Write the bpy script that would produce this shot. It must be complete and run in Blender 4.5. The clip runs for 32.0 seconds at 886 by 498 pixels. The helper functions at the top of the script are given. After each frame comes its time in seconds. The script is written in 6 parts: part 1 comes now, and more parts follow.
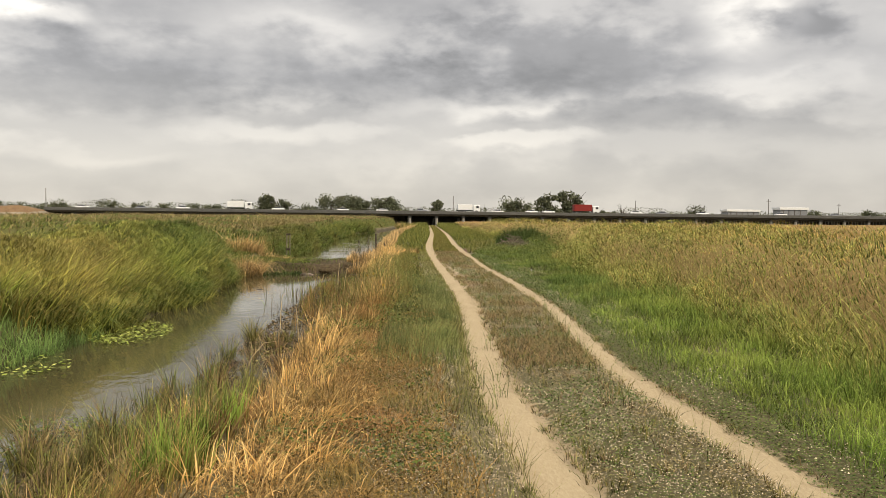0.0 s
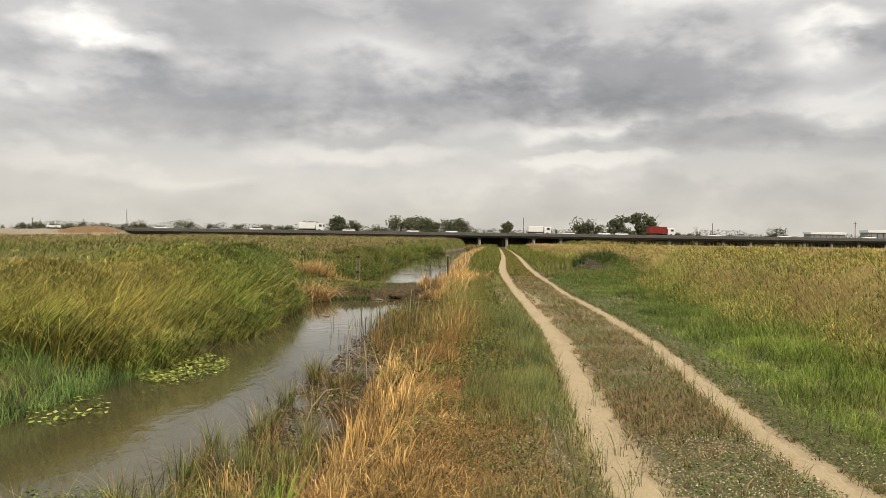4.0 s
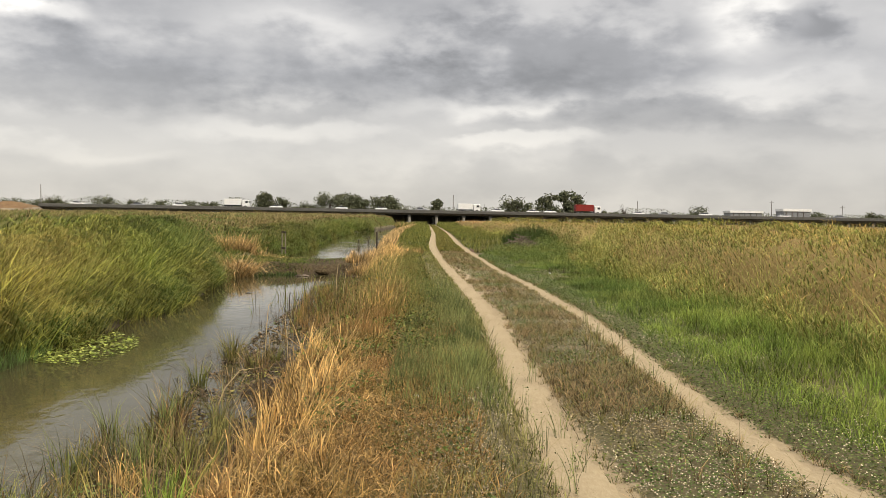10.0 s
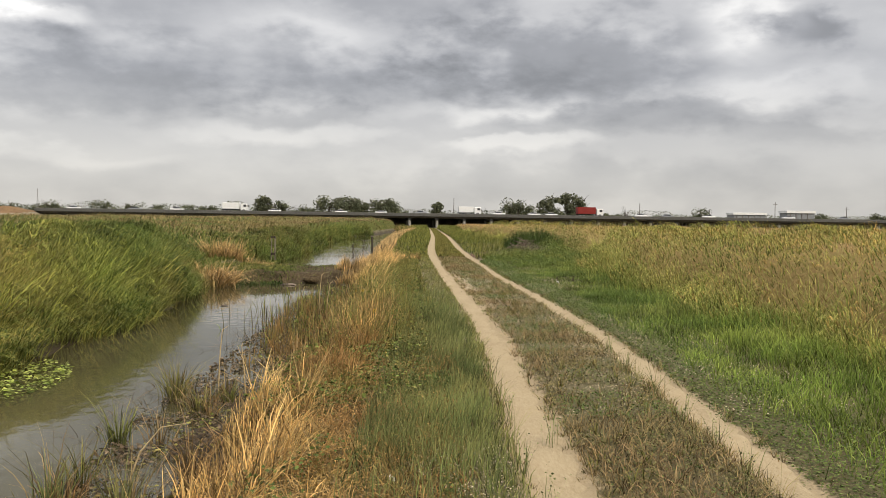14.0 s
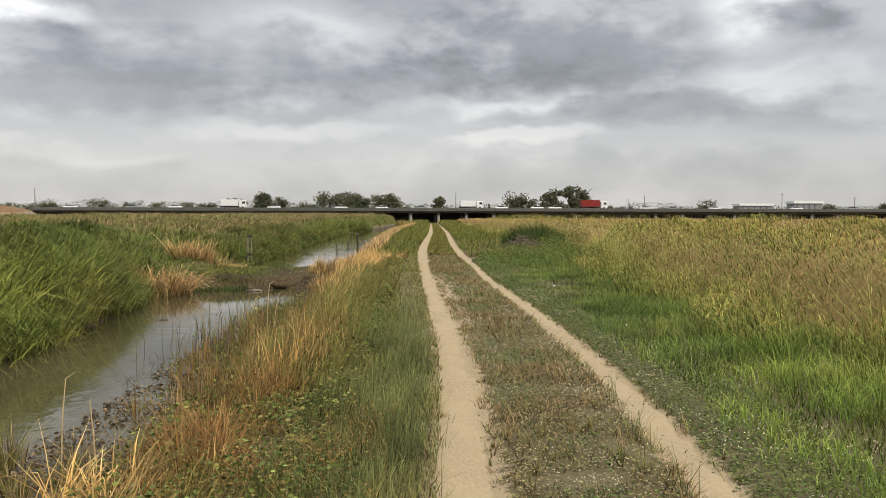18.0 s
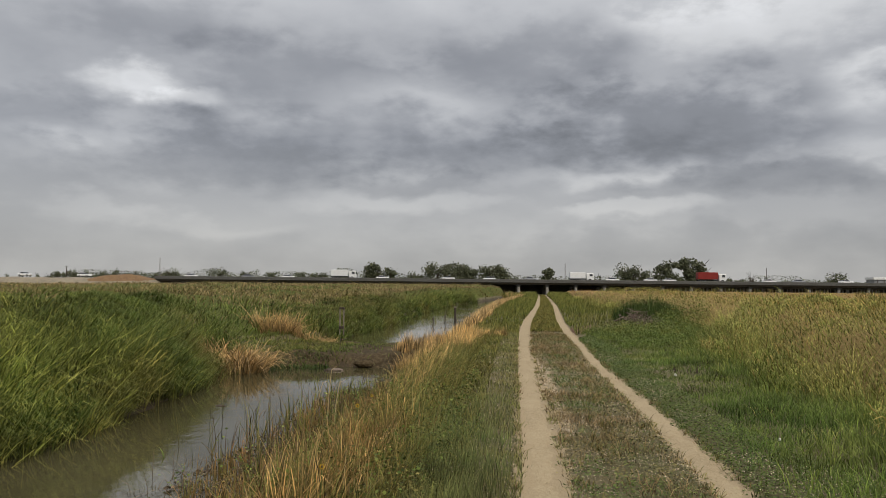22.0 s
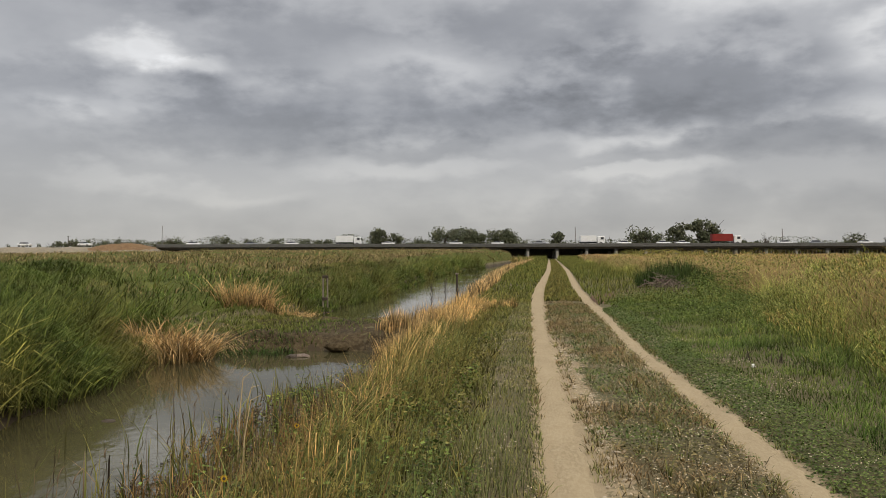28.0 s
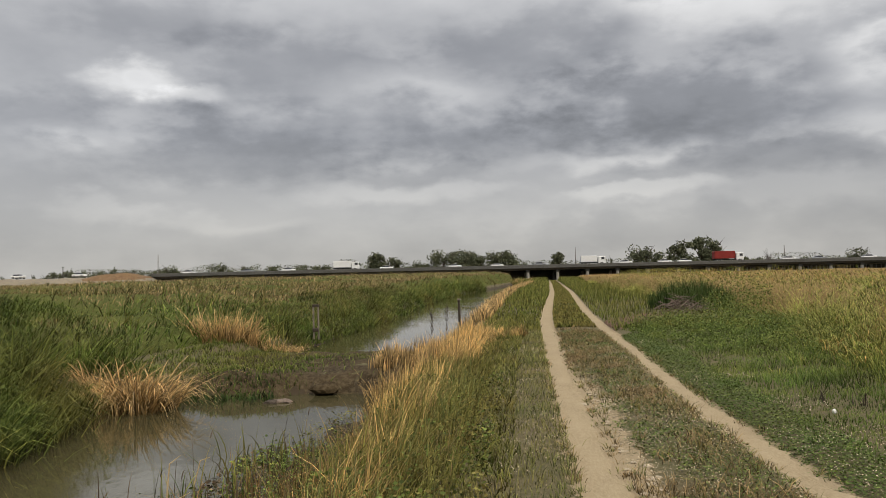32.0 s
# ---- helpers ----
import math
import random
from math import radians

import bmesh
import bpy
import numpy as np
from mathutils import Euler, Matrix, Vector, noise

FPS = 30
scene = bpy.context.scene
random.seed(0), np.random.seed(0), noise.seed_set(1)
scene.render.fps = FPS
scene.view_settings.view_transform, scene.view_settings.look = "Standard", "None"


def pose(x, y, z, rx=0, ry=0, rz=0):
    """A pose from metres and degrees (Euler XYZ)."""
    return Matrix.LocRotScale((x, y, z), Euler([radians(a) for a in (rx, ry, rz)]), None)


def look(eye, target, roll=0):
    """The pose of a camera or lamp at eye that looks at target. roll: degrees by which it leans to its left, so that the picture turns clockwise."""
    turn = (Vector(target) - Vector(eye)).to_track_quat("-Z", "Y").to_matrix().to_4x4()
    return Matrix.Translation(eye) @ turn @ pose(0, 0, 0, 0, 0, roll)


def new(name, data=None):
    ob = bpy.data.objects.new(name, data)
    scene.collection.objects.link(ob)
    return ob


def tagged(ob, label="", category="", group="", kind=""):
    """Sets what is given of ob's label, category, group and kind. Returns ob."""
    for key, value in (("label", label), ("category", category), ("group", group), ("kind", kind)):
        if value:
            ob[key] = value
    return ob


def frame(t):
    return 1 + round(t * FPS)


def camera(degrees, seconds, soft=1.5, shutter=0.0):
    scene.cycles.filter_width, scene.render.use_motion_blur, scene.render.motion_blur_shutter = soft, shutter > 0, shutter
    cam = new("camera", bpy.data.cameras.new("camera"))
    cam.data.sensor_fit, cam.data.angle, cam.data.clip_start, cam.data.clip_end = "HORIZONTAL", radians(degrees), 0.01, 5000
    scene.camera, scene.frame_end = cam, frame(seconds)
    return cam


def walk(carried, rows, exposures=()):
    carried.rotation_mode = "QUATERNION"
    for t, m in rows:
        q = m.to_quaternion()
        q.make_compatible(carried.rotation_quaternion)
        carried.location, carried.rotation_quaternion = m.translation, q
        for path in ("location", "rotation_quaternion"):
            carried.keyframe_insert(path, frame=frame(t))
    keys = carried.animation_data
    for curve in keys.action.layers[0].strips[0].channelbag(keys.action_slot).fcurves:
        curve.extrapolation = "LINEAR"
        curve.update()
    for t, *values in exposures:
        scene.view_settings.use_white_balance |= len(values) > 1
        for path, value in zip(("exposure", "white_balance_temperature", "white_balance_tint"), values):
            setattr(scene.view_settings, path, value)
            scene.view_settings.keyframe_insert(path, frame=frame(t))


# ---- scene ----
cam = camera(58.0, 32.0, soft=0.85)
PATH = [
    (0, (-0.340, 0.472, 1.943), (-0.158, 2.463, 1.867), 0.6),
    (0.5, (-0.453, 0.783, 1.948), (-0.288, 2.776, 1.878), 0.5),
    (1, (-0.595, 1.05, 1.981), (-0.453, 3.044, 1.914), 0.6),
    (1.5, (-0.682, 1.344, 2.008), (-0.565, 3.34, 1.944), 0.6),
    (2, (-0.620, 1.684, 2.009), (-0.545, 3.682, 1.95), 0.6),
    (2.5, (-0.621, 1.966, 1.997), (-0.577, 3.965, 1.942), 0.8),
    (3, (-0.626, 2.183, 1.994), (-0.598, 4.182, 1.944), 0.9),
    (3.5, (-0.515, 2.396, 2.0), (-0.508, 4.395, 1.963), 0.9),
    (5.5, (-0.544, 2.77, 1.9), (-0.486, 4.769, 1.894), 0.6),
    (6, (-0.547, 2.787, 1.885), (-0.458, 4.785, 1.873), 0.9),
    (6.5, (-0.527, 2.805, 1.876), (-0.412, 4.801, 1.857), 0.9),
    (7, (-0.51, 2.834, 1.874), (-0.375, 4.829, 1.843), 0.9),
    (7.5, (-0.501, 2.853, 1.881), (-0.354, 4.847, 1.837), 0.8),
    (8, (-0.498, 2.871, 1.879), (-0.342, 4.864, 1.825), 0.8),
    (8.5, (-0.491, 2.945, 1.87), (-0.329, 4.938, 1.806), 0.9),
    (9, (-0.498, 3.019, 1.881), (-0.332, 5.011, 1.809), 0.9),
    (9.5, (-0.473, 3.171, 1.857), (-0.3, 5.163, 1.784), 1.0),
    (10, (-0.46, 3.349, 1.848), (-0.274, 5.339, 1.771), 1.0),
    (10.5, (-0.449, 3.609, 1.843), (-0.249, 5.596, 1.752), 1.2),
    (11, (-0.443, 3.929, 1.83), (-0.231, 5.914, 1.719), 1.4),
    (11.5, (-0.43, 4.249, 1.821), (-0.212, 6.233, 1.685), 1.4),
    (12, (-0.365, 4.573, 1.811), (-0.155, 6.555, 1.651), 1.2),
    (12.5, (-0.317, 4.871, 1.798), (-0.117, 6.854, 1.638), 1.1),
    (13, (-0.262, 5.161, 1.811), (-0.072, 7.148, 1.677), 0.9),
    (13.5, (-0.22, 5.464, 1.829), (-0.037, 7.453, 1.734), 0.8),
    (15.5, (0.217, 6.858, 1.964), (0.426, 8.847, 1.915), 1.1),
    (16, (0.245, 7.295, 1.964), (0.484, 9.279, 1.898), 1.1),
    (16.5, (0.377, 7.743, 1.944), (0.639, 9.724, 1.865), 0.9),
    (17, (0.544, 8.086, 1.928), (0.810, 10.066, 1.838), 0.7),
    (17.5, (0.708, 8.502, 1.931), (0.944, 10.486, 1.835), 0.4),
    (18, (0.865, 8.886, 1.926), (1.037, 10.876, 1.843), 0.1),
    (18.5, (0.996, 9.205, 1.954), (1.076, 11.203, 1.902), -0.2),
    (19, (1.115, 9.555, 1.943), (1.097, 11.555, 1.929), -0.3),
    (19.5, (1.205, 10.058, 1.933), (1.103, 12.055, 1.956), -0.5),
    (20, (1.195, 10.433, 1.951), (1.050, 12.428, 2.004), -0.6),
    (20.5, (1.185, 10.548, 1.984), (1.031, 12.541, 2.063), -0.2),
    (21, (1.255, 10.876, 1.987), (1.105, 12.868, 2.084), 0.1),
    (21.5, (1.308, 11.269, 1.975), (1.183, 13.262, 2.071), 0.3),
    (22, (1.349, 11.659, 1.989), (1.248, 13.654, 2.082), 0.6),
    (22.5, (1.329, 12.021, 1.986), (1.25, 14.018, 2.076), 0.8),
    (23, (1.344, 12.413, 1.972), (1.284, 14.41, 2.056), 0.7),
    (23.5, (1.388, 12.827, 1.958), (1.341, 14.825, 2.035), 0.8),
    (24, (1.42, 13.215, 1.955), (1.392, 15.213, 2.024), 0.7),
    (24.5, (1.372, 13.637, 1.948), (1.374, 15.636, 2.011), 0.7),
    (26.5, (1.404, 15.016, 1.911), (1.452, 17.015, 1.936), 0.6),
    (27, (1.444, 15.556, 1.926), (1.432, 17.555, 1.946), 0.4),
    (27.5, (1.476, 16.199, 1.905), (1.405, 18.198, 1.921), 0.2),
    (28, (1.472, 16.888, 1.902), (1.35, 18.884, 1.909), -0.1),
    (28.5, (1.459, 17.569, 1.915), (1.288, 19.561, 1.916), -0.4),
    (29, (1.435, 18.032, 1.897), (1.216, 20.02, 1.9), -0.7),
    (29.5, (1.385, 18.345, 1.888), (1.141, 20.33, 1.897), -0.9),
    (30, (1.298, 18.575, 1.895), (1.064, 20.561, 1.914), -1.0),
    (30.5, (1.272, 18.824, 1.911), (1.066, 20.813, 1.943), -1.1),
    (31, (1.261, 19.054, 1.944), (1.086, 21.046, 1.984), -1.1),
    (31.5, (1.267, 19.265, 1.955), (1.121, 21.259, 2.008), -1.3),
    (32, (1.272, 19.416, 1.939), (1.154, 21.412, 2.004), -1.3),
]
EXPOSURES = [(0.0, 0.19, 7100, 10), (3.5, 0.16, 7050, 10), (7.0, 0.02, 6850, 10), (9.0, 0.04, 6950, 10), (10.0, 0.18, 6900, 10), (11.0, 0.09, 6900, 10), (12.0, 0.26, 6900, 10), (13.0, 0.22, 6780, 10), (16.0, -0.10, 6600, 10), (18.0, 0.08, 6500, 10), (19.0, -0.26, 6500, 10), (20.5, -0.2, 6450, 10), (22.0, -0.42, 6400, 10), (24.0, -0.22, 6450, 10),
             (27.0, -0.25, 6500, 10), (28.0, -0.32, 6500, 10), (29.0, -0.08, 6500, 10), (30.0, -0.24, 6500, 10), (32.0, -0.3, 6550, 10)]
walk(cam, [(t, look(eye, target, roll)) for t, eye, target, roll in PATH], EXPOSURES)

# ---- world and sun ----
world = bpy.data.worlds.new("overcast_sky")
scene.world = world
world.use_nodes = True
WN, WL = world.node_tree.nodes, world.node_tree.links
WN.clear()


def wmath(op, a, b=None, c=None):
    """A math node of the sky."""
    n = WN.new("ShaderNodeMath")
    n.operation = op
    for i, v in enumerate((a, b, c)):
        if v is None:
            continue
        if isinstance(v, (int, float)):
            n.inputs[i].default_value = v
        else:
            WL.new(v, n.inputs[i])
    return n.outputs[0]


def sky_noise(coords, scale, detail, rough=0.55):
    n = WN.new("ShaderNodeTexNoise")
    n.inputs["Scale"].default_value, n.inputs["Detail"].default_value, n.inputs["Roughness"].default_value = scale, detail, rough
    WL.new(coords, n.inputs["Vector"])
    return n.outputs["Fac"]


def build_sky():
    tc = WN.new("ShaderNodeTexCoord")
    sep = WN.new("ShaderNodeSeparateXYZ")
    WL.new(tc.outputs["Generated"], sep.inputs[0])
    x, y, z = sep.outputs
    zz = wmath("MAXIMUM", z, 0.0)
    deg = 57.29578
    az = wmath("MULTIPLY", wmath("ARCTAN2", x, y), deg)
    el = wmath("MULTIPLY", wmath("ARCSINE", zz), deg)
    # a cloud deck seen in perspective
    den = wmath("ADD", zz, 0.10)
    wob = WN.new("ShaderNodeCombineXYZ")
    WL.new(wmath("MULTIPLY", az, 0.11), wob.inputs[0])
    WL.new(wmath("MULTIPLY", el, 0.22), wob.inputs[1])
    WL.new(wmath("MULTIPLY", wmath("DIVIDE", y, den), 0.04), wob.inputs[2])
    lump, puff, wisp = sky_noise(wob.outputs[0], 0.8, 2.0, 0.45), sky_noise(wob.outputs[0], 1.6, 5.0, 0.5), sky_noise(wob.outputs[0], 4.2, 5.0, 0.52)
    azw = wmath("ADD", az, wmath("MULTIPLY", wmath("SUBTRACT", lump, 0.5), 9.0))
    elw = wmath("ADD", el, wmath("MULTIPLY", wmath("SUBTRACT", puff, 0.5), 4.0))
    total = wmath("MULTIPLY", wmath("SUBTRACT", lump, 0.5), CLOUD_BIG)
    total = wmath("ADD", total, wmath("MULTIPLY", wmath("SUBTRACT", puff, 0.5), CLOUD_MID))
    total = wmath("ADD", total, wmath("MULTIPLY", wmath("SUBTRACT", wisp, 0.5), CLOUD_FINE))
    # banks and gaps with billowing edges
    ragged = wmath("ADD", wmath("MULTIPLY", wmath("SUBTRACT", puff, 0.5), 1.6), wmath("MULTIPLY", wmath("SUBTRACT", wisp, 0.5), 1.3))
    for a0, e0, sa, se, amp in CLOUD_BANKS + CLOUD_GAPS:
        da = wmath("DIVIDE", wmath("SUBTRACT", azw, a0), sa)
        de = wmath("DIVIDE", wmath("SUBTRACT", elw, e0), se)
        r = wmath("SQRT", wmath("ADD", wmath("MULTIPLY", da, da), wmath("MULTIPLY", de, de)))
        edge = WN.new("ShaderNodeMapRange")
        edge.interpolation_type = "SMOOTHSTEP"
        for k, v in ((1, 1.6), (2, 0.4), (3, 0.0), (4, amp)):
            edge.inputs[k].default_value = v
        WL.new(wmath("ADD", r, ragged), edge.inputs[0])
        total = wmath("ADD", total, edge.outputs[0])
    # overcast skies brighten toward the zenith
    rise = wmath("MULTIPLY_ADD", wmath("SMOOTH_MIN", wmath("MAXIMUM", wmath("SUBTRACT", zz, 0.30), 0.0), 1.0, 0.1), SKY_RISE, SKY_LOW)
    lum = wmath("MULTIPLY", rise, wmath("POWER", 2.0, total))
    # thick cloud is bluer grey, thin cloud warmer white
    ramp = WN.new("ShaderNodeValToRGB")
    ramp.color_ramp.elements[0].position, ramp.color_ramp.elements[0].color = 0.30, (0.95, 0.978, 1.055, 1)
    ramp.color_ramp.elements[1].position, ramp.color_ramp.elements[1].color = 0.75, (0.995, 1.0, 1.01, 1)
    WL.new(wmath("ADD", wmath("MULTIPLY", total, 0.4), 0.5), ramp.inputs[0])
    low = WN.new("ShaderNodeValToRGB")
    low.color_ramp.elements[0].position, low.color_ramp.elements[0].color = 0.1, (1.035, 1.0, 0.925, 1)
    low.color_ramp.elements[1].position, low.color_ramp.elements[1].color = 0.9, (1.0, 1.0, 1.0, 1)
    WL.new(wmath("DIVIDE", el, 11.0), low.inputs[0])
    tint = WN.new("ShaderNodeVectorMath")
    tint.operation = "MULTIPLY"
    WL.new(ramp.outputs[0], tint.inputs[0])
    WL.new(low.outputs[0], tint.inputs[1])
    clouds = WN.new("ShaderNodeVectorMath")
    clouds.operation = "SCALE"
    WL.new(tint.outputs[0], clouds.inputs[0])
    WL.new(lum, clouds.inputs["Scale"])
    sky = WN.new("ShaderNodeTexSky")
    sky.sky_type, sky.sun_disc = "NISHITA", False
    sky.sun_elevation, sky.sun_rotation = radians(SUN_EL), radians(SUN_AZ)
    b1, b2, add, out = (WN.new(k) for k in ("ShaderNodeBackground", "ShaderNodeBackground", "ShaderNodeAddShader", "ShaderNodeOutputWorld"))
    WL.new(sky.outputs[0], b1.inputs[0])
    b1.inputs[1].default_value = 0.006
    WL.new(clouds.outputs[0], b2.inputs[0])
    b2.inputs[1].default_value = 1.0
    WL.new(b1.outputs[0], add.inputs[0])
    WL.new(b2.outputs[0], add.inputs[1])
    WL.new(add.outputs[0], out.inputs[0])


SUN_EL, SUN_AZ = 48.0, 150.0
SKY_LOW, SKY_RISE = 0.525, 1.2
CLOUD_BIG, CLOUD_MID, CLOUD_FINE = 0.45, 0.5, 0.22
# bearing, height above the horizon, half width and half height in degrees, stops
CLOUD_BANKS = [
    (14.0, 11.2, 9.5, 2.8, -0.62), (2.0, 9.6, 10.0, 1.5, -0.38), (3.0, 15.8, 6.5, 2.4, -0.42), (-14.0, 14.8, 6.5, 2.5, -0.36), (-18.0, 8.6, 8.0, 1.9, -0.36),
    (-29.0, 11.0, 4.5, 1.2, -0.3), (29.0, 12.6, 2.2, 1.2, -0.8), (20.0, 7.2, 9.0, 0.9, -0.35), (-5.0, 7.4, 5.0, 0.9, -0.25), (-22.0, 17.5, 7.0, 1.6, -0.3), (30.0, 6.0, 5.0, 0.8, -0.2), (12.0, 3.0, 12.0, 1.2, -0.12), (-12.0, 10.2, 12.0, 1.8, -0.28),
]
CLOUD_GAPS = [
    (-24.5, 13.6, 2.6, 1.1, 0.8), (-21.3, 12.6, 2.4, 0.7, 0.55), (25.0, 13.2, 3.0, 2.2, 0.75), (18.0, 17.6, 9.0, 1.8, 0.6), (-5.0, 12.8, 5.0, 1.5, 0.42), (10.0, 7.9, 5.5, 0.7, 0.45),
    (10.5, 5.5, 3.6, 0.5, 0.38), (-26.0, 4.8, 4.5, 0.8, 0.26), (-7.0, 5.9, 7.0, 0.7, 0.3), (-26.5, 9.6, 3.5, 0.9, 0.35), (-18.0, 3.9, 5.0, 0.6, 0.15), (28.0, 8.8, 5.0, 1.0, 0.35), (0.0, 21.0, 45.0, 3.0, 0.3), (4.0, 4.2, 30.0, 1.6, 0.12),
]
build_sky()
sun = new("sun", bpy.data.lights.new("sun", "SUN"))
sun.data.energy, sun.data.angle, sun.data.color = 2.7, radians(4), (1.0, 0.90, 0.74)
# the sun stands behind the camera to its right
sun.matrix_world = look((60 * math.sin(radians(SUN_AZ)), 60 * math.cos(radians(SUN_AZ)), 60 * math.tan(radians(SUN_EL))), (0, 0, 0))

# ---- materials ----


def node_mat(name, rough=0.8, spec=0.3, metal=0.0):
    m = bpy.data.materials.new(name)
    m.use_nodes = True
    n, l = m.node_tree.nodes, m.node_tree.links
    b = n["Principled BSDF"]
    b.inputs["Roughness"].default_value, b.inputs["Specular IOR Level"].default_value, b.inputs["Metallic"].default_value = rough, spec, metal
    return m, n, l, b


def coords_of(n, l, kind="Object", stretch=(1, 1, 1)):
    tc, mp = n.new("ShaderNodeTexCoord"), n.new("ShaderNodeMapping")
    mp.inputs["Scale"].default_value = stretch
    l.new(tc.outputs[kind], mp.inputs[0])
    return mp.outputs[0]


def noise_of(n, l, vec, scale, detail=4.0, rough=0.55):
    t = n.new("ShaderNodeTexNoise")
    t.inputs["Scale"].default_value, t.inputs["Detail"].default_value, t.inputs["Roughness"].default_value = scale, detail, rough
    l.new(vec, t.inputs["Vector"])
    return t.outputs["Fac"]


def ramp_of(n, l, fac, stops):
    r = n.new("ShaderNodeValToRGB")
    e = r.color_ramp.elements
    while len(e) < len(stops):
        e.new(0.5)
    for k, (p, c) in zip(e, stops):
        k.position, k.color = p, (*c, 1)
    l.new(fac, r.inputs[0])
    return r.outputs[0]


def mix_of(n, l, fac, a, b, mode="MIX"):
    m = n.new("ShaderNodeMix")
    m.data_type, m.blend_type = "RGBA", mode
    for sock, v in ((m.inputs[0], fac), (m.inputs[6], a), (m.inputs[7], b)):
        if isinstance(v, (int, float)):
            sock.default_value = v
        elif isinstance(v, tuple):
            sock.default_value = (*v, 1)
        else:
            l.new(v, sock)
    return m.outputs[2]


def bump_of(n, l, fac, strength, dist, b):
    k = n.new("ShaderNodeBump")
    k.inputs["Strength"].default_value, k.inputs["Distance"].default_value = strength, dist
    l.new(fac, k.inputs["Height"])
    l.new(k.outputs[0], b.inputs["Normal"])


def surface(name, c1, c2, c3, s1=0.8, s2=14.0, rough=0.85, bump=0.5, dist=0.02, spec=0.25, stretch=(1, 1, 1), metal=0.0):
    """Two scales of variation between three colours, with relief."""
    m, n, l, b = node_mat(name, rough, spec, metal)
    v = coords_of(n, l, "Object", stretch)
    big, small = noise_of(n, l, v, s1, 3), noise_of(n, l, v, s2, 6, 0.65)
    base = ramp_of(n, l, big, [(0.35, c1), (0.65, c2)])
    col = mix_of(n, l, ramp_of(n, l, small, [(0.42, (0, 0, 0)), (0.68, (1, 1, 1))]), base, c3)
    l.new(col, b.inputs["Base Color"])
    bump_of(n, l, small, bump, dist, b)
    return m


def leafy(name, root, mid, tip, alt, patch=0.35, alt_amount=0.6, glow=0.28, rough=0.6, spread=1.0):
    """A blade: colours from root to tip, the root darkened also for shade low in the tuft, each blade its own shade,
    and drifts of a second tint over the field.
    """
    m, n, l, b = node_mat(name, rough, 0.10)
    uv = n.new("ShaderNodeUVMap")
    sep = n.new("ShaderNodeSeparateXYZ")
    l.new(uv.outputs[0], sep.inputs[0])
    # dark root stop paints in the shade between stems as well as root colour
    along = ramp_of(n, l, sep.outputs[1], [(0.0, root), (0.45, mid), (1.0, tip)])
    pos = coords_of(n, l, "Object")
    drift = noise_of(n, l, pos, patch, 3)
    fac = n.new("ShaderNodeMath")
    fac.operation = "MULTIPLY_ADD"
    l.new(drift, fac.inputs[0])
    fac.inputs[1].default_value = 2.6
    fac.inputs[2].default_value = -1.05
    clamp = n.new("ShaderNodeClamp")
    l.new(fac.outputs[0], clamp.inputs[0])
    part_alt = n.new("ShaderNodeMath")
    part_alt.operation = "MULTIPLY"
    l.new(clamp.outputs[0], part_alt.inputs[0])
    part_alt.inputs[1].default_value = alt_amount
    c = mix_of(n, l, part_alt.outputs[0], along, alt)
    lo, hi = max(0.16, 1 - 0.78 * spread), 1 + 0.9 * spread
    shade = ramp_of(n, l, sep.outputs[0], [(0.0, (lo, lo, lo)), (0.5, (0.95, 0.95, 0.95)), (1.0, (hi, hi * 0.96, hi * 0.9))])
    c = mix_of(n, l, 1.0, c, shade, "MULTIPLY")
    l.new(c, b.inputs["Base Color"])
    tr, mx = n.new("ShaderNodeBsdfTranslucent"), n.new("ShaderNodeMixShader")
    l.new(c, tr.inputs[0])
    mx.inputs[0].default_value = glow
    out = n["Material Output"]
    l.new(b.outputs[0], mx.inputs[1])
    l.new(tr.outputs[0], mx.inputs[2])
    l.new(mx.outputs[0], out.inputs[0])
    return m


def water_material():
    m, n, l, b = node_mat("murky_water", 0.04, 0.5)
    b.inputs["IOR"].default_value = 1.33
    v = coords_of(n, l, "Object", (1, 0.6, 1))
    c = ramp_of(n, l, noise_of(n, l, v, 0.5, 3), [(0.3, (0.058, 0.052, 0.024)), (0.7, (0.083, 0.073, 0.036))])
    l.new(c, b.inputs["Base Color"])
    ripples = noise_of(n, l, v, 5.0, 3, 0.5)
    calm = ramp_of(n, l, noise_of(n, l, v, 0.35, 2), [(0.4, (0.15, 0.15, 0.15)), (0.7, (1, 1, 1))])
    h = mix_of(n, l, 1.0, ripples, calm, "MULTIPLY")
    bump_of(n, l, h, 0.36, 0.03, b)
    return m


M_ground = surface("bank_soil", (0.115, 0.092, 0.048), (0.085, 0.083, 0.034), (0.17, 0.135, 0.07), 0.7, 16, 0.95, 0.8, 0.03)


def worn_soil(m):
    """Bare dirt shows through the soil where the ground is worn."""
    n, l = m.node_tree.nodes, m.node_tree.links
    b = n["Principled BSDF"]
    old = b.inputs["Base Color"].links[0].from_socket
    at = n.new("ShaderNodeAttribute")
    at.attribute_name = "worn"
    v = coords_of(n, l)
    mask = n.new("ShaderNodeMath")
    mask.operation = "MULTIPLY_ADD"
    l.new(noise_of(n, l, v, 9.0, 5, 0.65), mask.inputs[0])
    mask.inputs[1].default_value = 1.1
    l.new(at.outputs["Fac"], mask.inputs[2])
    fac = ramp_of(n, l, mask.outputs[0], [(0.85, (0, 0, 0)), (1.25, (1, 1, 1))])
    l.new(mix_of(n, l, fac, old, (0.345, 0.268, 0.162)), b.inputs["Base Color"])


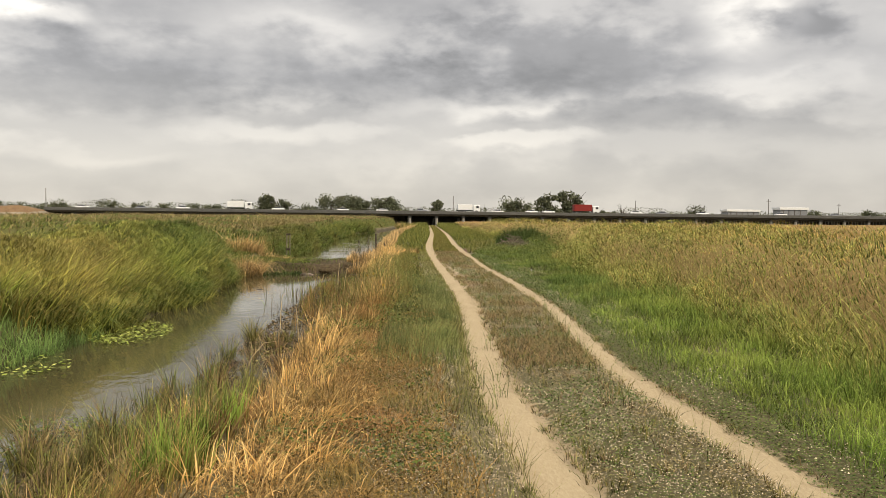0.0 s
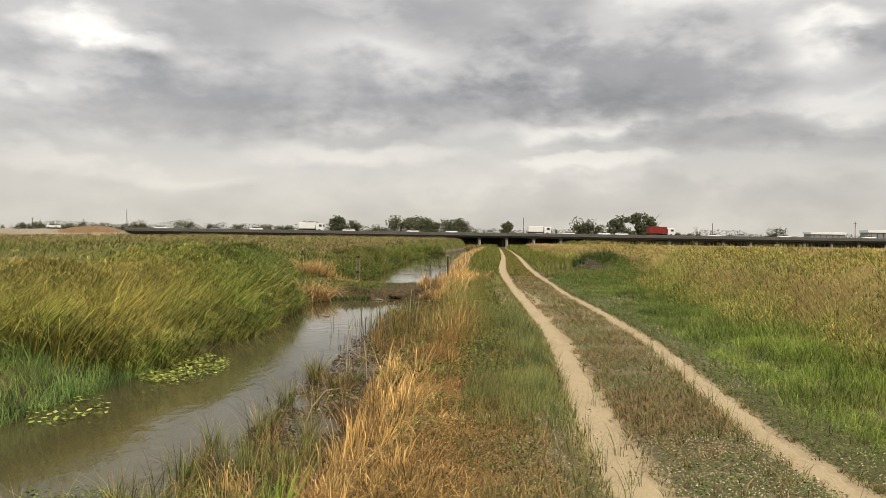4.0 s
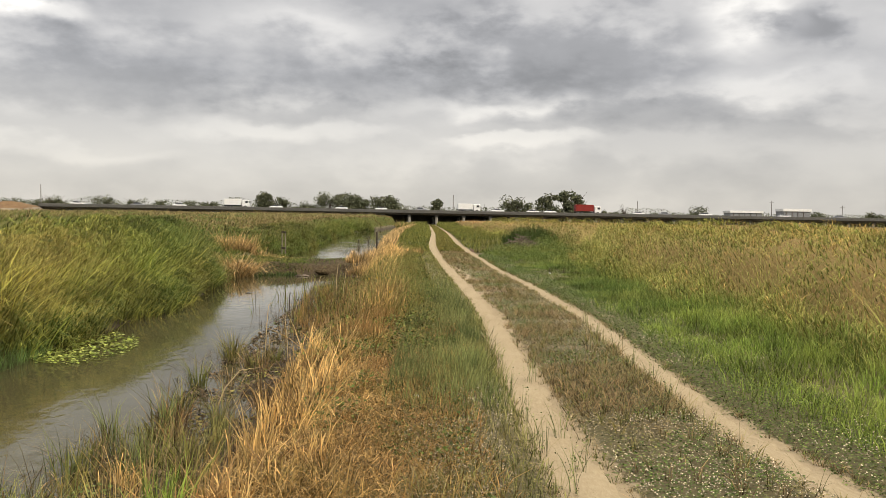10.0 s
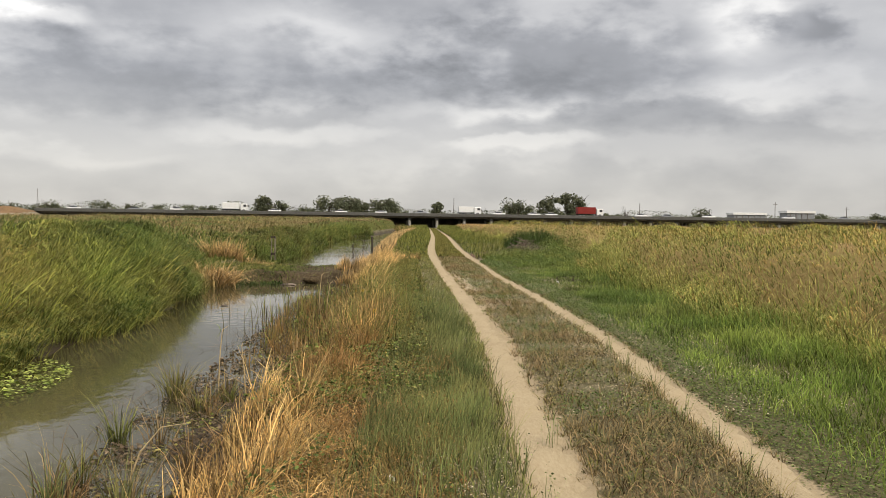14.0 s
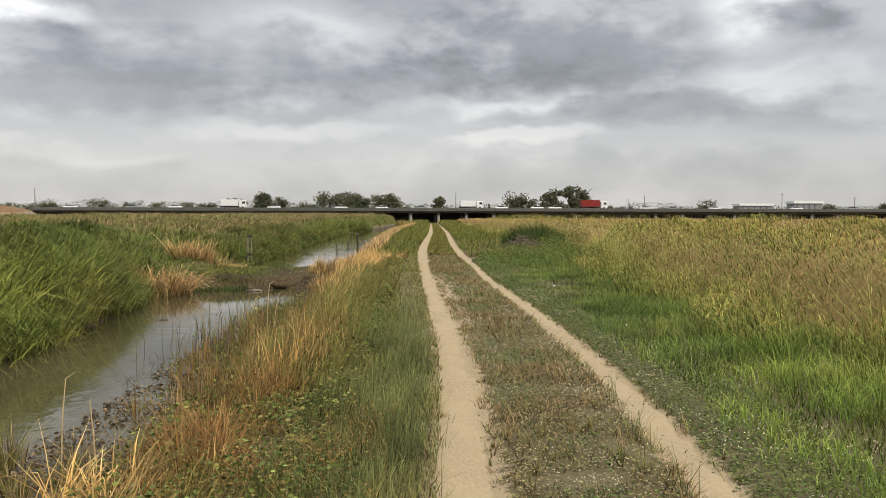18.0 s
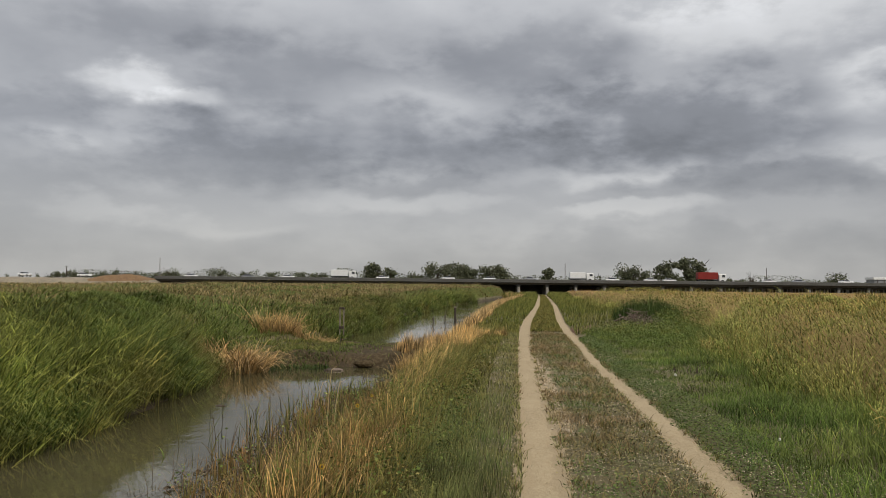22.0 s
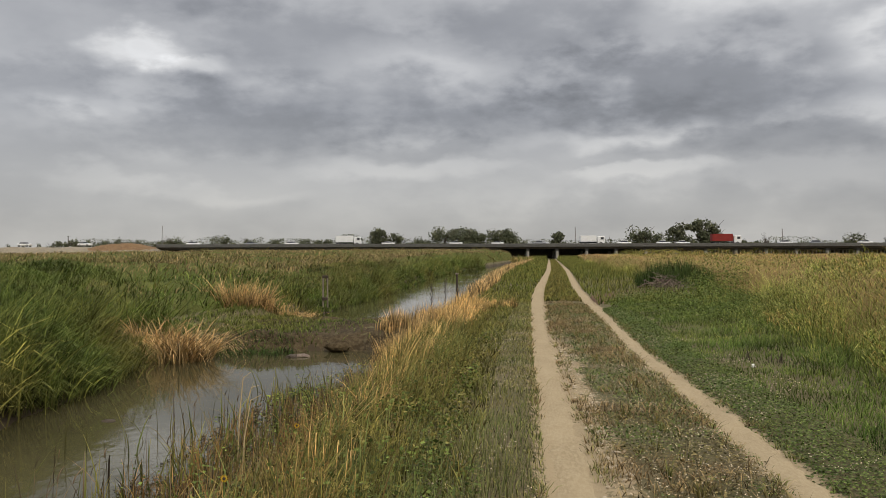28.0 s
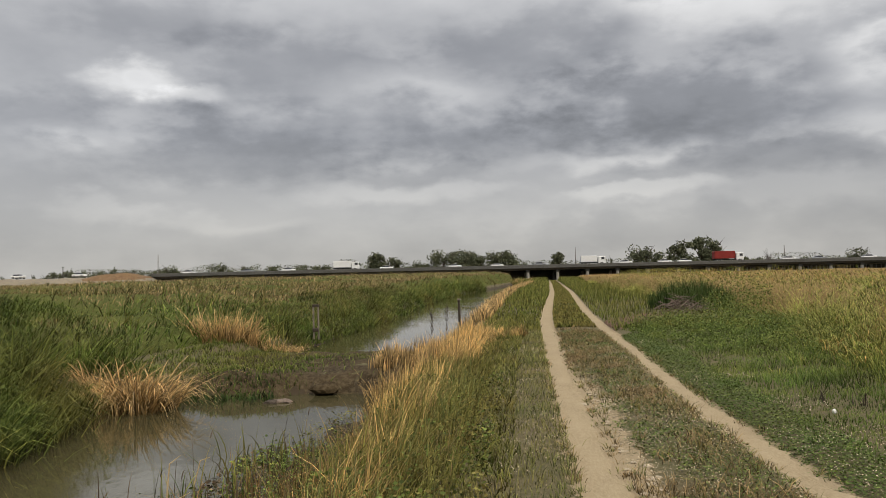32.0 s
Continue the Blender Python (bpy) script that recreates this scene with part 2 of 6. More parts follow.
worn_soil(M_ground)


def wet_soil(m):
    """Soil soaked dark along the water's edge."""
    n, l = m.node_tree.nodes, m.node_tree.links
    b = n["Principled BSDF"]
    old = b.inputs["Base Color"].links[0].from_socket
    at = n.new("ShaderNodeAttribute")
    at.attribute_name = "wet"
    mask = n.new("ShaderNodeMath")
    mask.operation = "MULTIPLY_ADD"
    l.new(noise_of(n, l, coords_of(n, l), 5.0, 5, 0.65), mask.inputs[0])
    mask.inputs[1].default_value = 0.7
    l.new(at.outputs["Fac"], mask.inputs[2])
    fac = ramp_of(n, l, mask.outputs[0], [(0.6, (0, 0, 0)), (0.95, (1, 1, 1))])
    l.new(mix_of(n, l, fac, old, (0.052, 0.038, 0.022)), b.inputs["Base Color"])


wet_soil(M_ground)
M_rut = surface("pale_dirt", (0.30, 0.23, 0.135), (0.36, 0.28, 0.168), (0.40, 0.32, 0.20), 1.3, 22, 0.95, 0.7, 0.015, stretch=(1.6, 0.6, 1))
M_mud = surface("wet_mud", (0.036, 0.026, 0.014), (0.07, 0.05, 0.027), (0.115, 0.088, 0.052), 1.4, 10, 0.95, 1.0, 0.06, 0.1)
M_water = water_material()
M_canopy_r = surface("field_canopy", (0.235, 0.16, 0.065), (0.195, 0.155, 0.055), (0.31, 0.205, 0.09), 0.12, 7, 0.95, 1.0, 0.12, 0.04)
M_canopy_l = surface("reed_canopy", (0.066, 0.09, 0.021), (0.13, 0.113, 0.04), (0.135, 0.15, 0.043), 0.15, 7, 0.95, 1.0, 0.12, 0.04)
# reed greens differ in hue; light is painted in too: near brighter, deep darker
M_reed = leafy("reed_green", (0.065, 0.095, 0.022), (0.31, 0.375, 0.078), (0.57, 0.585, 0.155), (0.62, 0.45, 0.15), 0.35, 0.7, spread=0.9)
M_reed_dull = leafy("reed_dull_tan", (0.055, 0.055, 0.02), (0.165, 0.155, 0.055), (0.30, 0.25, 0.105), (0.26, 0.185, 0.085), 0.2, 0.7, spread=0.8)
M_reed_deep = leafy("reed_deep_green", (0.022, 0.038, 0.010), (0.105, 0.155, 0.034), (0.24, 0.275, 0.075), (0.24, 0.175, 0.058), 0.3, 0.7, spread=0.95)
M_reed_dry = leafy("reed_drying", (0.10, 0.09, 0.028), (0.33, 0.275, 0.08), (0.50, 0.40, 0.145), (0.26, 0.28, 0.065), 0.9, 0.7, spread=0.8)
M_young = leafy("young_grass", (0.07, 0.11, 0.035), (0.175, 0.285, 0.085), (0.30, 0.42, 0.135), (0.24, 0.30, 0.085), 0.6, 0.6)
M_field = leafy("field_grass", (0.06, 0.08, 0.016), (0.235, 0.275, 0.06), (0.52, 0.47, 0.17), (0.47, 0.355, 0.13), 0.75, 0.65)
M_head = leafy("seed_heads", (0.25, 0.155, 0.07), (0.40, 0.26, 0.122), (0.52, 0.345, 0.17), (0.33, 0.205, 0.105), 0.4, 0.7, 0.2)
# two copies of the verge grass: brighter as if sunlit, darker for duller light
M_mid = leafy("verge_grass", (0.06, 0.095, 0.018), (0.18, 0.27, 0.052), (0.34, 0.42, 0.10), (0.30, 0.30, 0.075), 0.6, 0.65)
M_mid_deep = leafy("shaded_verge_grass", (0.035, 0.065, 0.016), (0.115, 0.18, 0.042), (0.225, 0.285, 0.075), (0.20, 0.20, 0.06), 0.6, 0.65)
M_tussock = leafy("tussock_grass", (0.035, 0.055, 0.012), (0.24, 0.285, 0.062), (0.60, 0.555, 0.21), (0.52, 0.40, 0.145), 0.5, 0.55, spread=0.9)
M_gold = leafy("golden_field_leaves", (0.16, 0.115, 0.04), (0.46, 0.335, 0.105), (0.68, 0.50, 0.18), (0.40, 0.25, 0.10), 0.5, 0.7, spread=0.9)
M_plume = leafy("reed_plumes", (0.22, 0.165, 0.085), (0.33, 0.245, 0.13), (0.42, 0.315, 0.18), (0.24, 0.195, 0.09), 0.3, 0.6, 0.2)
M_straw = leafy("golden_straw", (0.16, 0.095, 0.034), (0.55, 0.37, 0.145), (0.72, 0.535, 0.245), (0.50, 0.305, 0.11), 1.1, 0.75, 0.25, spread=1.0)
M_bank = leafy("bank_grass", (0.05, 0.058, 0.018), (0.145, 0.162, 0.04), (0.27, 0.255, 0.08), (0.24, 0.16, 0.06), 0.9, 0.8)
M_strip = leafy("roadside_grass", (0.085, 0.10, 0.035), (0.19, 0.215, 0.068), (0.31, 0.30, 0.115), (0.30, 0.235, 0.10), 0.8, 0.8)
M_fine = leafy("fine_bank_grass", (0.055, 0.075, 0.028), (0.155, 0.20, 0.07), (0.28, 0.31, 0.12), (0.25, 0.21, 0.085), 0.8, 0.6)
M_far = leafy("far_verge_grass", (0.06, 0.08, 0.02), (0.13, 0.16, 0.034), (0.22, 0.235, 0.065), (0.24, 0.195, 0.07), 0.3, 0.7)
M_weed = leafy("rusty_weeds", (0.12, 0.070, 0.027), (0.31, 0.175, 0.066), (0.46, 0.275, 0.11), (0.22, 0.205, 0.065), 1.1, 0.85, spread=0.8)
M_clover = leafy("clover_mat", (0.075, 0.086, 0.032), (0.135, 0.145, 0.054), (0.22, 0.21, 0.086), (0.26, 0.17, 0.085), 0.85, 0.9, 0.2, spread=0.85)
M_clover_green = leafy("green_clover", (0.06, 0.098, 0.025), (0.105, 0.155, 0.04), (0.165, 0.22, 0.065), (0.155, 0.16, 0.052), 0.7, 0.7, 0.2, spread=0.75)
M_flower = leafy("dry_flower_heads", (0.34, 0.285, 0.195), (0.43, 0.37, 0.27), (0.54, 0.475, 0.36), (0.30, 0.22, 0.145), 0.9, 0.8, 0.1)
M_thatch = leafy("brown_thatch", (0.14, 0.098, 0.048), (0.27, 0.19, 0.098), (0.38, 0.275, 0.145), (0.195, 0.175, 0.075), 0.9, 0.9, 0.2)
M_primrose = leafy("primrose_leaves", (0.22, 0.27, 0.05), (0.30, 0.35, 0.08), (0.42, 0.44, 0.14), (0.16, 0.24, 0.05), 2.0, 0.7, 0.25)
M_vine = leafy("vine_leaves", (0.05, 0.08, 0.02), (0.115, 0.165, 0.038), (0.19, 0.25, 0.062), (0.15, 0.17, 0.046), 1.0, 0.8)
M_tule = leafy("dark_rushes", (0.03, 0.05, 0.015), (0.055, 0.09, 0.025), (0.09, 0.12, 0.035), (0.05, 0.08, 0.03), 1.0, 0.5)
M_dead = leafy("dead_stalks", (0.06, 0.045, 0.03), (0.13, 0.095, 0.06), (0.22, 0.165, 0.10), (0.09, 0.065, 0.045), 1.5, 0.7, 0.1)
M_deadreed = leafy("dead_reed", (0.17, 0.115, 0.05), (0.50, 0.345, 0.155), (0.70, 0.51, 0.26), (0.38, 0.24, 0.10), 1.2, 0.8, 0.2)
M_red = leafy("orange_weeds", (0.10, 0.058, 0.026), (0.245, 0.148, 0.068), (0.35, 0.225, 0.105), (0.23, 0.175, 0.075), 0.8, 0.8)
M_wood = surface("weathered_wood", (0.22, 0.185, 0.145), (0.32, 0.275, 0.22), (0.10, 0.083, 0.066), 3, 25, 0.9, 0.8, 0.01, stretch=(1, 1, 0.12))
M_dark = surface("charred_wood", (0.035, 0.028, 0.022), (0.06, 0.045, 0.035), (0.10, 0.08, 0.06), 4, 30, 0.9, 0.7, 0.01, stretch=(1, 1, 0.2))
M_stick = surface("brown_brushwood", (0.18, 0.135, 0.105), (0.25, 0.195, 0.155), (0.09, 0.065, 0.05), 3, 22, 0.9, 0.6, 0.01)
M_concrete = surface("road_concrete", (0.105, 0.103, 0.096), (0.14, 0.136, 0.127), (0.075, 0.075, 0.07), 0.2, 2.5, 0.9, 0.4, 0.03)
M_pier = surface("pale_concrete", (0.32, 0.305, 0.28), (0.40, 0.38, 0.35), (0.24, 0.23, 0.205), 0.5, 4, 0.9, 0.4, 0.02)
M_timber = surface("dark_timber", (0.085, 0.075, 0.065), (0.125, 0.11, 0.095), (0.16, 0.145, 0.12), 0.7, 6, 0.9, 0.4, 0.02)
M_asphalt = surface("asphalt", (0.05, 0.05, 0.052), (0.06, 0.06, 0.06), (0.08, 0.08, 0.08), 0.4, 5, 0.9, 0.3, 0.01)
M_sand = surface("dry_embankment", (0.25, 0.205, 0.14), (0.31, 0.26, 0.185), (0.17, 0.15, 0.11), 0.12, 1.2, 0.95, 0.6, 0.1)
M_orange = surface("orange_brush", (0.20, 0.115, 0.055), (0.26, 0.155, 0.075), (0.10, 0.07, 0.04), 0.8, 3, 0.95, 0.8, 0.15)
M_white = surface("white_paint", (0.78, 0.78, 0.77), (0.83, 0.83, 0.82), (0.68, 0.68, 0.66), 0.4, 3, 0.5, 0.1, 0.004)
M_redpaint = surface("red_paint", (0.22, 0.025, 0.02), (0.26, 0.03, 0.025), (0.17, 0.02, 0.016), 0.5, 3, 0.55, 0.15, 0.01)
M_grey = surface("grey_paint", (0.22, 0.23, 0.24), (0.26, 0.27, 0.28), (0.18, 0.18, 0.19), 0.5, 3, 0.45, 0.1, 0.004)
M_glass = surface("dark_glass", (0.02, 0.022, 0.025), (0.03, 0.032, 0.035), (0.04, 0.04, 0.045), 0.5, 3, 0.1, 0.05, 0.002, 0.6)
M_tyre = surface("tyre_rubber", (0.02, 0.02, 0.02), (0.03, 0.03, 0.03), (0.04, 0.04, 0.04), 2, 12, 0.9, 0.3, 0.005)
M_tin = surface("dull_metal", (0.42, 0.42, 0.42), (0.5, 0.5, 0.49), (0.34, 0.33, 0.32), 0.6, 4, 0.5, 0.2, 0.01, 0.5, metal=0.4)
M_bark = surface("bark", (0.07, 0.055, 0.042), (0.10, 0.08, 0.06), (0.045, 0.035, 0.028), 1.5, 8, 0.95, 0.9, 0.03, stretch=(1, 1, 0.25))
# leaf colour is lightened and greyed to hold the haze of distance
M_tree = leafy("tree_leaves", (0.095, 0.105, 0.066), (0.13, 0.145, 0.088), (0.175, 0.19, 0.115), (0.155, 0.155, 0.10), 0.25, 0.6, 0.3, spread=0.7)
M_redsoil = surface("reddish_earth", (0.15, 0.092, 0.06), (0.20, 0.13, 0.088), (0.10, 0.065, 0.045), 2, 14, 0.95, 0.6, 0.02)
M_crust = surface("pale_crust", (0.42, 0.35, 0.25), (0.50, 0.425, 0.31), (0.33, 0.265, 0.175), 3, 18, 0.95, 0.6, 0.01)
M_paper = surface("white_litter", (0.75, 0.74, 0.72), (0.82, 0.81, 0.80), (0.66, 0.65, 0.63), 5, 30, 0.8, 0.3, 0.003)

# ---- plan of the ground ----
rng = np.random.default_rng(7)


def smooth_line(ys, xs, sigma=1.6):
    """A smooth curve x(y) through rough places."""
    t = np.arange(-60, 320, 0.25)
    v = np.interp(t, ys, xs)
    lo = np.polyfit(ys[:3], xs[:3], 1)
    v[t < ys[0]] = np.polyval(lo, t[t < ys[0]])
    k = np.exp(-0.5 * (np.arange(-24, 25) * 0.25 / sigma) ** 2)
    v = np.convolve(np.pad(v, 24, mode="edge"), k / k.sum(), "valid")
    return lambda y: np.interp(y, t, v)


rut_l = smooth_line([0, 6, 9, 11, 13, 15.3, 17.5, 21, 27, 32, 38.7, 43, 50, 59, 96, 157, 225], [0.85, 1.11, 1.10, 1.20, 1.40, 1.60, 1.82, 2.06, 2.27, 2.47, 2.74, 2.98, 3.3, 3.96, 7.0, 11.4, 16.0], 1.2)
rut_r = smooth_line([0, 6, 9, 11, 13, 15.5, 18, 21, 27, 32, 42, 50, 59, 96, 157, 225], [2.70, 2.92, 2.90, 2.94, 3.12, 3.46, 3.71, 3.95, 4.18, 4.28, 4.86, 5.3, 5.9, 8.9, 13.2, 17.8], 1.2)
bank_r = smooth_line([0, 6, 8, 11, 16, 20, 24, 30, 35, 46, 50, 54, 70, 92, 113, 150, 230], [-3.4, -3.1, -2.4, -1.85, -1.7, -1.45, -1.25, -1.1, -0.9, -0.7, -0.4, -0.1, 0.4, 1.5, 2.5, 5.8, 12.6])
bank_l = smooth_line([0, 10, 13, 15, 17, 20, 27, 31, 34, 36, 46, 51, 57, 67, 86, 112, 150, 230], [-6.9, -6.7, -6.5, -6.3, -6.0, -5.8, -5.45, -5.5, -6.3, -6.2, -5.6, -5.2, -4.9, -4.6, -4.4, -3.4, 1.8, 9.6])
tall_r = smooth_line([0, 8, 9.5, 11.5, 14, 18, 22, 27, 32, 36, 39, 43, 49, 56, 70, 96, 160, 225], [4.8, 5.0, 5.2, 5.7, 6.2, 6.7, 7.1, 7.5, 7.8, 8.4, 9.4, 10.4, 11.4, 11.8, 11.8, 13.2, 17.0, 21.5], 0.9)
WATER = -0.55


def hashed(ix, iy, seed):
    h = (ix.astype(np.int64) * 374761393 + iy.astype(np.int64) * 668265263 + seed * 1442695041) & 0x7FFFFFFF
    h = ((h ^ (h >> 13)) * 1274126177) & 0x7FFFFFFF
    return (h ^ (h >> 16)) % 100003 / 100003.0


def bumps(x, y, scale, seed=1):
    """Smooth noise from 0 to 1 with cells of the given size."""
    x, y = np.asarray(x, float) / scale, np.asarray(y, float) / scale
    ix, iy = np.floor(x), np.floor(y)
    fx, fy = x - ix, y - iy
    fx, fy = fx * fx * (3 - 2 * fx), fy * fy * (3 - 2 * fy)
    a, b = hashed(ix, iy, seed), hashed(ix + 1, iy, seed)
    c, d = hashed(ix, iy + 1, seed), hashed(ix + 1, iy + 1, seed)
    return (a * (1 - fx) + b * fx) * (1 - fy) + (c * (1 - fx) + d * fx) * fy


def ease(t):
    t = np.clip(t, 0, 1)
    return t * t * (3 - 2 * t)


def ground_z(x, y):
    """Height of the ground: flat fields, the ditch, the earth dam across it and the two ruts."""
    x, y = np.asarray(x, float), np.asarray(y, float)
    z = 0.07 * (bumps(x, y, 2.7, 3) - 0.5) + 0.04 * (bumps(x, y, 0.6, 4) - 0.5)
    calm = np.exp(-((x - 0.5 * (rut_l(y) + rut_r(y))) / 2.0) ** 4)
    z = z * (1 - 0.5 * calm)
    xl, xr = bank_l(y) + 0.35 * (bumps(x * 0, y, 1.7, 8) - 0.5), bank_r(y) + 0.5 * (bumps(x * 0, y, 1.3, 9) - 0.5)
    right = WATER * (1 - ease((x - xr) / 1.25))
    right = np.where(x < xr, WATER - 0.4 * ease((xr - x) / 1.6), right)
    left = WATER * (1 - ease((xl - x) / 0.8))
    left = np.where(x > xl, WATER - 0.4 * ease((x - xl) / 0.8), left)
    ditch = np.where(x > 0.5 * (xl + xr), right, left) * (1 - ease((y - 215) / 12))
    z = z + ditch
    top = -0.14 + 0.18 * (bumps(x, y, 0.9, 12) - 0.5) + 0.10 * (bumps(x, y, 0.3, 13) - 0.5)
    front = 35.7 + 0.5 * (bumps(x, y * 0, 0.9, 14) - 0.5)
    prof = ease((y - front) / 1.3) * (1 - ease((y - 39.5) / 11.0))
    dam = -0.95 + (0.95 + top) * prof
    inside = (x > xl - 0.6) & (x < xr + 1.0)
    z = np.where(inside & (y > 34) & (y < 48), np.maximum(z, dam), z)
    for line in (rut_l, rut_r):
        z = z - 0.07 * np.exp(-((x - line(y)) / 0.27) ** 2) * (0.8 + 0.4 * bumps(x, y, 1.5, 5))
    return z


def add_uv(me, uv):
    layer = me.uv_layers.new(name="UVMap")
    layer.data.foreach_set("uv", np.ascontiguousarray(uv, np.float32).ravel())


def mesh_from(name, verts, faces, material, smooth=False, uv=None):
    """A mesh from arrays: verts (n, 3) and faces (m, 3) or (m, 4)."""
    me = bpy.data.meshes.new(name)
    verts, faces = np.ascontiguousarray(verts, np.float32), np.ascontiguousarray(faces, np.int32)
    m, k = faces.shape
    me.vertices.add(len(verts))
    me.vertices.foreach_set("co", verts.ravel())
    me.loops.add(m * k)
    me.loops.foreach_set("vertex_index", faces.ravel())
    me.polygons.add(m)
    me.polygons.foreach_set("loop_start", np.arange(0, m * k, k, dtype=np.int32))
    if smooth:
        me.polygons.foreach_set("use_smooth", np.ones(m, dtype=bool))
    me.update(calc_edges=True)
    if uv is not None:
        add_uv(me, np.asarray(uv)[faces.ravel()])
    me.materials.append(material)
    return me


def sheet(xs, ys, zfun):
    gx, gy = np.meshgrid(xs, ys)
    v = np.stack([gx.ravel(), gy.ravel(), zfun(gx, gy).ravel()], 1)
    nx, ny = len(xs), len(ys)
    i = (np.arange(ny - 1)[:, None] * nx + np.arange(nx - 1)[None]).ravel()
    return v, np.stack([i, i + 1, i + nx + 1, i + nx], 1)


def grown(a, b, step, factor=1.18):
    """Places from a to b whose steps grow."""
    out, s, d = [a], step, 1 if b > a else -1
    while (b - out[-1]) * d > 0:
        out.append(out[-1] + d * s)
        s *= factor
    return out


def part(name, bm, material, parent, label=""):
    """One mesh object under a thing or under a part."""
    me = bpy.data.meshes.new(name)
    bm.to_mesh(me)
    bm.free()
    me.materials.append(material)
    ob = new(name, me)
    if parent is not None:
        ob.parent = parent
    return tagged(ob, label)


def box(bm, cx, cy, cz, sx, sy, sz, bevel=0.0, m=None):
    r = bmesh.ops.create_cube(bm, size=1.0, matrix=(m or Matrix()) @ Matrix.Translation((cx, cy, cz)) @ Matrix.Diagonal((sx, sy, sz, 1)))
    if bevel:
        edges = {e for v in r["verts"] for e in v.link_edges}
        bmesh.ops.bevel(bm, geom=list(edges), offset=bevel, segments=1, affect="EDGES")
    return bm


def boxed(cx, cy, cz, sx, sy, sz, bevel=0.0):
    return box(bmesh.new(), cx, cy, cz, sx, sy, sz, bevel)


def limb(bm, a, b, r0, r1, sides=6):
    """A tapered round stick from a to b."""
    a, b = Vector(a), Vector(b)
    q = (b - a).to_track_quat("Z", "Y").to_matrix().to_4x4()
    bmesh.ops.create_cone(bm, cap_ends=True, segments=sides, radius1=r0, radius2=r1, depth=(b - a).length, matrix=Matrix.Translation((a + b) / 2) @ q)
    return bm


def thing(name, label, category, at=(0, 0, 0), group="", kind=""):
    ob = new(name)
    ob.location = at
    return tagged(ob, label, category, group, kind)


# ---- ground, ruts, water ----
gxs = np.array(sorted(set(grown(-9.0, -2600, 0.35) + list(np.arange(-9.0, 0.0, 0.16)) + list(np.arange(0.0, 6.0, 0.12)) + list(np.arange(6.0, 9.01, 0.16)) + grown(9.0, 2600, 0.35))))
gys = np.array(sorted(set(grown(-3.0, -1500, 0.5) + list(np.arange(-3.0, 56.0, 0.25)) + grown(56.0, 3600, 0.3, 1.06))))
gv, gf = sheet(gxs, gys, ground_z)
ground = tagged(new("ground", mesh_from("ground", gv, gf, M_ground, True)), "brown earth of the flat fields with a ditch cut through it", "ground", kind="structure")
worn = ground.data.attributes.new("worn", "FLOAT", "POINT")
wear = np.maximum(np.exp(-((gv[:, 0] - rut_l(gv[:, 1])) / 0.30) ** 2), 0.9 * np.exp(-((gv[:, 0] - rut_r(gv[:, 1])) / 0.24) ** 2))
wear = np.maximum(wear, 0.75 * np.exp(-((gv[:, 0] - 2.86) / 0.3) ** 2 - ((gv[:, 1] - 31.6) / 1.6) ** 2))
wear = np.maximum(wear, 0.5 * np.exp(-((gv[:, 0] - rut_l(gv[:, 1]) - 0.36) / 0.26) ** 2) * ease((gv[:, 1] - 21) / 3) * ease((36 - gv[:, 1]) / 3))
worn.data.foreach_set("value", wear.astype(np.float32))
wet = ground.data.attributes.new("wet", "FLOAT", "POINT")
wet.data.foreach_set("value", ease((-0.16 - gv[:, 2]) / 0.26).astype(np.float32))


def rut_strip(name, line, half, label):
    ys = np.concatenate([np.arange(-2, 40, 0.09), np.arange(40, 70, 0.2), np.arange(70, 222, 1.0)])
    us = np.linspace(-1, 1, 15)
    gu, gy = np.meshgrid(us, ys)
    w = half * (0.95 + 0.35 * (bumps(gy * 0, gy, 1.6, 21) - 0.5))
    gx = line(gy) + gu * w * 1.7
    rough = 0.030 * (bumps(gx, gy, 0.30, 22) - 0.5) + 0.040 * (bumps(gx, gy, 0.11, 23) - 0.5) + 0.03 * (bumps(gx, gy, 0.7, 24) - 0.5)
    z = -0.043 + rough * (0.35 + 0.9 * np.abs(gu)) - 0.055 * np.abs(gu) ** 3
    z = z + 0.035 * (bumps(gx, gy, 2.7, 3) - 0.5)
    v = np.stack([gx.ravel(), gy.ravel(), z.ravel()], 1)
    n = len(us)
    i = (np.arange(len(ys) - 1)[:, None] * n + np.arange(n - 1)[None]).ravel()
    return tagged(new(name, mesh_from(name, v, np.stack([i, i + 1, i + n + 1, i + n], 1), M_rut, True)), label, "dirt track", "wheel ruts", "structure")


rut_strip("dirt_rut", rut_l, 0.245, "pale tan dirt wheel rut worn through the grass")
rut_strip("dirt_rut", rut_r, 0.165, "narrow pale dirt wheel rut worn through the grass")


def water_sheet(name, y0, y1, label):
    ys = np.arange(y0, y1 + 0.1, 0.5)
    us = np.linspace(0, 1, 9)
    gu, gy = np.meshgrid(us, ys)
    gx = (bank_l(gy) - 0.9) * (1 - gu) + (bank_r(gy) + 0.9) * gu
    v = np.stack([gx.ravel(), gy.ravel(), np.full(gx.size, WATER)], 1)
    i = (np.arange(len(ys) - 1)[:, None] * 9 + np.arange(8)[None]).ravel()
    return tagged(new(name, mesh_from(name, v, np.stack([i, i + 1, i + 10, i + 9], 1), M_water, True)), label, "water", kind="structure")


water_sheet("water", -25, 37.0, "still murky brown ditch water mirroring the grey sky")
water_sheet("water", 43.5, 224, "ditch water running on behind the earth dam")

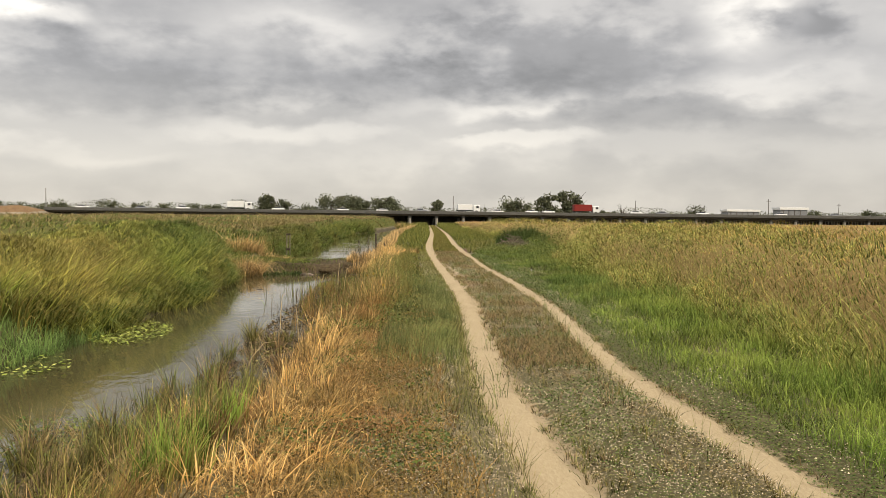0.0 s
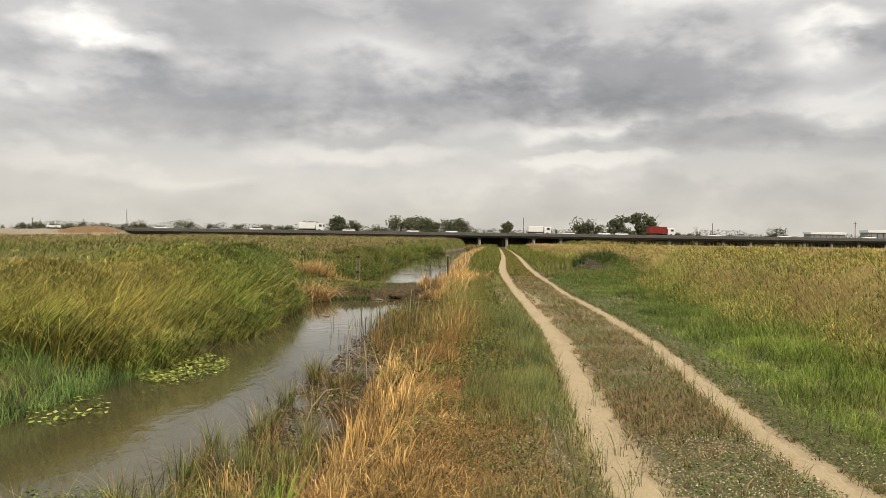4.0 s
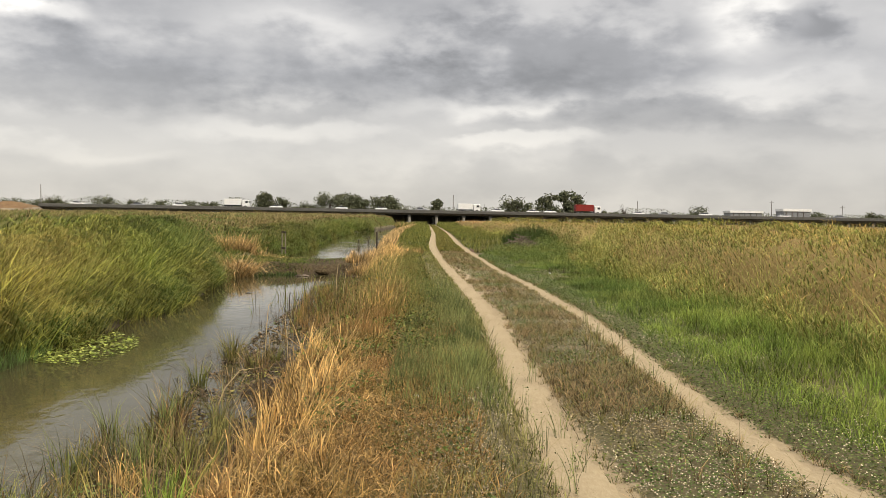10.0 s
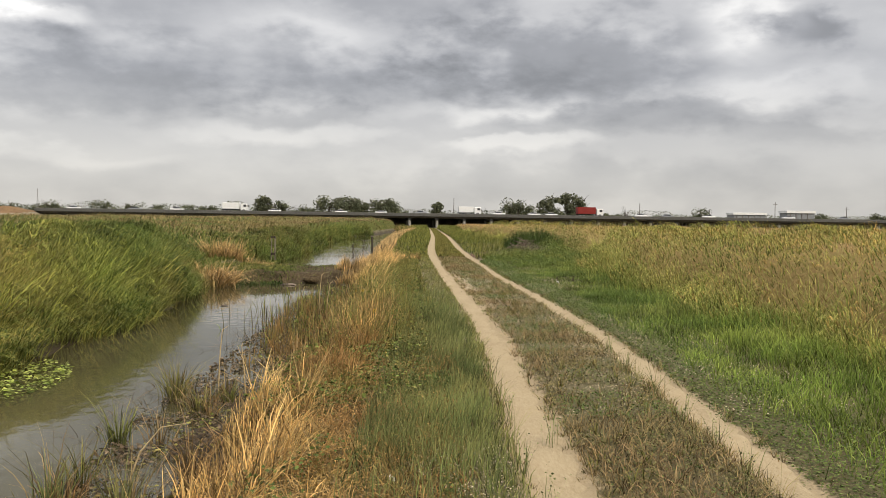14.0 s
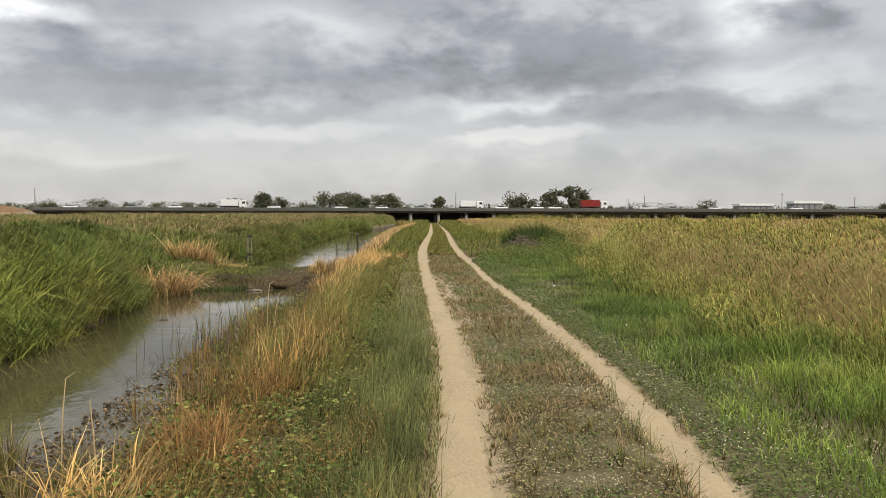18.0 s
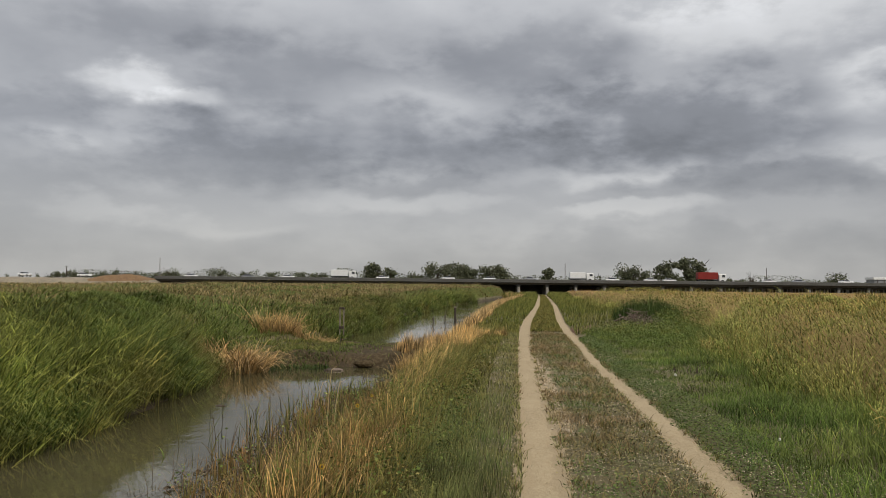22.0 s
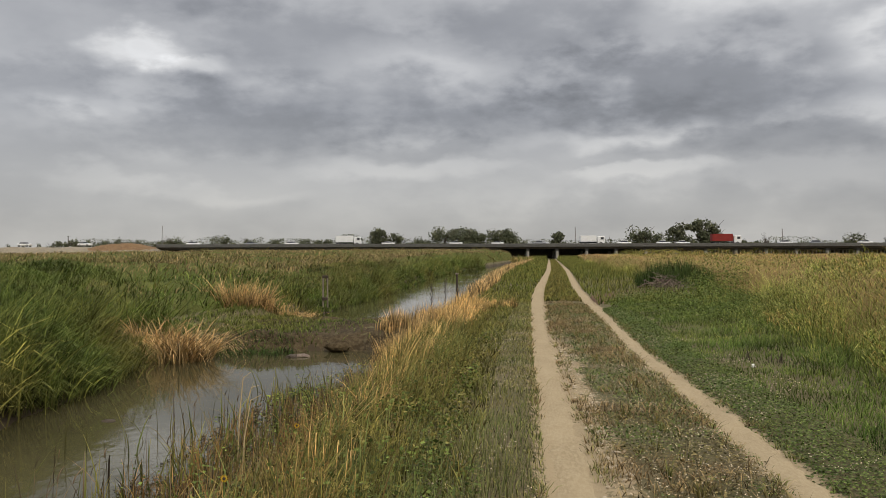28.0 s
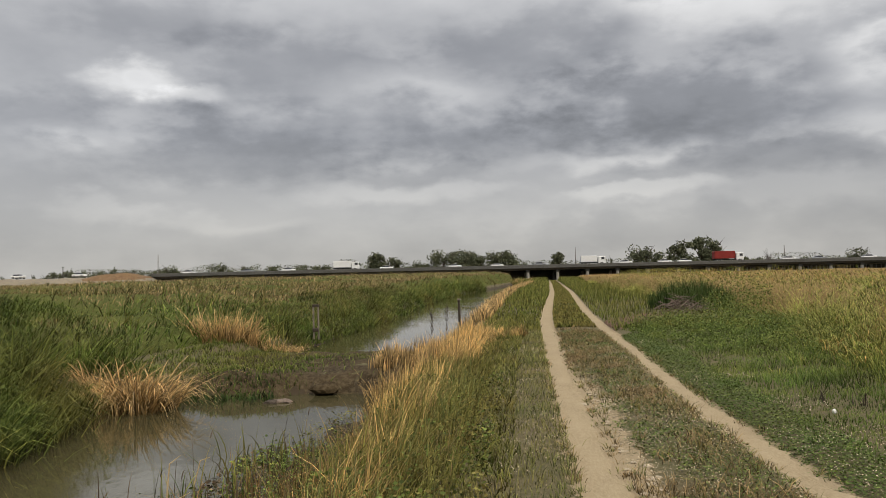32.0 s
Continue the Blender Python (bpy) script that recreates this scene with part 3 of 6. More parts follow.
# the dam's bare trodden mud
dxs, dys = np.arange(-6.6, 0.3, 0.12), np.arange(35.3, 46.5, 0.12)
dv, df = sheet(dxs, dys, lambda x, y: ground_z(x, y) + 0.03 * (bumps(x, y, 0.2, 31) - 0.2) - 0.05 * ease((np.abs(x + 2.7) - 2.4) / 0.8) - 0.06 * ease((y - 42.5) / 2))
tagged(new("earth_dam", mesh_from("earth_dam", dv, df, M_mud, True)), "dark trodden mud dam across the ditch", "earth dam", kind="structure")

# ---- blades ----


def blades(name, x, y, z, h, w, turn, lean, droop, material, segs=3, bend=1.7, side=None, label="", category="grass", taper=0.92, tone=None):
    """Many tapered blades as one mesh: feet (x, y, z), heights, widths, the way and amount they lean, and how far the tips hang."""
    n = len(x)
    x, y, z, h, w, turn, lean, droop = (np.broadcast_to(np.asarray(a, float), n) for a in (x, y, z, h, w, turn, lean, droop))
    side = rng.uniform(0, 2 * np.pi, n) if side is None else np.broadcast_to(side, n)
    sx, sy, tx, ty = np.cos(side), np.sin(side), np.cos(turn), np.sin(turn)
    levels = np.linspace(0, 1, segs + 1)
    shade = rng.random(n) if tone is None else np.clip(tone + rng.normal(0, 0.22, n), 0, 1)
    rows, uvs = [], []
    for k, v in enumerate(levels):
        run = lean * h * v**bend
        cx, cy, cz = x + tx * run, y + ty * run, z + h * (v - droop * v**3)
        hw = 0.5 * w * (1 - taper * v**1.4) * (0.75 + 0.9 * v * (1 - v))
        if k < segs:
            rows += [np.stack([cx - sx * hw, cy - sy * hw, cz], 1), np.stack([cx + sx * hw, cy + sy * hw, cz], 1)]
            uvs += [np.stack([shade, np.full(n, v)], 1)] * 2
        else:
            rows.append(np.stack([cx, cy, cz], 1))
            uvs.append(np.stack([shade, np.full(n, v)], 1))
    per = 2 * segs + 1
    verts = np.stack(rows, 1).reshape(-1, 3)
    uv = np.stack(uvs, 1).reshape(-1, 2)
    tri = []
    for k in range(segs - 1):
        a = 2 * k
        tri += [(a, a + 1, a + 3), (a, a + 3, a + 2)]
    tri.append((per - 3, per - 2, per - 1))
    faces = (np.arange(n)[:, None, None] * per + np.array(tri)[None]).reshape(-1, 3)
    ob = new(name, mesh_from(name, verts, faces, material, False, uv))
    return tagged(ob, label, category, kind="stuff") if label else ob


def leaflets(name, x, y, z, size, material, label, category, tilt=0.5):
    """Small four-cornered leaves lying at odd angles."""
    n = len(x)
    a, t = rng.uniform(0, 2 * np.pi, n), rng.normal(0, tilt, n)
    ux, uy = np.cos(a), np.sin(a)
    vx, vy, vz = -uy * np.cos(t), ux * np.cos(t), np.sin(t)
    size = np.broadcast_to(size, n)
    p = np.stack([x, y, z], 1)
    U, V = np.stack([ux, uy, 0 * ux], 1) * size[:, None], np.stack([vx, vy, vz], 1) * size[:, None]
    verts = np.stack([p - 0.6 * U, p - 0.45 * V, p + 0.6 * U, p + 0.45 * V], 1).reshape(-1, 3)
    r = rng.random(n)
    uv = np.stack([np.repeat(r, 4), np.repeat(rng.random(n), 4)], 1)
    faces = np.arange(n * 4).reshape(-1, 4)
    return tagged(new(name, mesh_from(name, verts, faces, material, False, uv)), label, category, kind="stuff")


def knobs(name, x, y, z, size, material, label, category):
    """Little four-sided flower heads."""
    n = len(x)
    a = rng.uniform(0, 2 * np.pi, n)
    rows = []
    for k in range(4):
        rows.append(np.stack([x + size * np.cos(a + k * np.pi / 2), y + size * np.sin(a + k * np.pi / 2), z], 1))
    rows.append(np.stack([x, y, z + size * 1.0], 1))
    verts = np.stack(rows, 1).reshape(-1, 3)
    tri = np.array([(0, 1, 4), (1, 2, 4), (2, 3, 4), (3, 0, 4)])
    faces = (np.arange(n)[:, None, None] * 5 + tri[None]).reshape(-1, 3)
    uv = np.repeat(np.stack([rng.random(n), rng.random(n)], 1), 5, 0)
    return tagged(new(name, mesh_from(name, verts, faces, material, False, uv)), label, category, kind="stuff")


def along_y(n, y0, y1, power=1.0):
    """Distances down the track, closer together at the start."""
    return y0 + (y1 - y0) * rng.random(n) ** power


def keep(mask, *arrays):
    return [a[mask] for a in arrays]


TAU = 2 * np.pi


def tufts(cx, cy, n, spread):
    """Feet of n blades shared among tufts: their places, the tuft of each, and the way out from its middle."""
    k = rng.integers(0, len(cx), n)
    a, r = rng.uniform(0, TAU, n), np.abs(rng.normal(0, spread, n))
    return cx[k] + r * np.cos(a), cy[k] + r * np.sin(a), k, a


# left reed stand


def left_height(x, y):
    """Height above the field of the reeds beyond the ditch."""
    near = np.exp(-((y - 20) / 13.0) ** 4)
    return 1.32 + 0.40 * near + 0.42 * (bumps(x, y, 2.6, 41) - 0.5) + 0.75 * (bumps(x, y, 6.5, 40) - 0.5) + 0.20 * (bumps(x, y, 1.1, 43) - 0.5) + 0.32 * ease((y - 40) / 35) + 0.85 * ease((y - 70) / 90) * (1 - 0.75 * ease((-45 - x) / 30))


def left_canopy(x, y):
    d = bank_l(y) - 1.1 - x
    return ground_z(x, y) + left_height(x, y) * 0.78 * ease(d / 1.6) + 0.10 * (bumps(x, y, 0.5, 42) - 0.5) - 0.12 * (1 - ease(d / 0.5)) - 0.55 * np.exp(-(((y - 41) / 4.5) ** 4)) * (d < 4.5) * ease((5.5 - d) / 4)


def canopy_sheet(name, edge, sign, reach, zfun, material, label):
    ys = np.array(grown(-12, 216, 0.55, 1.012))
    ds = np.array(grown(0.0, reach, 0.35, 1.09))
    gd, gy = np.meshgrid(ds, ys)
    gx = edge(gy) + sign * gd
    v = np.stack([gx.ravel(), gy.ravel(), zfun(gx, gy).ravel()], 1)
    n = len(ds)
    i = (np.arange(len(ys) - 1)[:, None] * n + np.arange(n - 1)[None]).ravel()
    f = np.stack([i, i + 1, i + n + 1, i + n], 1)
    return tagged(new(name, mesh_from(name, v, f if sign > 0 else f[:, ::-1], material, True)), label, "grass field", kind="stuff")


canopy_sheet("reed_field", lambda y: bank_l(y) - 1.1, -1, 320, left_canopy, M_canopy_l, "dense sea of green and tan reeds beyond the ditch")


def right_height(x, y):
    d = x - tall_r(y)
    return 0.72 + 0.75 * ease(d / 1.0) + 0.10 * ease((d - 4) / 14) + 0.2 * ease((y - 50) / 50) + 0.25 * (bumps(x, y, 2.6, 51) - 0.5) * ease(d / 2)


def right_canopy(x, y):
    d = x - tall_r(y) - 0.5
    return ground_z(x, y) - 0.05 + right_height(x, y) * 0.74 * ease((d - 0.1) / 1.5) + 0.10 * (bumps(x, y, 0.45, 52) - 0.5) * ease(d)


canopy_sheet("grain_field", lambda y: tall_r(y) + 0.5, 1, 420, right_canopy, M_canopy_r, "wide field of ripening tan grass with brown heads")

# ---- far side of the ditch: reeds ----


def reeds_left():
    # the front of the stand, arching out over the water
    m = 2600
    cy = np.concatenate([along_y(int(m * 0.66), 6, 36, 1.0), along_y(m - int(m * 0.66), 36, 140, 1.5)])
    cx = bank_l(cy) - 0.05 - 1.1 * ease((17 - cy) / 2) - rng.random(m) ** 1.3 * 3.2 + 0.15 + 0.6 * (bumps(cy * 0, cy, 2.3, 44) - 0.5)
    n = 40000
    x, y, k, a = tufts(cx, cy, n, 0.20)
    d = bank_l(y) + 0.4 - x
    gap = (y > 36.5) & (y < 46.5) & (d < 3.4)
    dead = (((x + 6.2) / 1.25) ** 2 + ((y - 34.4) / 1.1) ** 2) < 1
    x, y, k, a, d = keep(~gap & ~dead, x, y, k, a, d)
    n = len(x)
    tall, tuft_tone = rng.uniform(0.72, 1.15, m)[k], rng.random(m)
    h = left_height(x, y) * tall * rng.uniform(0.65, 1.08, n) * (0.55 + 0.45 * ease(d / 1.3)) * np.where((y > 31) & (y < 36), 0.85, 1.0)
    # nearer tufts mostly take the brightened green, further ones the darkened green
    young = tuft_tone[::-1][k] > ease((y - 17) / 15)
    wind = np.where(rng.random(n) < 0.7, a, rng.normal(-0.2, 0.9, n))
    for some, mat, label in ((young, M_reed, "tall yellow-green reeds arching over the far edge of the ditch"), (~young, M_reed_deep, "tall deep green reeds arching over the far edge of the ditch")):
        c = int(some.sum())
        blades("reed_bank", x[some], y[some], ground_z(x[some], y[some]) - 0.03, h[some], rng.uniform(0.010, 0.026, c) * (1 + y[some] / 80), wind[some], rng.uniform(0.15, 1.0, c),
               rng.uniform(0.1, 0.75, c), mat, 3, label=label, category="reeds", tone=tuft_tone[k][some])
    # fine leaves that clothe the front of the stand
    n = 56000
    y = np.concatenate([along_y(45000, 7, 36), along_y(11000, 36, 75)])
    d = rng.random(n) ** 1.2 * 3.6
    x = bank_l(y) + 0.2 - 1.1 * ease((17 - y) / 2) - d + 0.6 * (bumps(y * 0, y, 2.3, 44) - 0.5)
    ok = ~((y > 36.5) & (y < 46.5) & (d < 3.4)) & (((x + 6.2) / 1.4) ** 2 + ((y - 34.4) / 1.2) ** 2 > 1)
    x, y, d = keep(ok, x, y, d)
    n = len(x)
    crest = left_height(x, y) * (0.36 + 0.40 * ease(d / 2.0)) * (0.8 + 0.4 * bumps(x, y, 0.8, 47))
    z = np.maximum(ground_z(x, y), WATER) + 0.05 + crest * (1 - 0.75 * rng.random(n) ** 2 * (1 - ease((d - 0.6) / 2.0)))
    clump, tan = bumps(x, y, 0.7, 48), (((x + 7.6) / 1.9) ** 2 + ((y - 18.6) / 4.6) ** 2 < 0.4 + 1.2 * rng.random(n))
    # leaves follow the same split of brightened and darkened green
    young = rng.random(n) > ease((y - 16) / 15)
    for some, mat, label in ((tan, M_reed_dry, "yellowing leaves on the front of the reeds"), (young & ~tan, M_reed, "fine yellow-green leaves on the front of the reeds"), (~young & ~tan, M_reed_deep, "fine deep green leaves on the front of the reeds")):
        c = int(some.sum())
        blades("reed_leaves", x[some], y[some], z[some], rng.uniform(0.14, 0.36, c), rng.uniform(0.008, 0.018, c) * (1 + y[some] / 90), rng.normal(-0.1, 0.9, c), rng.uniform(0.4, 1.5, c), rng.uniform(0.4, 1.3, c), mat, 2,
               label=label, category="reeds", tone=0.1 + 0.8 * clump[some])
    # drooping leaves near the water
    n = 11000
    y = along_y(n, 6, 36)
    x = bank_l(y) + 0.15 - 1.1 * ease((17 - y) / 2) - rng.random(n) * 0.9 + 0.1 + 0.6 * (bumps(y * 0, y, 2.3, 44) - 0.5)
    x, y = keep((((x + 6.2) / 1.3) ** 2 + ((y - 34.4) / 1.1) ** 2) > 1, x, y)
    n = len(x)
    # the darkened green here also stands for shade at the stand's foot
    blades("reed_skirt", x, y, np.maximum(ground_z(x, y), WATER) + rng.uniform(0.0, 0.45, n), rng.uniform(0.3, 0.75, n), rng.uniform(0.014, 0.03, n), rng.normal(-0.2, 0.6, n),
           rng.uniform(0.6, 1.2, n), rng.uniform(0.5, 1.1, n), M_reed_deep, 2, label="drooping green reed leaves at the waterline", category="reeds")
    # tops over the stand behind, in clumps
    m = 13000
    cy = np.concatenate([along_y(3600, 4, 30, 1.0), along_y(5400, 28, 85, 1.1), along_y(m - 9000, 60, 215, 1.4)])
    cx = bank_l(cy) - 1.6 - rng.random(m) ** 2.0 * (14 + 1.0 * cy)
    n = 64000
    k, a = rng.integers(0, m, n), rng.uniform(0, TAU, n)
    r = np.abs(rng.normal(0, 0.22, n)) * (1 + np.hypot(cx, cy - 12)[k] / 45)
    x, y = cx[k] + r * np.cos(a), cy[k] + r * np.sin(a)
    far = np.hypot(x, np.maximum(y - 14, 4))
    h = rng.uniform(0.25, 0.65, n) * rng.uniform(0.45, 1.6, m)[k] * (1 + 0.35 * ease((cy - 26) / 12))[k]
    turn = np.where(rng.random(n) < 0.45, a, rng.normal(-0.1, 0.8, m)[k])
    tuft_tone = rng.random(m)[k]
    z = left_canopy(x, y) - 0.16
    # tops split by distance too, brightened green giving way to darkened
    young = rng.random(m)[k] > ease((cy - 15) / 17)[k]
    dull = (0.15 + 0.95 * ease((cy - 38) / 24) + 0.8 * (bumps(cx, cy, 9, 46) - 0.5) > rng.random(m))[k]
    for some, mat, label in ((young, M_reed, "yellow-green tops of the reed stand"), (~young & ~dull, M_reed_deep, "deep green tops of the reed stand"), (~young & dull, M_reed_dull, "dull tan tops of the far reeds")):
        c = int(some.sum())
        blades("reed_tops", x[some], y[some], z[some], h[some], rng.uniform(0.012, 0.028, c) * (1 + far[some] / 26), turn[some], rng.uniform(0.25, 1.3, c),
               rng.uniform(0.2, 0.95, c), mat, 2, label=label, category="reeds", tone=tuft_tone[some])
    n = 15000
    y = along_y(n, 8, 215, 1.7)
    x = bank_l(y) - 3.0 - rng.random(n) ** 2.0 * (15 + y)
    x, y = keep(bumps(x, y, 3.5, 45) > 0.55, x, y)
    n = len(x)
    far = np.hypot(x, y - 8)
    blades("reed_plumes", x, y, left_canopy(x, y), rng.uniform(0.2, 0.42, n), rng.uniform(0.014, 0.028, n) * (1 + far / 40), rng.normal(-0.1, 1.2, n), rng.uniform(0.2, 0.9, n), 0.3,
           M_plume, 2, taper=0.5, label="tan seed plumes above the reeds", category="reeds")
    # brown tops far across the field
    n = 36000
    y = along_y(n, 40, 215, 1.2)
    x = bank_l(y) - 2.5 - rng.random(n) ** 1.4 * (34 + y)
    far = np.hypot(x, y - 14)
    blades("reed_plumes", x, y, left_canopy(x, y) + 0.02, rng.uniform(0.2, 0.5, n) * ease((y - 40) / 25), rng.uniform(0.014, 0.03, n) * (1 + far / 40), rng.uniform(0, TAU, n), rng.uniform(0.2, 0.9, n), 0.3,
           M_plume, 2, taper=0.5, label="brownish reed tops far across the field", category="reeds")
    # low growth on the bank behind the dam
    n = 7000
    y = along_y(n, 44.5, 140, 1.8)
    x = bank_l(y) + 0.25 - rng.random(n) * 1.6
    blades("bank_growth", x, y, np.maximum(ground_z(x, y), WATER) - 0.03, rng.uniform(0.15, 0.5, n), rng.uniform(0.02, 0.04, n) * (1 + y / 90), rng.uniform(0, TAU, n), rng.uniform(0.2, 0.9, n), 0.4,
           M_reed_deep, 2, label="low green growth along the far bank", category="grass")
    # a drying drift
    n = 5500
    r, a = np.sqrt(rng.random(n)), rng.uniform(0, TAU, n)
    x, y = -7.5 + 1.5 * r * np.cos(a), 18.8 + 4.0 * r * np.sin(a)
    d = bank_l(y) - x
    x, y, d = keep(d > 0.2, x, y, d)
    n = len(x)
    blades("drying_reeds", x, y, ground_z(x, y), (left_height(x, y) - 0.1) * rng.uniform(0.7, 1.02, n) * (0.6 + 0.4 * ease(d / 1.5)), rng.uniform(0.014, 0.03, n), rng.normal(-0.3, 1.2, n),
           rng.uniform(0.2, 1.0, n), rng.uniform(0.1, 0.8, n), M_reed_dry, 3, label="drift of yellowing reeds bent by the wind", category="reeds")
    # young grass at the near corner
    n = 10000
    y = along_y(n, 8, 17.3)
    x = bank_l(y) + 0.35 - rng.random(n) * 2.0
    blades("young_grass", x, y, np.maximum(ground_z(x, y), WATER - 0.05), rng.uniform(0.2, 0.6, n) * (0.5 + 0.8 * bumps(x, y, 0.7, 108)), rng.uniform(0.008, 0.016, n), rng.uniform(0, TAU, n), rng.uniform(0.1, 0.9, n),
           rng.uniform(0, 0.6, n), M_young, 2, tone=0.1 + 0.8 * bumps(x, y, 0.45, 109), label="lush blue-green young grass standing in the water's edge", category="grass")


reeds_left()


def dead_clump(cx, cy, rx, ry, n, h, label, fan=1.0, hang=0.95):
    r, a = np.sqrt(rng.random(n)), rng.uniform(0, TAU, n)
    x, y = cx + rx * r * np.cos(a) * 0.75, cy + ry * r * np.sin(a) * 0.75
    z = np.maximum(ground_z(x, y), WATER) - 0.03
    fallen = rng.random(n) < 0.45
    z = z + fallen * rng.uniform(0.1, 0.5, n) * h * 0.5 * (1 - 0.6 * r)
    turn = np.where(rng.random(n) < 0.45, a, rng.uniform(0, TAU, n))
    return blades("dead_reed_clump", x, y, z, h * rng.uniform(0.35, 1.05, n) * np.where(fallen, 0.6, 1.0), rng.uniform(0.014, 0.038, n), turn, rng.uniform(0.2, 1.5, n) * fan * np.where(fallen, 1.8, 1.0), rng.uniform(0.2, 1.0, n) * hang,
                  M_deadreed, 5, 1.15, label=label, category="dead reeds")


dead_clump(-5.75, 34.6, 1.2, 0.8, 1000, 1.6, "collapsed clump of dead straw-coloured reeds at the water", 0.8, 1.15)
dead_clump(-7.25, 43.9, 1.6, 0.8, 700, 1.6, "upright clump of dead tan reeds beside the dam", 0.5, 0.7)
dead_clump(-5.7, 44.6, 1.2, 0.7, 420, 0.85, "smaller clump of dead tan reeds by the fence post", 0.7)


def dam_green():
    n = 16000
    x, y = rng.uniform(-7.2, -0.2, n), rng.uniform(36.0, 45.0, n)
    p = ease((-2.4 - x) / 1.4) * 1.0 + ease((y - 38.5) / 2.0) * 0.7 + 0.04
    x, y = keep(rng.random(n) < p, x, y)
    n = len(x)
    blades("dam_grass", x, y, ground_z(x, y) - 0.01, rng.uniform(0.05, 0.24, n) * (1 - 0.75 * ease((y - 39) / 3) * ease((x + 5.2) / 0.8)), rng.uniform(0.014, 0.03, n), rng.uniform(0, TAU, n), rng.uniform(0.1, 0.9, n), 0.2, M_reed_deep, 2,
           label="short green grass and weeds on the earth dam", category="grass")
    n = 800
    x, y = rng.uniform(-5.8, -3.3, n), 36.0 + rng.normal(0, 0.35, n)
    blades("dam_weeds", x, y, np.maximum(ground_z(x, y), WATER) - 0.02, rng.uniform(0.05, 0.28, n), rng.uniform(0.02, 0.045, n), rng.uniform(0, TAU, n), rng.uniform(0.2, 0.9, n), 0.4, M_tule, 2,
           label="dark green weeds along the foot of the dam", category="weeds")


dam_green()


def far_banks():
    n = 17000
    y = along_y(n, 46, 215, 1.5)
    x = bank_r(y) + 0.2 + rng.random(n) * (rut_l(y) - bank_r(y) - 0.42)
    u = (x - bank_r(y)) / (rut_l(y) - bank_r(y))
    x1, y1 = keep((y > 46.5) & (u > 0.30 + 0.25 * (bumps(x, y, 3, 94) - 0.5)), x, y)
    n = len(x1)
    blades("verge_grass", x1, y1, ground_z(x1, y1), rng.uniform(0.08, 0.24, n) * (1 + 1.2 * ease((y1 - 60) / 20)), 0.03 * (1 + y1 / 90), rng.uniform(0, TAU, n), rng.uniform(0.1, 0.5, n), 0.1, M_far, 2,
           label="green verge grass between ditch and track far on", category="grass")
    x2, y2 = keep((u < 0.36) & (y > 52), x, y)
    n = len(x2)
    blades("orange_bank_weeds", x2, y2, ground_z(x2, y2), rng.uniform(0.25, 0.75, n), 0.035 * (1 + y2 / 90), rng.uniform(0, TAU, n), rng.uniform(0.1, 0.5, n), 0.1, M_deadreed, 2,
           label="orange-brown dry weeds along the ditch bank", category="weeds")
    n = 7000
    y = rng.uniform(150, 221, n)
    x = np.where(rng.random(n) < 0.5, rut_l(y) - 0.5 - rng.random(n) * 6, rut_r(y) + 0.5 + rng.random(n) * 6)
    x, y = keep(x > bank_r(y) + 0.1, x, y)
    n = len(x)
    blades("far_tall_grass", x, y, ground_z(x, y), rng.uniform(0.6, 1.4, n) * ease((y - 140) / 50), rng.uniform(0.06, 0.12, n), rng.uniform(0, TAU, n), rng.uniform(0.1, 0.6, n), 0.2, M_far, 2,
           label="tall yellow-green grass where the track nears the bridge", category="grass")
    for mat, n, label in ((M_far, 900, "green reeds closing the ditch near the bridge"), (M_deadreed, 500, "orange-brown dry reeds closing the ditch near the bridge")):
        y = rng.uniform(192, 222, n)
        x = bank_l(y) - 0.5 + rng.random(n) * (bank_r(y) - bank_l(y) + 0.8)
        blades("far_reeds", x, y, np.maximum(ground_z(x, y), WATER) - 0.03, rng.uniform(0.8, 1.9, n), rng.uniform(0.06, 0.12, n), rng.uniform(0, TAU, n), rng.uniform(0.1, 0.6, n), 0.2, mat, 2, label=label, category="reeds")
    # between the ruts and to the right of them far on
    n = 12000
    y = along_y(n, 48, 215, 1.6)
    x = rut_l(y) + 0.3 + rng.random(n) * (rut_r(y) - rut_l(y) - 0.55)
    blades("track_grass", x, y, ground_z(x, y), rng.uniform(0.08, 0.2, n), 0.03 * (1 + y / 70), rng.uniform(0, TAU, n), rng.uniform(0.1, 0.5, n), 0.1, M_bank, 2,
           label="brown-green grass between the ruts far on", category="grass")
    n = 17000
    y = along_y(n, 46, 215, 1.7)
    x = rut_r(y) + 0.25 + rng.random(n) * (tall_r(y) - rut_r(y) + 0.8)
    blades("verge_grass", x, y, ground_z(x, y), rng.uniform(0.12, 0.38, n) * np.where(y > 70, 1.6, 1), 0.02 * (1 + y / 70), rng.uniform(0, TAU, n), rng.uniform(0.1, 0.6, n), 0.1, M_far, 2,
           label="yellow-green grass beside the track far on", category="grass")


far_banks()

# ---- near bank ----


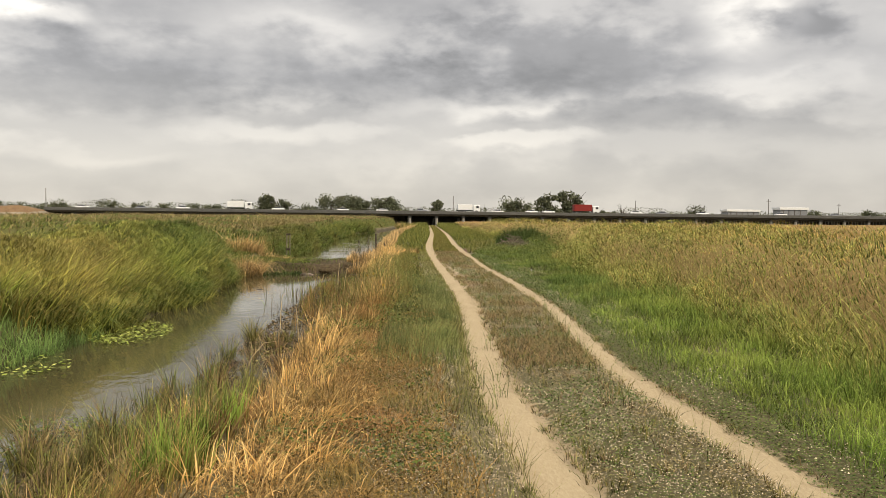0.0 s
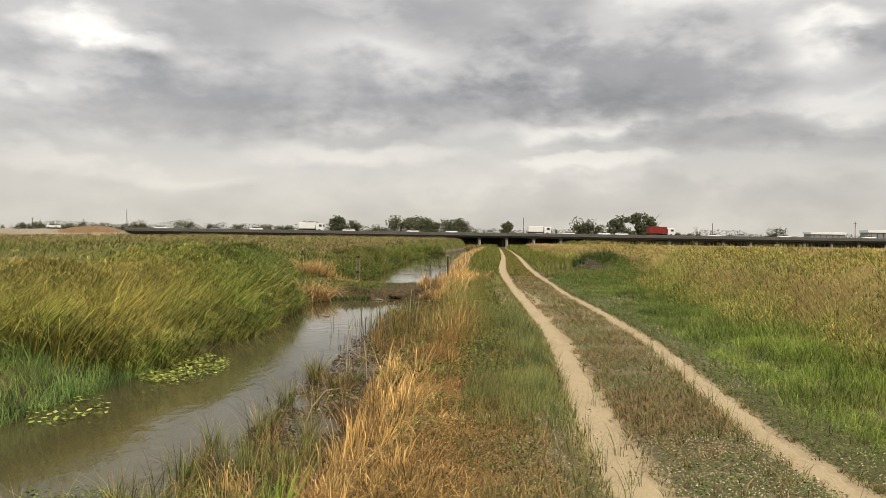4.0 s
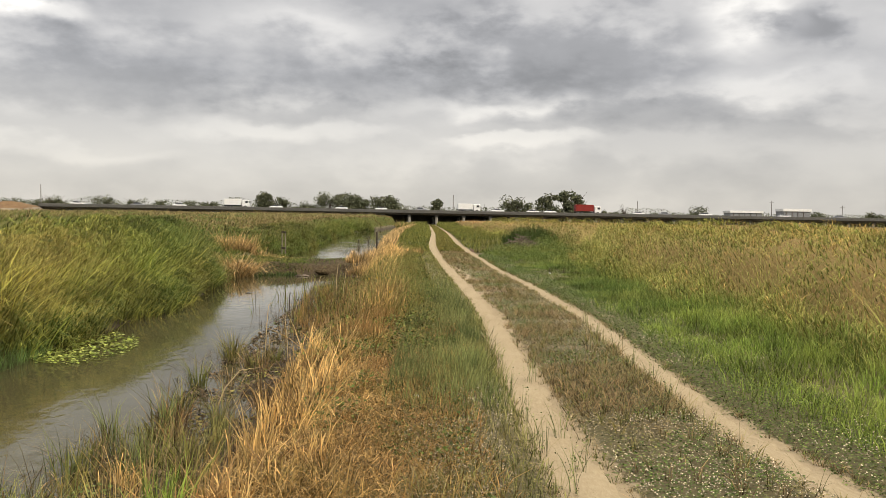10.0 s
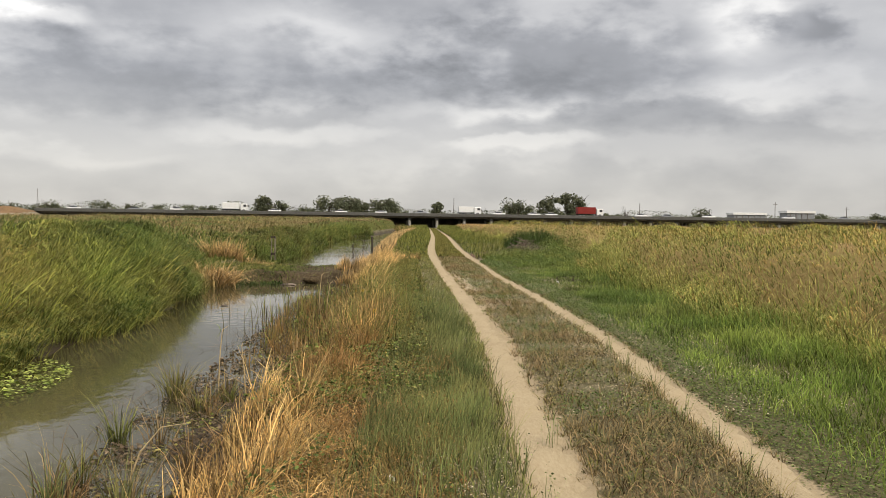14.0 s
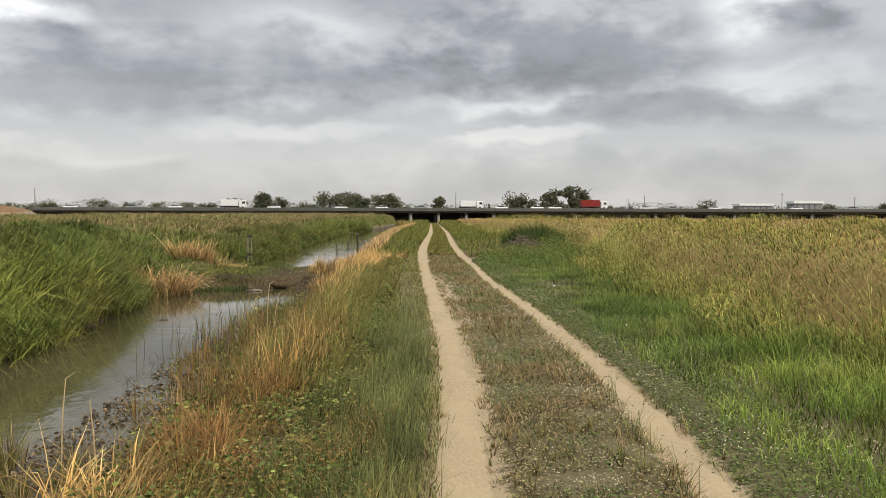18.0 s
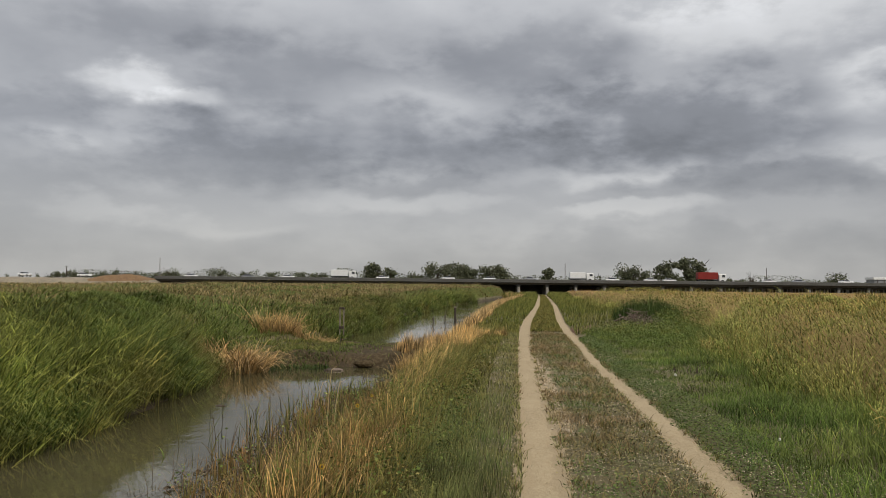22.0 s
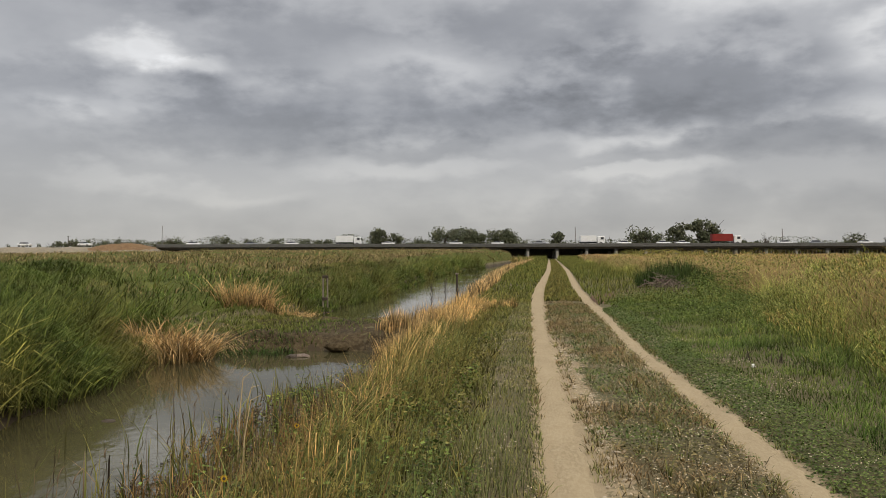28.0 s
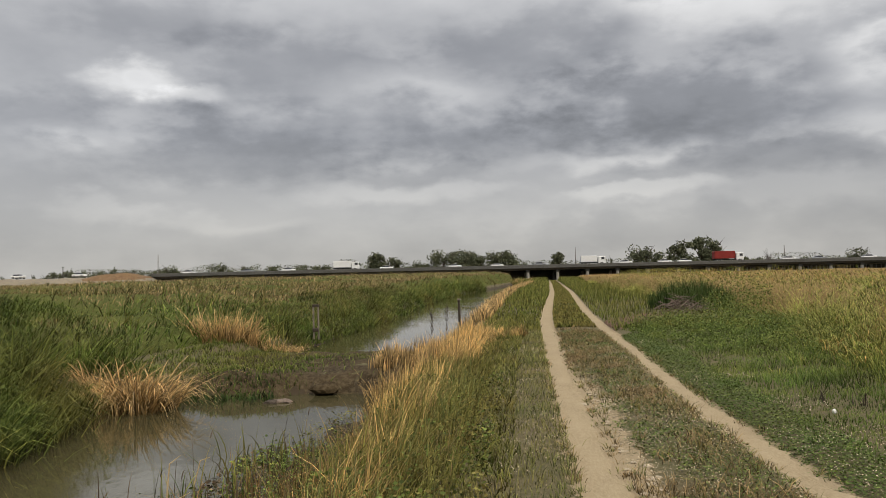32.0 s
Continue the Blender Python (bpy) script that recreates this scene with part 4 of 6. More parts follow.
def straw(n, y0, y1, u0, u1, hmin, hmax, count, label, mat=M_straw, spread=0.10, wide=1.0, name="golden_grass", category="dry grass", slack=1.0):
    """Fanning tufts of grass set off from the left rut, each tuft with its own height, lean and shade."""
    cy, cu = rng.uniform(y0, y1, count), rng.uniform(u0, u1, count)
    x, y, k, a = tufts(rut_l(cy) + cu, cy, n, spread)
    tall, shade = rng.uniform(0.55, 1.25, count)[k], rng.random(count)[k]
    wind, slant = rng.normal(0.2, 0.8, count)[k], rng.uniform(0.3, 1.2, count)[k]
    turn = np.where(rng.random(n) < 0.5, a, wind + rng.normal(0, 0.5, n))
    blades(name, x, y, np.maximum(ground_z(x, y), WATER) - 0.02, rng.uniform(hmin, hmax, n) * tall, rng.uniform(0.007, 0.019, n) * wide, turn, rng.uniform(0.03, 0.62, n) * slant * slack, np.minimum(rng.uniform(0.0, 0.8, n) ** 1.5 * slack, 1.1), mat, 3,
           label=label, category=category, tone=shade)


def near_bank():
    straw(2000, 10.2, 14.6, -2.75, -2.1, 0.25, 0.62, 44, "tall tufts of golden dry grass on the ditch bank", slack=1.9, spread=0.11)
    straw(1500, 6.5, 15.2, -2.5, -1.7, 0.15, 0.42, 50, "shorter golden grass sloping down from the bank's edge", slack=1.9, spread=0.14, wide=0.8)
    straw(420, 10.0, 15.0, -2.95, -2.5, 0.45, 0.85, 14, "bleached upright grass stems leaning over the shallows", spread=0.12)
    straw(2200, 7.0, 18.0, -3.1, -2.2, 0.2, 0.5, 45, "red-brown withered grass tufts on the ditch bank", M_red, slack=1.8)
    straw(1500, 4.5, 8.8, -2.7, -1.85, 0.12, 0.4, 34, "golden and pale dry grass tufts in the foreground", slack=1.9, spread=0.18)
    straw(1500, 6.0, 13.0, -2.7, -1.6, 0.10, 0.34, 50, "low rusty tangle of dry grass", M_weed, spread=0.2, wide=0.8)
    straw(1200, 4.5, 9.5, -3.9, -2.7, 0.2, 0.6, 22, "red-brown dry grass tufts in the foreground", M_weed, spread=0.12, slack=1.8)
    straw(700, 5.5, 9.2, -3.4, -2.7, 0.35, 0.8, 11, "long green grass tufts in the foreground", M_mid, 0.10, 0.75, "green_grass", "grass")
    straw(1000, 4.5, 9.6, -4.0, -2.7, 0.25, 0.7, 18, "olive and yellowing grass tufts in the foreground", M_reed_dry, 0.13, 0.7, "olive_grass", "grass", 1.5)
    straw(700, 5.0, 10.5, -4.0, -2.8, 0.2, 0.6, 22, "pale broken stems among the green tufts", M_straw, 0.14, 0.8, slack=2.2)
    straw(520, 18.0, 24.5, -2.6, -1.8, 0.35, 0.85, 26, "scattered golden stems among the green bank grass", spread=0.2, wide=0.8)
    straw(1000, 15.5, 28.0, -3.1, -2.3, 0.25, 0.6, 40, "rusty brown grass among the green bank grass", M_red, 0.14)
    straw(700, 18.5, 29.0, -3.7, -2.9, 0.2, 0.6, 34, "dark red-brown stems along the waterline", M_red, 0.12, 0.75, "weed_stems", "weeds")
    straw(1500, 15.5, 29.0, -3.1, -1.6, 0.25, 0.65, 70, "dull brown weed stems on the bank", M_thatch, 0.13, 0.8, "weed_stems", "weeds")
    straw(800, 24.5, 31.0, -2.6, -1.95, 0.35, 0.8, 22, "golden dry grass along the crest of the bank", slack=1.6, spread=0.17, wide=0.8)
    straw(2300, 30.0, 37.0, -3.2, -2.1, 0.35, 0.85, 44, "thick golden dry grass on the bank before the dam", slack=1.6, spread=0.18)
    straw(5600, 36.5, 44.5, -3.0, -1.9, 0.35, 0.72, 85, "thick band of wind-combed golden dry grass on the bank", slack=1.6, spread=0.2, wide=1.5)
    straw(1500, 22.0, 33.5, -2.65, -1.75, 0.3, 0.7, 64, "drooping yellow-olive grass along the bank's edge", M_reed_dry, 0.15, 0.85, "olive_grass", "grass", 1.5)
    straw(1100, 22.0, 36.0, -2.7, -1.5, 0.25, 0.75, 60, "fine olive-green grass mixed into the golden crest", M_fine, 0.16, 0.8, "green_grass", "grass")
    straw(420, 20.5, 29.0, -4.2, -3.2, 0.25, 0.7, 40, "dark olive weeds standing in the shallows", M_bank, 0.10, 0.9, "shallow_tufts", "weeds")
    straw(320, 20.5, 29.0, -4.2, -3.2, 0.25, 0.8, 30, "brown weed stems standing in the shallows", M_weed, 0.10, 0.8, "shallow_tufts", "weeds")
    straw(1200, 43.5, 45.5, -2.9, -0.7, 0.15, 0.42, 26, "low golden dry grass reaching across to the track", wide=1.5)
    straw(3000, 35.8, 39.5, -4.0, -2.7, 0.35, 0.7, 40, "tan straw hanging down over the end of the dam", M_deadreed, wide=1.4)
    for mat, n, count, label in ((M_strip, 900, 22, "olive grass tufts standing out in the shallows"), (M_thatch, 1000, 26, "brown dead stems standing out in the shallows"), (M_bank, 500, 11, "dark green grass tufts along the muddy shore")):
        straw(n, 7.0, 12.4, -4.4, -3.0, 0.18, 0.6, count, label, mat, 0.10, 0.7, "shore_grass", "grass")
    # flattened litter
    for n, mat, label in ((6500, M_straw, "flattened golden straw on the bank top"), (8000, M_weed, "flattened orange-brown straw litter on the bank top"), (4500, M_thatch, "brown flattened litter on the bank top")):
        y = along_y(n, 4, 12.5 if mat is M_straw else 16)
        x = rut_l(y) - (1.35 if mat is M_straw else 0.95) - rng.random(n) * (1.15 if mat is M_straw else 1.5)
        x, y = keep(bumps(x, y, 0.6, 60) > 0.3, x, y)
        n = len(x)
        blades("straw_litter", x, y, ground_z(x, y) + rng.uniform(0.0, 0.16, n) * bumps(x, y, 0.5, 107), rng.uniform(0.04, 0.16, n), rng.uniform(0.005, 0.011, n), rng.uniform(0, TAU, n), rng.uniform(0.8, 3.2, n), rng.uniform(0.3, 1.3, n),
               mat, 2, 1.2, label=label, category="dry grass")
    # rusty weeds, leafy and low
    n = 30000
    y = along_y(n, 4, 16.5, 1.1)
    x = rut_l(y) - 0.6 - rng.random(n) ** 0.8 * 1.7
    x, y = keep(bumps(x, y, 0.9, 61) > 0.25, x, y)
    n = len(x)
    leaflets("rusty_leaves", x, y, ground_z(x, y) + rng.uniform(0.02, 0.30, n) * bumps(x, y, 0.4, 54), rng.uniform(0.008, 0.021, n), M_weed, "small rust-coloured leaves of withered weeds", "weeds", 0.9)
    x, y = x[::2] + 0.03, y[::2] + 0.04
    n = len(x)
    blades("rusty_weeds", x, y, ground_z(x, y), rng.uniform(0.04, 0.22, n) * (0.5 + bumps(x, y, 0.45, 59)), rng.uniform(0.006, 0.015, n), rng.uniform(0, TAU, n), rng.uniform(0.2, 1.3, n), rng.uniform(0, 0.5, n), M_weed, 2,
           label="low rust-brown weeds between straw and track", category="weeds")
    n = 30000
    y = along_y(n, 4, 24, 1.1)
    x = rut_l(y) - 0.75 - rng.random(n) * 1.6
    x, y = keep(bumps(x, y, 0.8, 58) > 0.42, x, y)
    n = len(x)
    leaflets("olive_weeds", x, y, ground_z(x, y) + rng.uniform(0.02, 0.26, n) * bumps(x, y, 0.5, 57), rng.uniform(0.014, 0.035, n), M_clover_green, "low olive leafy weeds among the rusty ones", "weeds", 0.8)
    n = 11000
    y = along_y(n, 17, 50, 1.2)
    x = rut_l(y) - 0.85 - rng.random(n) * 1.1
    blades("verge_weeds", x, y, ground_z(x, y), rng.uniform(0.05, 0.28, n) * (0.4 + bumps(x, y, 0.6, 67)), rng.uniform(0.008, 0.02, n) * (1 + y / 80), rng.uniform(0, TAU, n), rng.uniform(0.2, 1.2, n), rng.uniform(0, 0.5, n), M_bank, 2,
           label="low olive-green weeds beside the track", category="weeds")
    for mat, n, label in ((M_vine, 15000, "dark leafy weeds on the ditch bank"), (M_bank, 11000, "brown-tinged leafy weeds on the ditch bank")):
        y = along_y(n, 13.5, 33, 1.1)
        x = rut_l(y) - 1.05 - rng.random(n) * 2.0
        x, y = keep((bumps(x, y, 1.1, 68 if mat is M_vine else 69) > 0.42) & (x > bank_r(y) + 0.1), x, y)
        n = len(x)
        leaflets("bank_weeds", x, y, np.maximum(ground_z(x, y), WATER) + rng.uniform(0.02, 0.42, n) * bumps(x, y, 0.5, 70) ** 0.7, rng.uniform(0.014, 0.036, n) * (1 + y / 70), mat, label, "weeds", 0.9)
    count = 90
    cy = rng.uniform(20.0, 30.5, count)
    cx = bank_r(cy) + 0.5 - np.abs(rng.normal(0, 0.55, count))
    n = 2600
    x, y, k, a = tufts(cx, cy, n, 0.13)
    up = rng.uniform(0.2, 0.7, count)[k]
    leaflets("shallow_weeds", x, y, np.maximum(ground_z(x, y), WATER) + rng.random(n) * up, rng.uniform(0.014, 0.038, n), M_vine, "leafy green weeds standing in the shallows", "weeds", 0.9)
    # long olive grass on the bank in the middle stretch
    n = 14000
    y = rng.uniform(17.0, 36.0, n)
    x = rut_l(y) - 1.35 - rng.random(n) * 1.55
    x, y = keep((bumps(x, y, 0.7, 62) > 0.25) & (x > bank_r(y) + 0.2), x, y)
    n = len(x)
    blades("bank_grass", x, y, np.maximum(ground_z(x, y), WATER) - 0.02, rng.uniform(0.2, 0.7, n) * (0.6 + 0.6 * bumps(x, y, 0.5, 56)), rng.uniform(0.006, 0.014, n), rng.normal(0.4, 1.3, n), rng.uniform(0.1, 0.8, n), rng.uniform(0, 0.5, n), M_bank, 2,
           label="long olive-green grass on the ditch bank", category="grass")
    # fine upright grass along the bank top
    n = 28000
    y = along_y(n, 10.2, 27, 1.1)
    x = rut_l(y) - 0.34 - rng.random(n) * 1.2
    x, y = keep(rng.random(n) < ease((y - 10.2) / 2.5) * (1 - 0.75 * ease((y - 17) / 6)) * ease((27 - y) / 4) * (0.25 + 1.1 * bumps(x, y, 0.55, 101)), x, y)
    n = len(x)
    blades("fine_grass", x, y, ground_z(x, y) - 0.01, rng.uniform(0.15, 0.5, n) * (0.5 + 0.5 * ease((rut_l(y) - x - 0.3) / 0.4)) * (0.6 + 0.6 * bumps(x, y, 0.7, 102)), rng.uniform(0.004, 0.009, n), rng.normal(0.3, 1.4, n), rng.uniform(0.05, 0.45, n),
           rng.uniform(0, 0.35, n), M_fine, 2, tone=0.1 + 0.8 * bumps(x, y, 0.5, 103), label="fine upright green grass along the top of the bank", category="grass")
    # withered stems at the bank's shoulder
    n = 3200
    x, y, k, a = tufts(rng.uniform(-2.35, -1.75, 70), rng.uniform(13.8, 23.0, 70), n, 0.13)
    x = x + rut_l(y)
    blades("withered_stems", x, y, np.maximum(ground_z(x, y), WATER) - 0.02, rng.uniform(0.2, 0.58, n), rng.uniform(0.006, 0.013, n), a, rng.uniform(0.1, 0.9, n), rng.uniform(0, 0.6, n), M_weed, 3,
           label="withered brown weed stems on the bank's shoulder", category="weeds")
    # mixed tufts standing out in the shallows
    for mat, n, count, label in ((M_bank, 1700, 30, "olive-green grass tufts standing in the muddy shallows"), (M_thatch, 1300, 26, "brown bleached grass tufts standing in the muddy shallows"), (M_red, 900, 16, "red-brown grass tufts standing in the muddy shallows")):
        cy = np.concatenate([rng.uniform(5.5, 9.5, count - count // 3), rng.uniform(9.5, 17.0, count // 3)])
        cx = np.where(cy < 9.5, rng.uniform(-3.9, -2.1, count), rng.uniform(-2.8, -1.7, count))
        x, y, k, a = tufts(cx, cy, n, 0.09)
        blades("shallow_tufts", x, y, np.maximum(ground_z(x, y), WATER) - 0.03, rng.uniform(0.2, 0.72, n) * rng.uniform(0.6, 1.2, count)[k], rng.uniform(0.007, 0.015, n), a, rng.uniform(0.1, 0.8, n), rng.uniform(0, 0.6, n), mat, 3,
               label=label, category="grass")
    n = 700
    x, y, k, a = tufts(rng.uniform(-3.4, -2.0, 13), rng.uniform(8.5, 12.5, 13), n, 0.07)
    blades("green_tufts", x, y, np.maximum(ground_z(x, y), WATER) - 0.03, rng.uniform(0.25, 0.7, n), rng.uniform(0.007, 0.013, n), a, rng.uniform(0.05, 0.5, n), rng.uniform(0, 0.4, n), M_fine, 3,
           label="green grass tufts at the water's edge", category="grass")
    # creeping green weeds at the nearest shore
    n = 2600
    x, y = rng.uniform(-4.4, -2.6, n), rng.uniform(8.6, 10.3, n)
    x, y = keep(bumps(x, y, 0.35, 53) > 0.5, x, y)
    n = len(x)
    leaflets("shore_weeds", x, y, np.maximum(ground_z(x, y), WATER) + rng.uniform(0.0, 0.12, n), rng.uniform(0.02, 0.05, n), M_clover_green, "low green weeds creeping out over the water", "weeds", 0.6)
    # green strip beside the left rut
    n = 26000
    y = along_y(n, 3, 50, 1.25)
    x = rut_l(y) - 0.23 - rng.random(n) ** 1.1 * 1.1
    blades("roadside_grass", x, y, ground_z(x, y), rng.uniform(0.04, 0.26, n) * (0.5 + 0.6 * ease((y - 5) / 6) - 0.45 * ease((y - 18) / 5)) * (0.35 + 1.1 * bumps(x, y, 0.7, 66)), rng.uniform(0.004, 0.010, n) * (1 + y / 60), rng.uniform(0, TAU, n), rng.uniform(0.1, 0.8, n), rng.uniform(0, 0.4, n),
           M_strip, 2, label="thin grey-green grass along the rut", category="grass")
    # dead stalks and twigs in the shallows
    n = 7000
    y = along_y(n, 5.5, 33)
    x = bank_r(y) + 0.7 - rng.random(n) ** 1.1 * np.where(y < 24, 2.3, 1.2)
    x, y = keep(bumps(x, y, 0.8, 64) > 0.45, x, y)
    n = len(x)
    blades("shallow_stalks", x, y, np.maximum(ground_z(x, y), WATER - 0.05), rng.uniform(0.03, 0.36, n), rng.uniform(0.006, 0.014, n), rng.uniform(0, TAU, n), rng.uniform(0.4, 3.6, n), rng.uniform(0, 0.9, n),
           M_dead, 3, 1.2, label="dead brown stalks and twigs in the muddy shallows", category="dead weeds")
    n = 13000
    y = along_y(n, 7, 31)
    x = bank_r(y) + 0.95 - rng.random(n) ** 0.8 * 2.1
    x, y = keep(bumps(x, y, 0.5, 55) > 0.42, x, y)
    n = len(x)
    leaflets("drowned_litter", x, y, np.maximum(ground_z(x, y), WATER) + rng.uniform(0.0, 0.05, n), rng.uniform(0.02, 0.06, n), M_dead, "dark curled dead leaves on the mud and water", "leaf litter", 0.9)
    n = 7000
    y = along_y(n, 5.5, 34)
    x = bank_r(y) + 0.75 - rng.random(n) * 1.4
    x, y = keep(bumps(x, y, 0.7, 65) > 0.5, x, y)
    n = len(x)
    leaflets("shallow_weeds", x, y, np.maximum(ground_z(x, y), WATER) + rng.uniform(0.0, 0.12, n), rng.uniform(0.02, 0.055, n), M_bank, "dull green weeds creeping over the wet mud", "weeds", 0.6)
    # broad-leaved young reeds standing singly in the water
    for mat, n, label in ((M_bank, 210, "single olive reed shoots standing in the water"), (M_dead, 120, "single brown reed shoots standing in the water"), (M_reed_deep, 120, "single green reed shoots standing in the water")):
        y = rng.uniform(23.0, 31.0, n)
        x = bank_r(y) + 0.1 - np.abs(rng.normal(0, 0.85, n))
        blades("reed_shoots", x, y, WATER - 0.05 + 0 * x, rng.uniform(0.25, 0.85, n), rng.uniform(0.012, 0.026, n), rng.uniform(0, TAU, n), rng.uniform(0.0, 0.6, n), rng.uniform(0, 0.7, n) ** 1.5, mat, 4, label=label, category="reeds")
    # sedges in loose groups with drooping heads
    count = 60
    cy = 24.5 + rng.normal(0, 3.2, count)
    cx = bank_r(cy) + 0.55 - np.abs(rng.normal(0, 0.6, count))
    n = 1500
    x, y, k, a = tufts(cx, cy, n, 0.12)
    h = rng.uniform(0.2, 0.6, n) * rng.uniform(0.5, 1.3, count)[k]
    blades("sedge_stems", x, y, np.maximum(ground_z(x, y), WATER) - 0.03, h, rng.uniform(0.008, 0.016, n), a, rng.uniform(0.0, 0.7, n), rng.uniform(0, 0.5, n), M_weed, 3,
           label="reddish-brown sedge stems standing in the water", category="weeds")
    n = 70
    y = 25.0 + rng.normal(0, 2.6, n)
    x = bank_r(y) + 0.35 - np.abs(rng.normal(0, 1.0, n))
    h, a, lean = rng.uniform(0.35, 0.85, n), rng.uniform(-0.6, 1.2, n), rng.uniform(0.0, 0.35, n)
    blades("sedge_stalks", x, y, WATER - 0.05 + 0 * x, h, 0.009, a, lean, 0.0, M_dead, 3, taper=0.2, label="thin brown stalks of flowering sedge in the water", category="sedge")
    blades("sedge_heads", x + np.cos(a) * lean * h, y + np.sin(a) * lean * h, WATER - 0.08 + h, rng.uniform(0.08, 0.17, n), 0.014, a, rng.uniform(0.1, 0.8, n), 0.2, M_dead, 3, taper=0.6, label="dark brown drooping sedge heads", category="sedge")


near_bank()


def primrose(cx, cy, rx, ry, n, label, size=0.07, mat=M_primrose):
    r, a = np.sqrt(rng.random(n)), rng.uniform(0, TAU, n)
    x, y = cx + rx * r * np.cos(a), cy + ry * r * np.sin(a)
    x, y = keep(bumps(x, y, 0.25, 71) > 0.35, x, y)
    n = len(x)
    leaflets("water_primrose", x, y, WATER + rng.uniform(0.005, 0.10, n), size * rng.uniform(0.7, 1.5, n), mat, label, "water plants", 0.4)


primrose(-5.4, 17.7, 0.85, 1.6, 1900, "yellow-green water primrose floating at the reed edge", 0.048)
primrose(-5.75, 13.9, 0.55, 0.9, 110, "small raft of pale floating water plants")
primrose(-1.45, 30.4, 0.8, 0.9, 1000, "raft of dull green water weeds in the shallows", 0.042, M_vine)
primrose(-1.9, 29.9, 0.35, 0.5, 220, "pale yellow-green leaves in the raft of water weeds", 0.045)

# ---- mat of clover on the track ----


def clover():
    # the mat between the ruts
    n = 110000
    y = along_y(n, 3, 46, 1.35)
    x = rut_l(y) + 0.15 + rng.random(n) * (rut_r(y) - rut_l(y) - 0.23)
    e = np.minimum(x - rut_l(y) - 0.15, rut_r(y) - 0.06 - x)
    x, y, e = keep((rng.random(n) < 0.07 + (e / 0.26) ** 2 + 1.1 * (bumps(x, y, 0.2, 80) - 0.6)) & (bumps(x, y, 0.5, 81) + 0.4 * ease((12 - y) / 4) > 0.2 + 0.45 * np.exp(-((x - rut_l(y) - 0.36) / 0.24) ** 2) * ease((y - 21) / 3) * ease((36 - y) / 3)), x, y, e)
    green = bumps(x, y, 0.6, 78) + 0.5 * (bumps(x, y, 0.2, 77) - 0.5) + 0.5 * (rng.random(len(x)) - 0.5) > 0.56
    for some, mat, label in ((~green, M_clover, "low grey-green and brown clover mat between the ruts"), (green, M_clover_green, "greener patches of clover between the ruts")):
        c = int(some.sum())
        leaflets("clover_mat", x[some], y[some], ground_z(x[some], y[some]) + rng.uniform(0.0, 0.06, c) * ease(e[some] / 0.2 + 0.3), rng.uniform(0.010, 0.023, c) * (1 + y[some] / 60), mat, label, "clover")
    n = 30000
    y = along_y(n, 3, 40, 2.2)
    x = rut_l(y) + 0.26 + rng.random(n) * (rut_r(y) - rut_l(y) - 0.46)
    x, y = keep(bumps(x, y, 0.6, 82) + 0.45 * (rng.random(n) - 0.5) + 0.6 * ease((11.0 - y) / 0.7) - 0.5 * ease((y - 10.6) / 0.4) * ease((13.6 - y) / 0.6) > 0.6, x, y)
    n = len(x)
    knobs("dry_clover_heads", x, y, ground_z(x, y) + rng.uniform(0.03, 0.075, n), rng.uniform(0.0035, 0.0078, n), M_flower, "pale dry clover flower heads on the track", "clover")
    # brown thatch between the ruts
    n = 46000
    y = along_y(n, 3.5, 48, 1.3)
    x = rut_l(y) + 0.25 + rng.random(n) * (rut_r(y) - rut_l(y) - 0.45)
    x, y = keep(bumps(x, y, 0.6, 82) + 0.5 * (rng.random(n) - 0.5) + 0.6 * ease((11.0 - y) / 0.7) - 0.5 * ease((y - 10.6) / 0.4) * ease((13.6 - y) / 0.6) < 0.42, x, y)
    n = len(x)
    blades("brown_thatch", x, y, ground_z(x, y), rng.uniform(0.04, 0.19, n), rng.uniform(0.004, 0.010, n) * (1 + y / 50), rng.uniform(0, TAU, n), rng.uniform(0.3, 1.5, n), rng.uniform(0, 0.6, n), M_thatch, 2,
           label="short brown dried grass between the ruts", category="dry grass")
    # small upright weeds standing out of the mat
    for mat, count, label in ((M_bank, 220, "small olive weeds standing between the ruts"), (M_thatch, 200, "small dried weeds standing between the ruts")):
        cy = along_y(count, 5, 40, 1.2)
        cx = rut_l(cy) + 0.3 + rng.random(count) * (rut_r(cy) - rut_l(cy) - 0.5)
        n = count * 12
        x, y, k, a = tufts(cx, cy, n, 0.03)
        blades("track_weeds", x, y, ground_z(x, y), rng.uniform(0.07, 0.23, n) * rng.uniform(0.6, 1.2, count)[k], rng.uniform(0.005, 0.011, n), a, rng.uniform(0.1, 0.9, n), rng.uniform(0, 0.3, n), mat, 2, label=label, category="weeds")
    # loose crumbs of earth and gravel in and beside the ruts
    for line, half in ((rut_l, 0.30), (rut_r, 0.24)):
        n = 3500
        y = along_y(n, 3, 40, 1.5)
        x = line(y) + half * rng.normal(0, 0.62, n)
        knobs("track_gravel", x, y, np.maximum(ground_z(x, y), -0.055) + 0.002, rng.uniform(0.003, 0.011, n) * (1 + 0.8 * (rng.random(n) > 0.97)), M_rut, "loose crumbs of pale earth along the rut", "gravel")
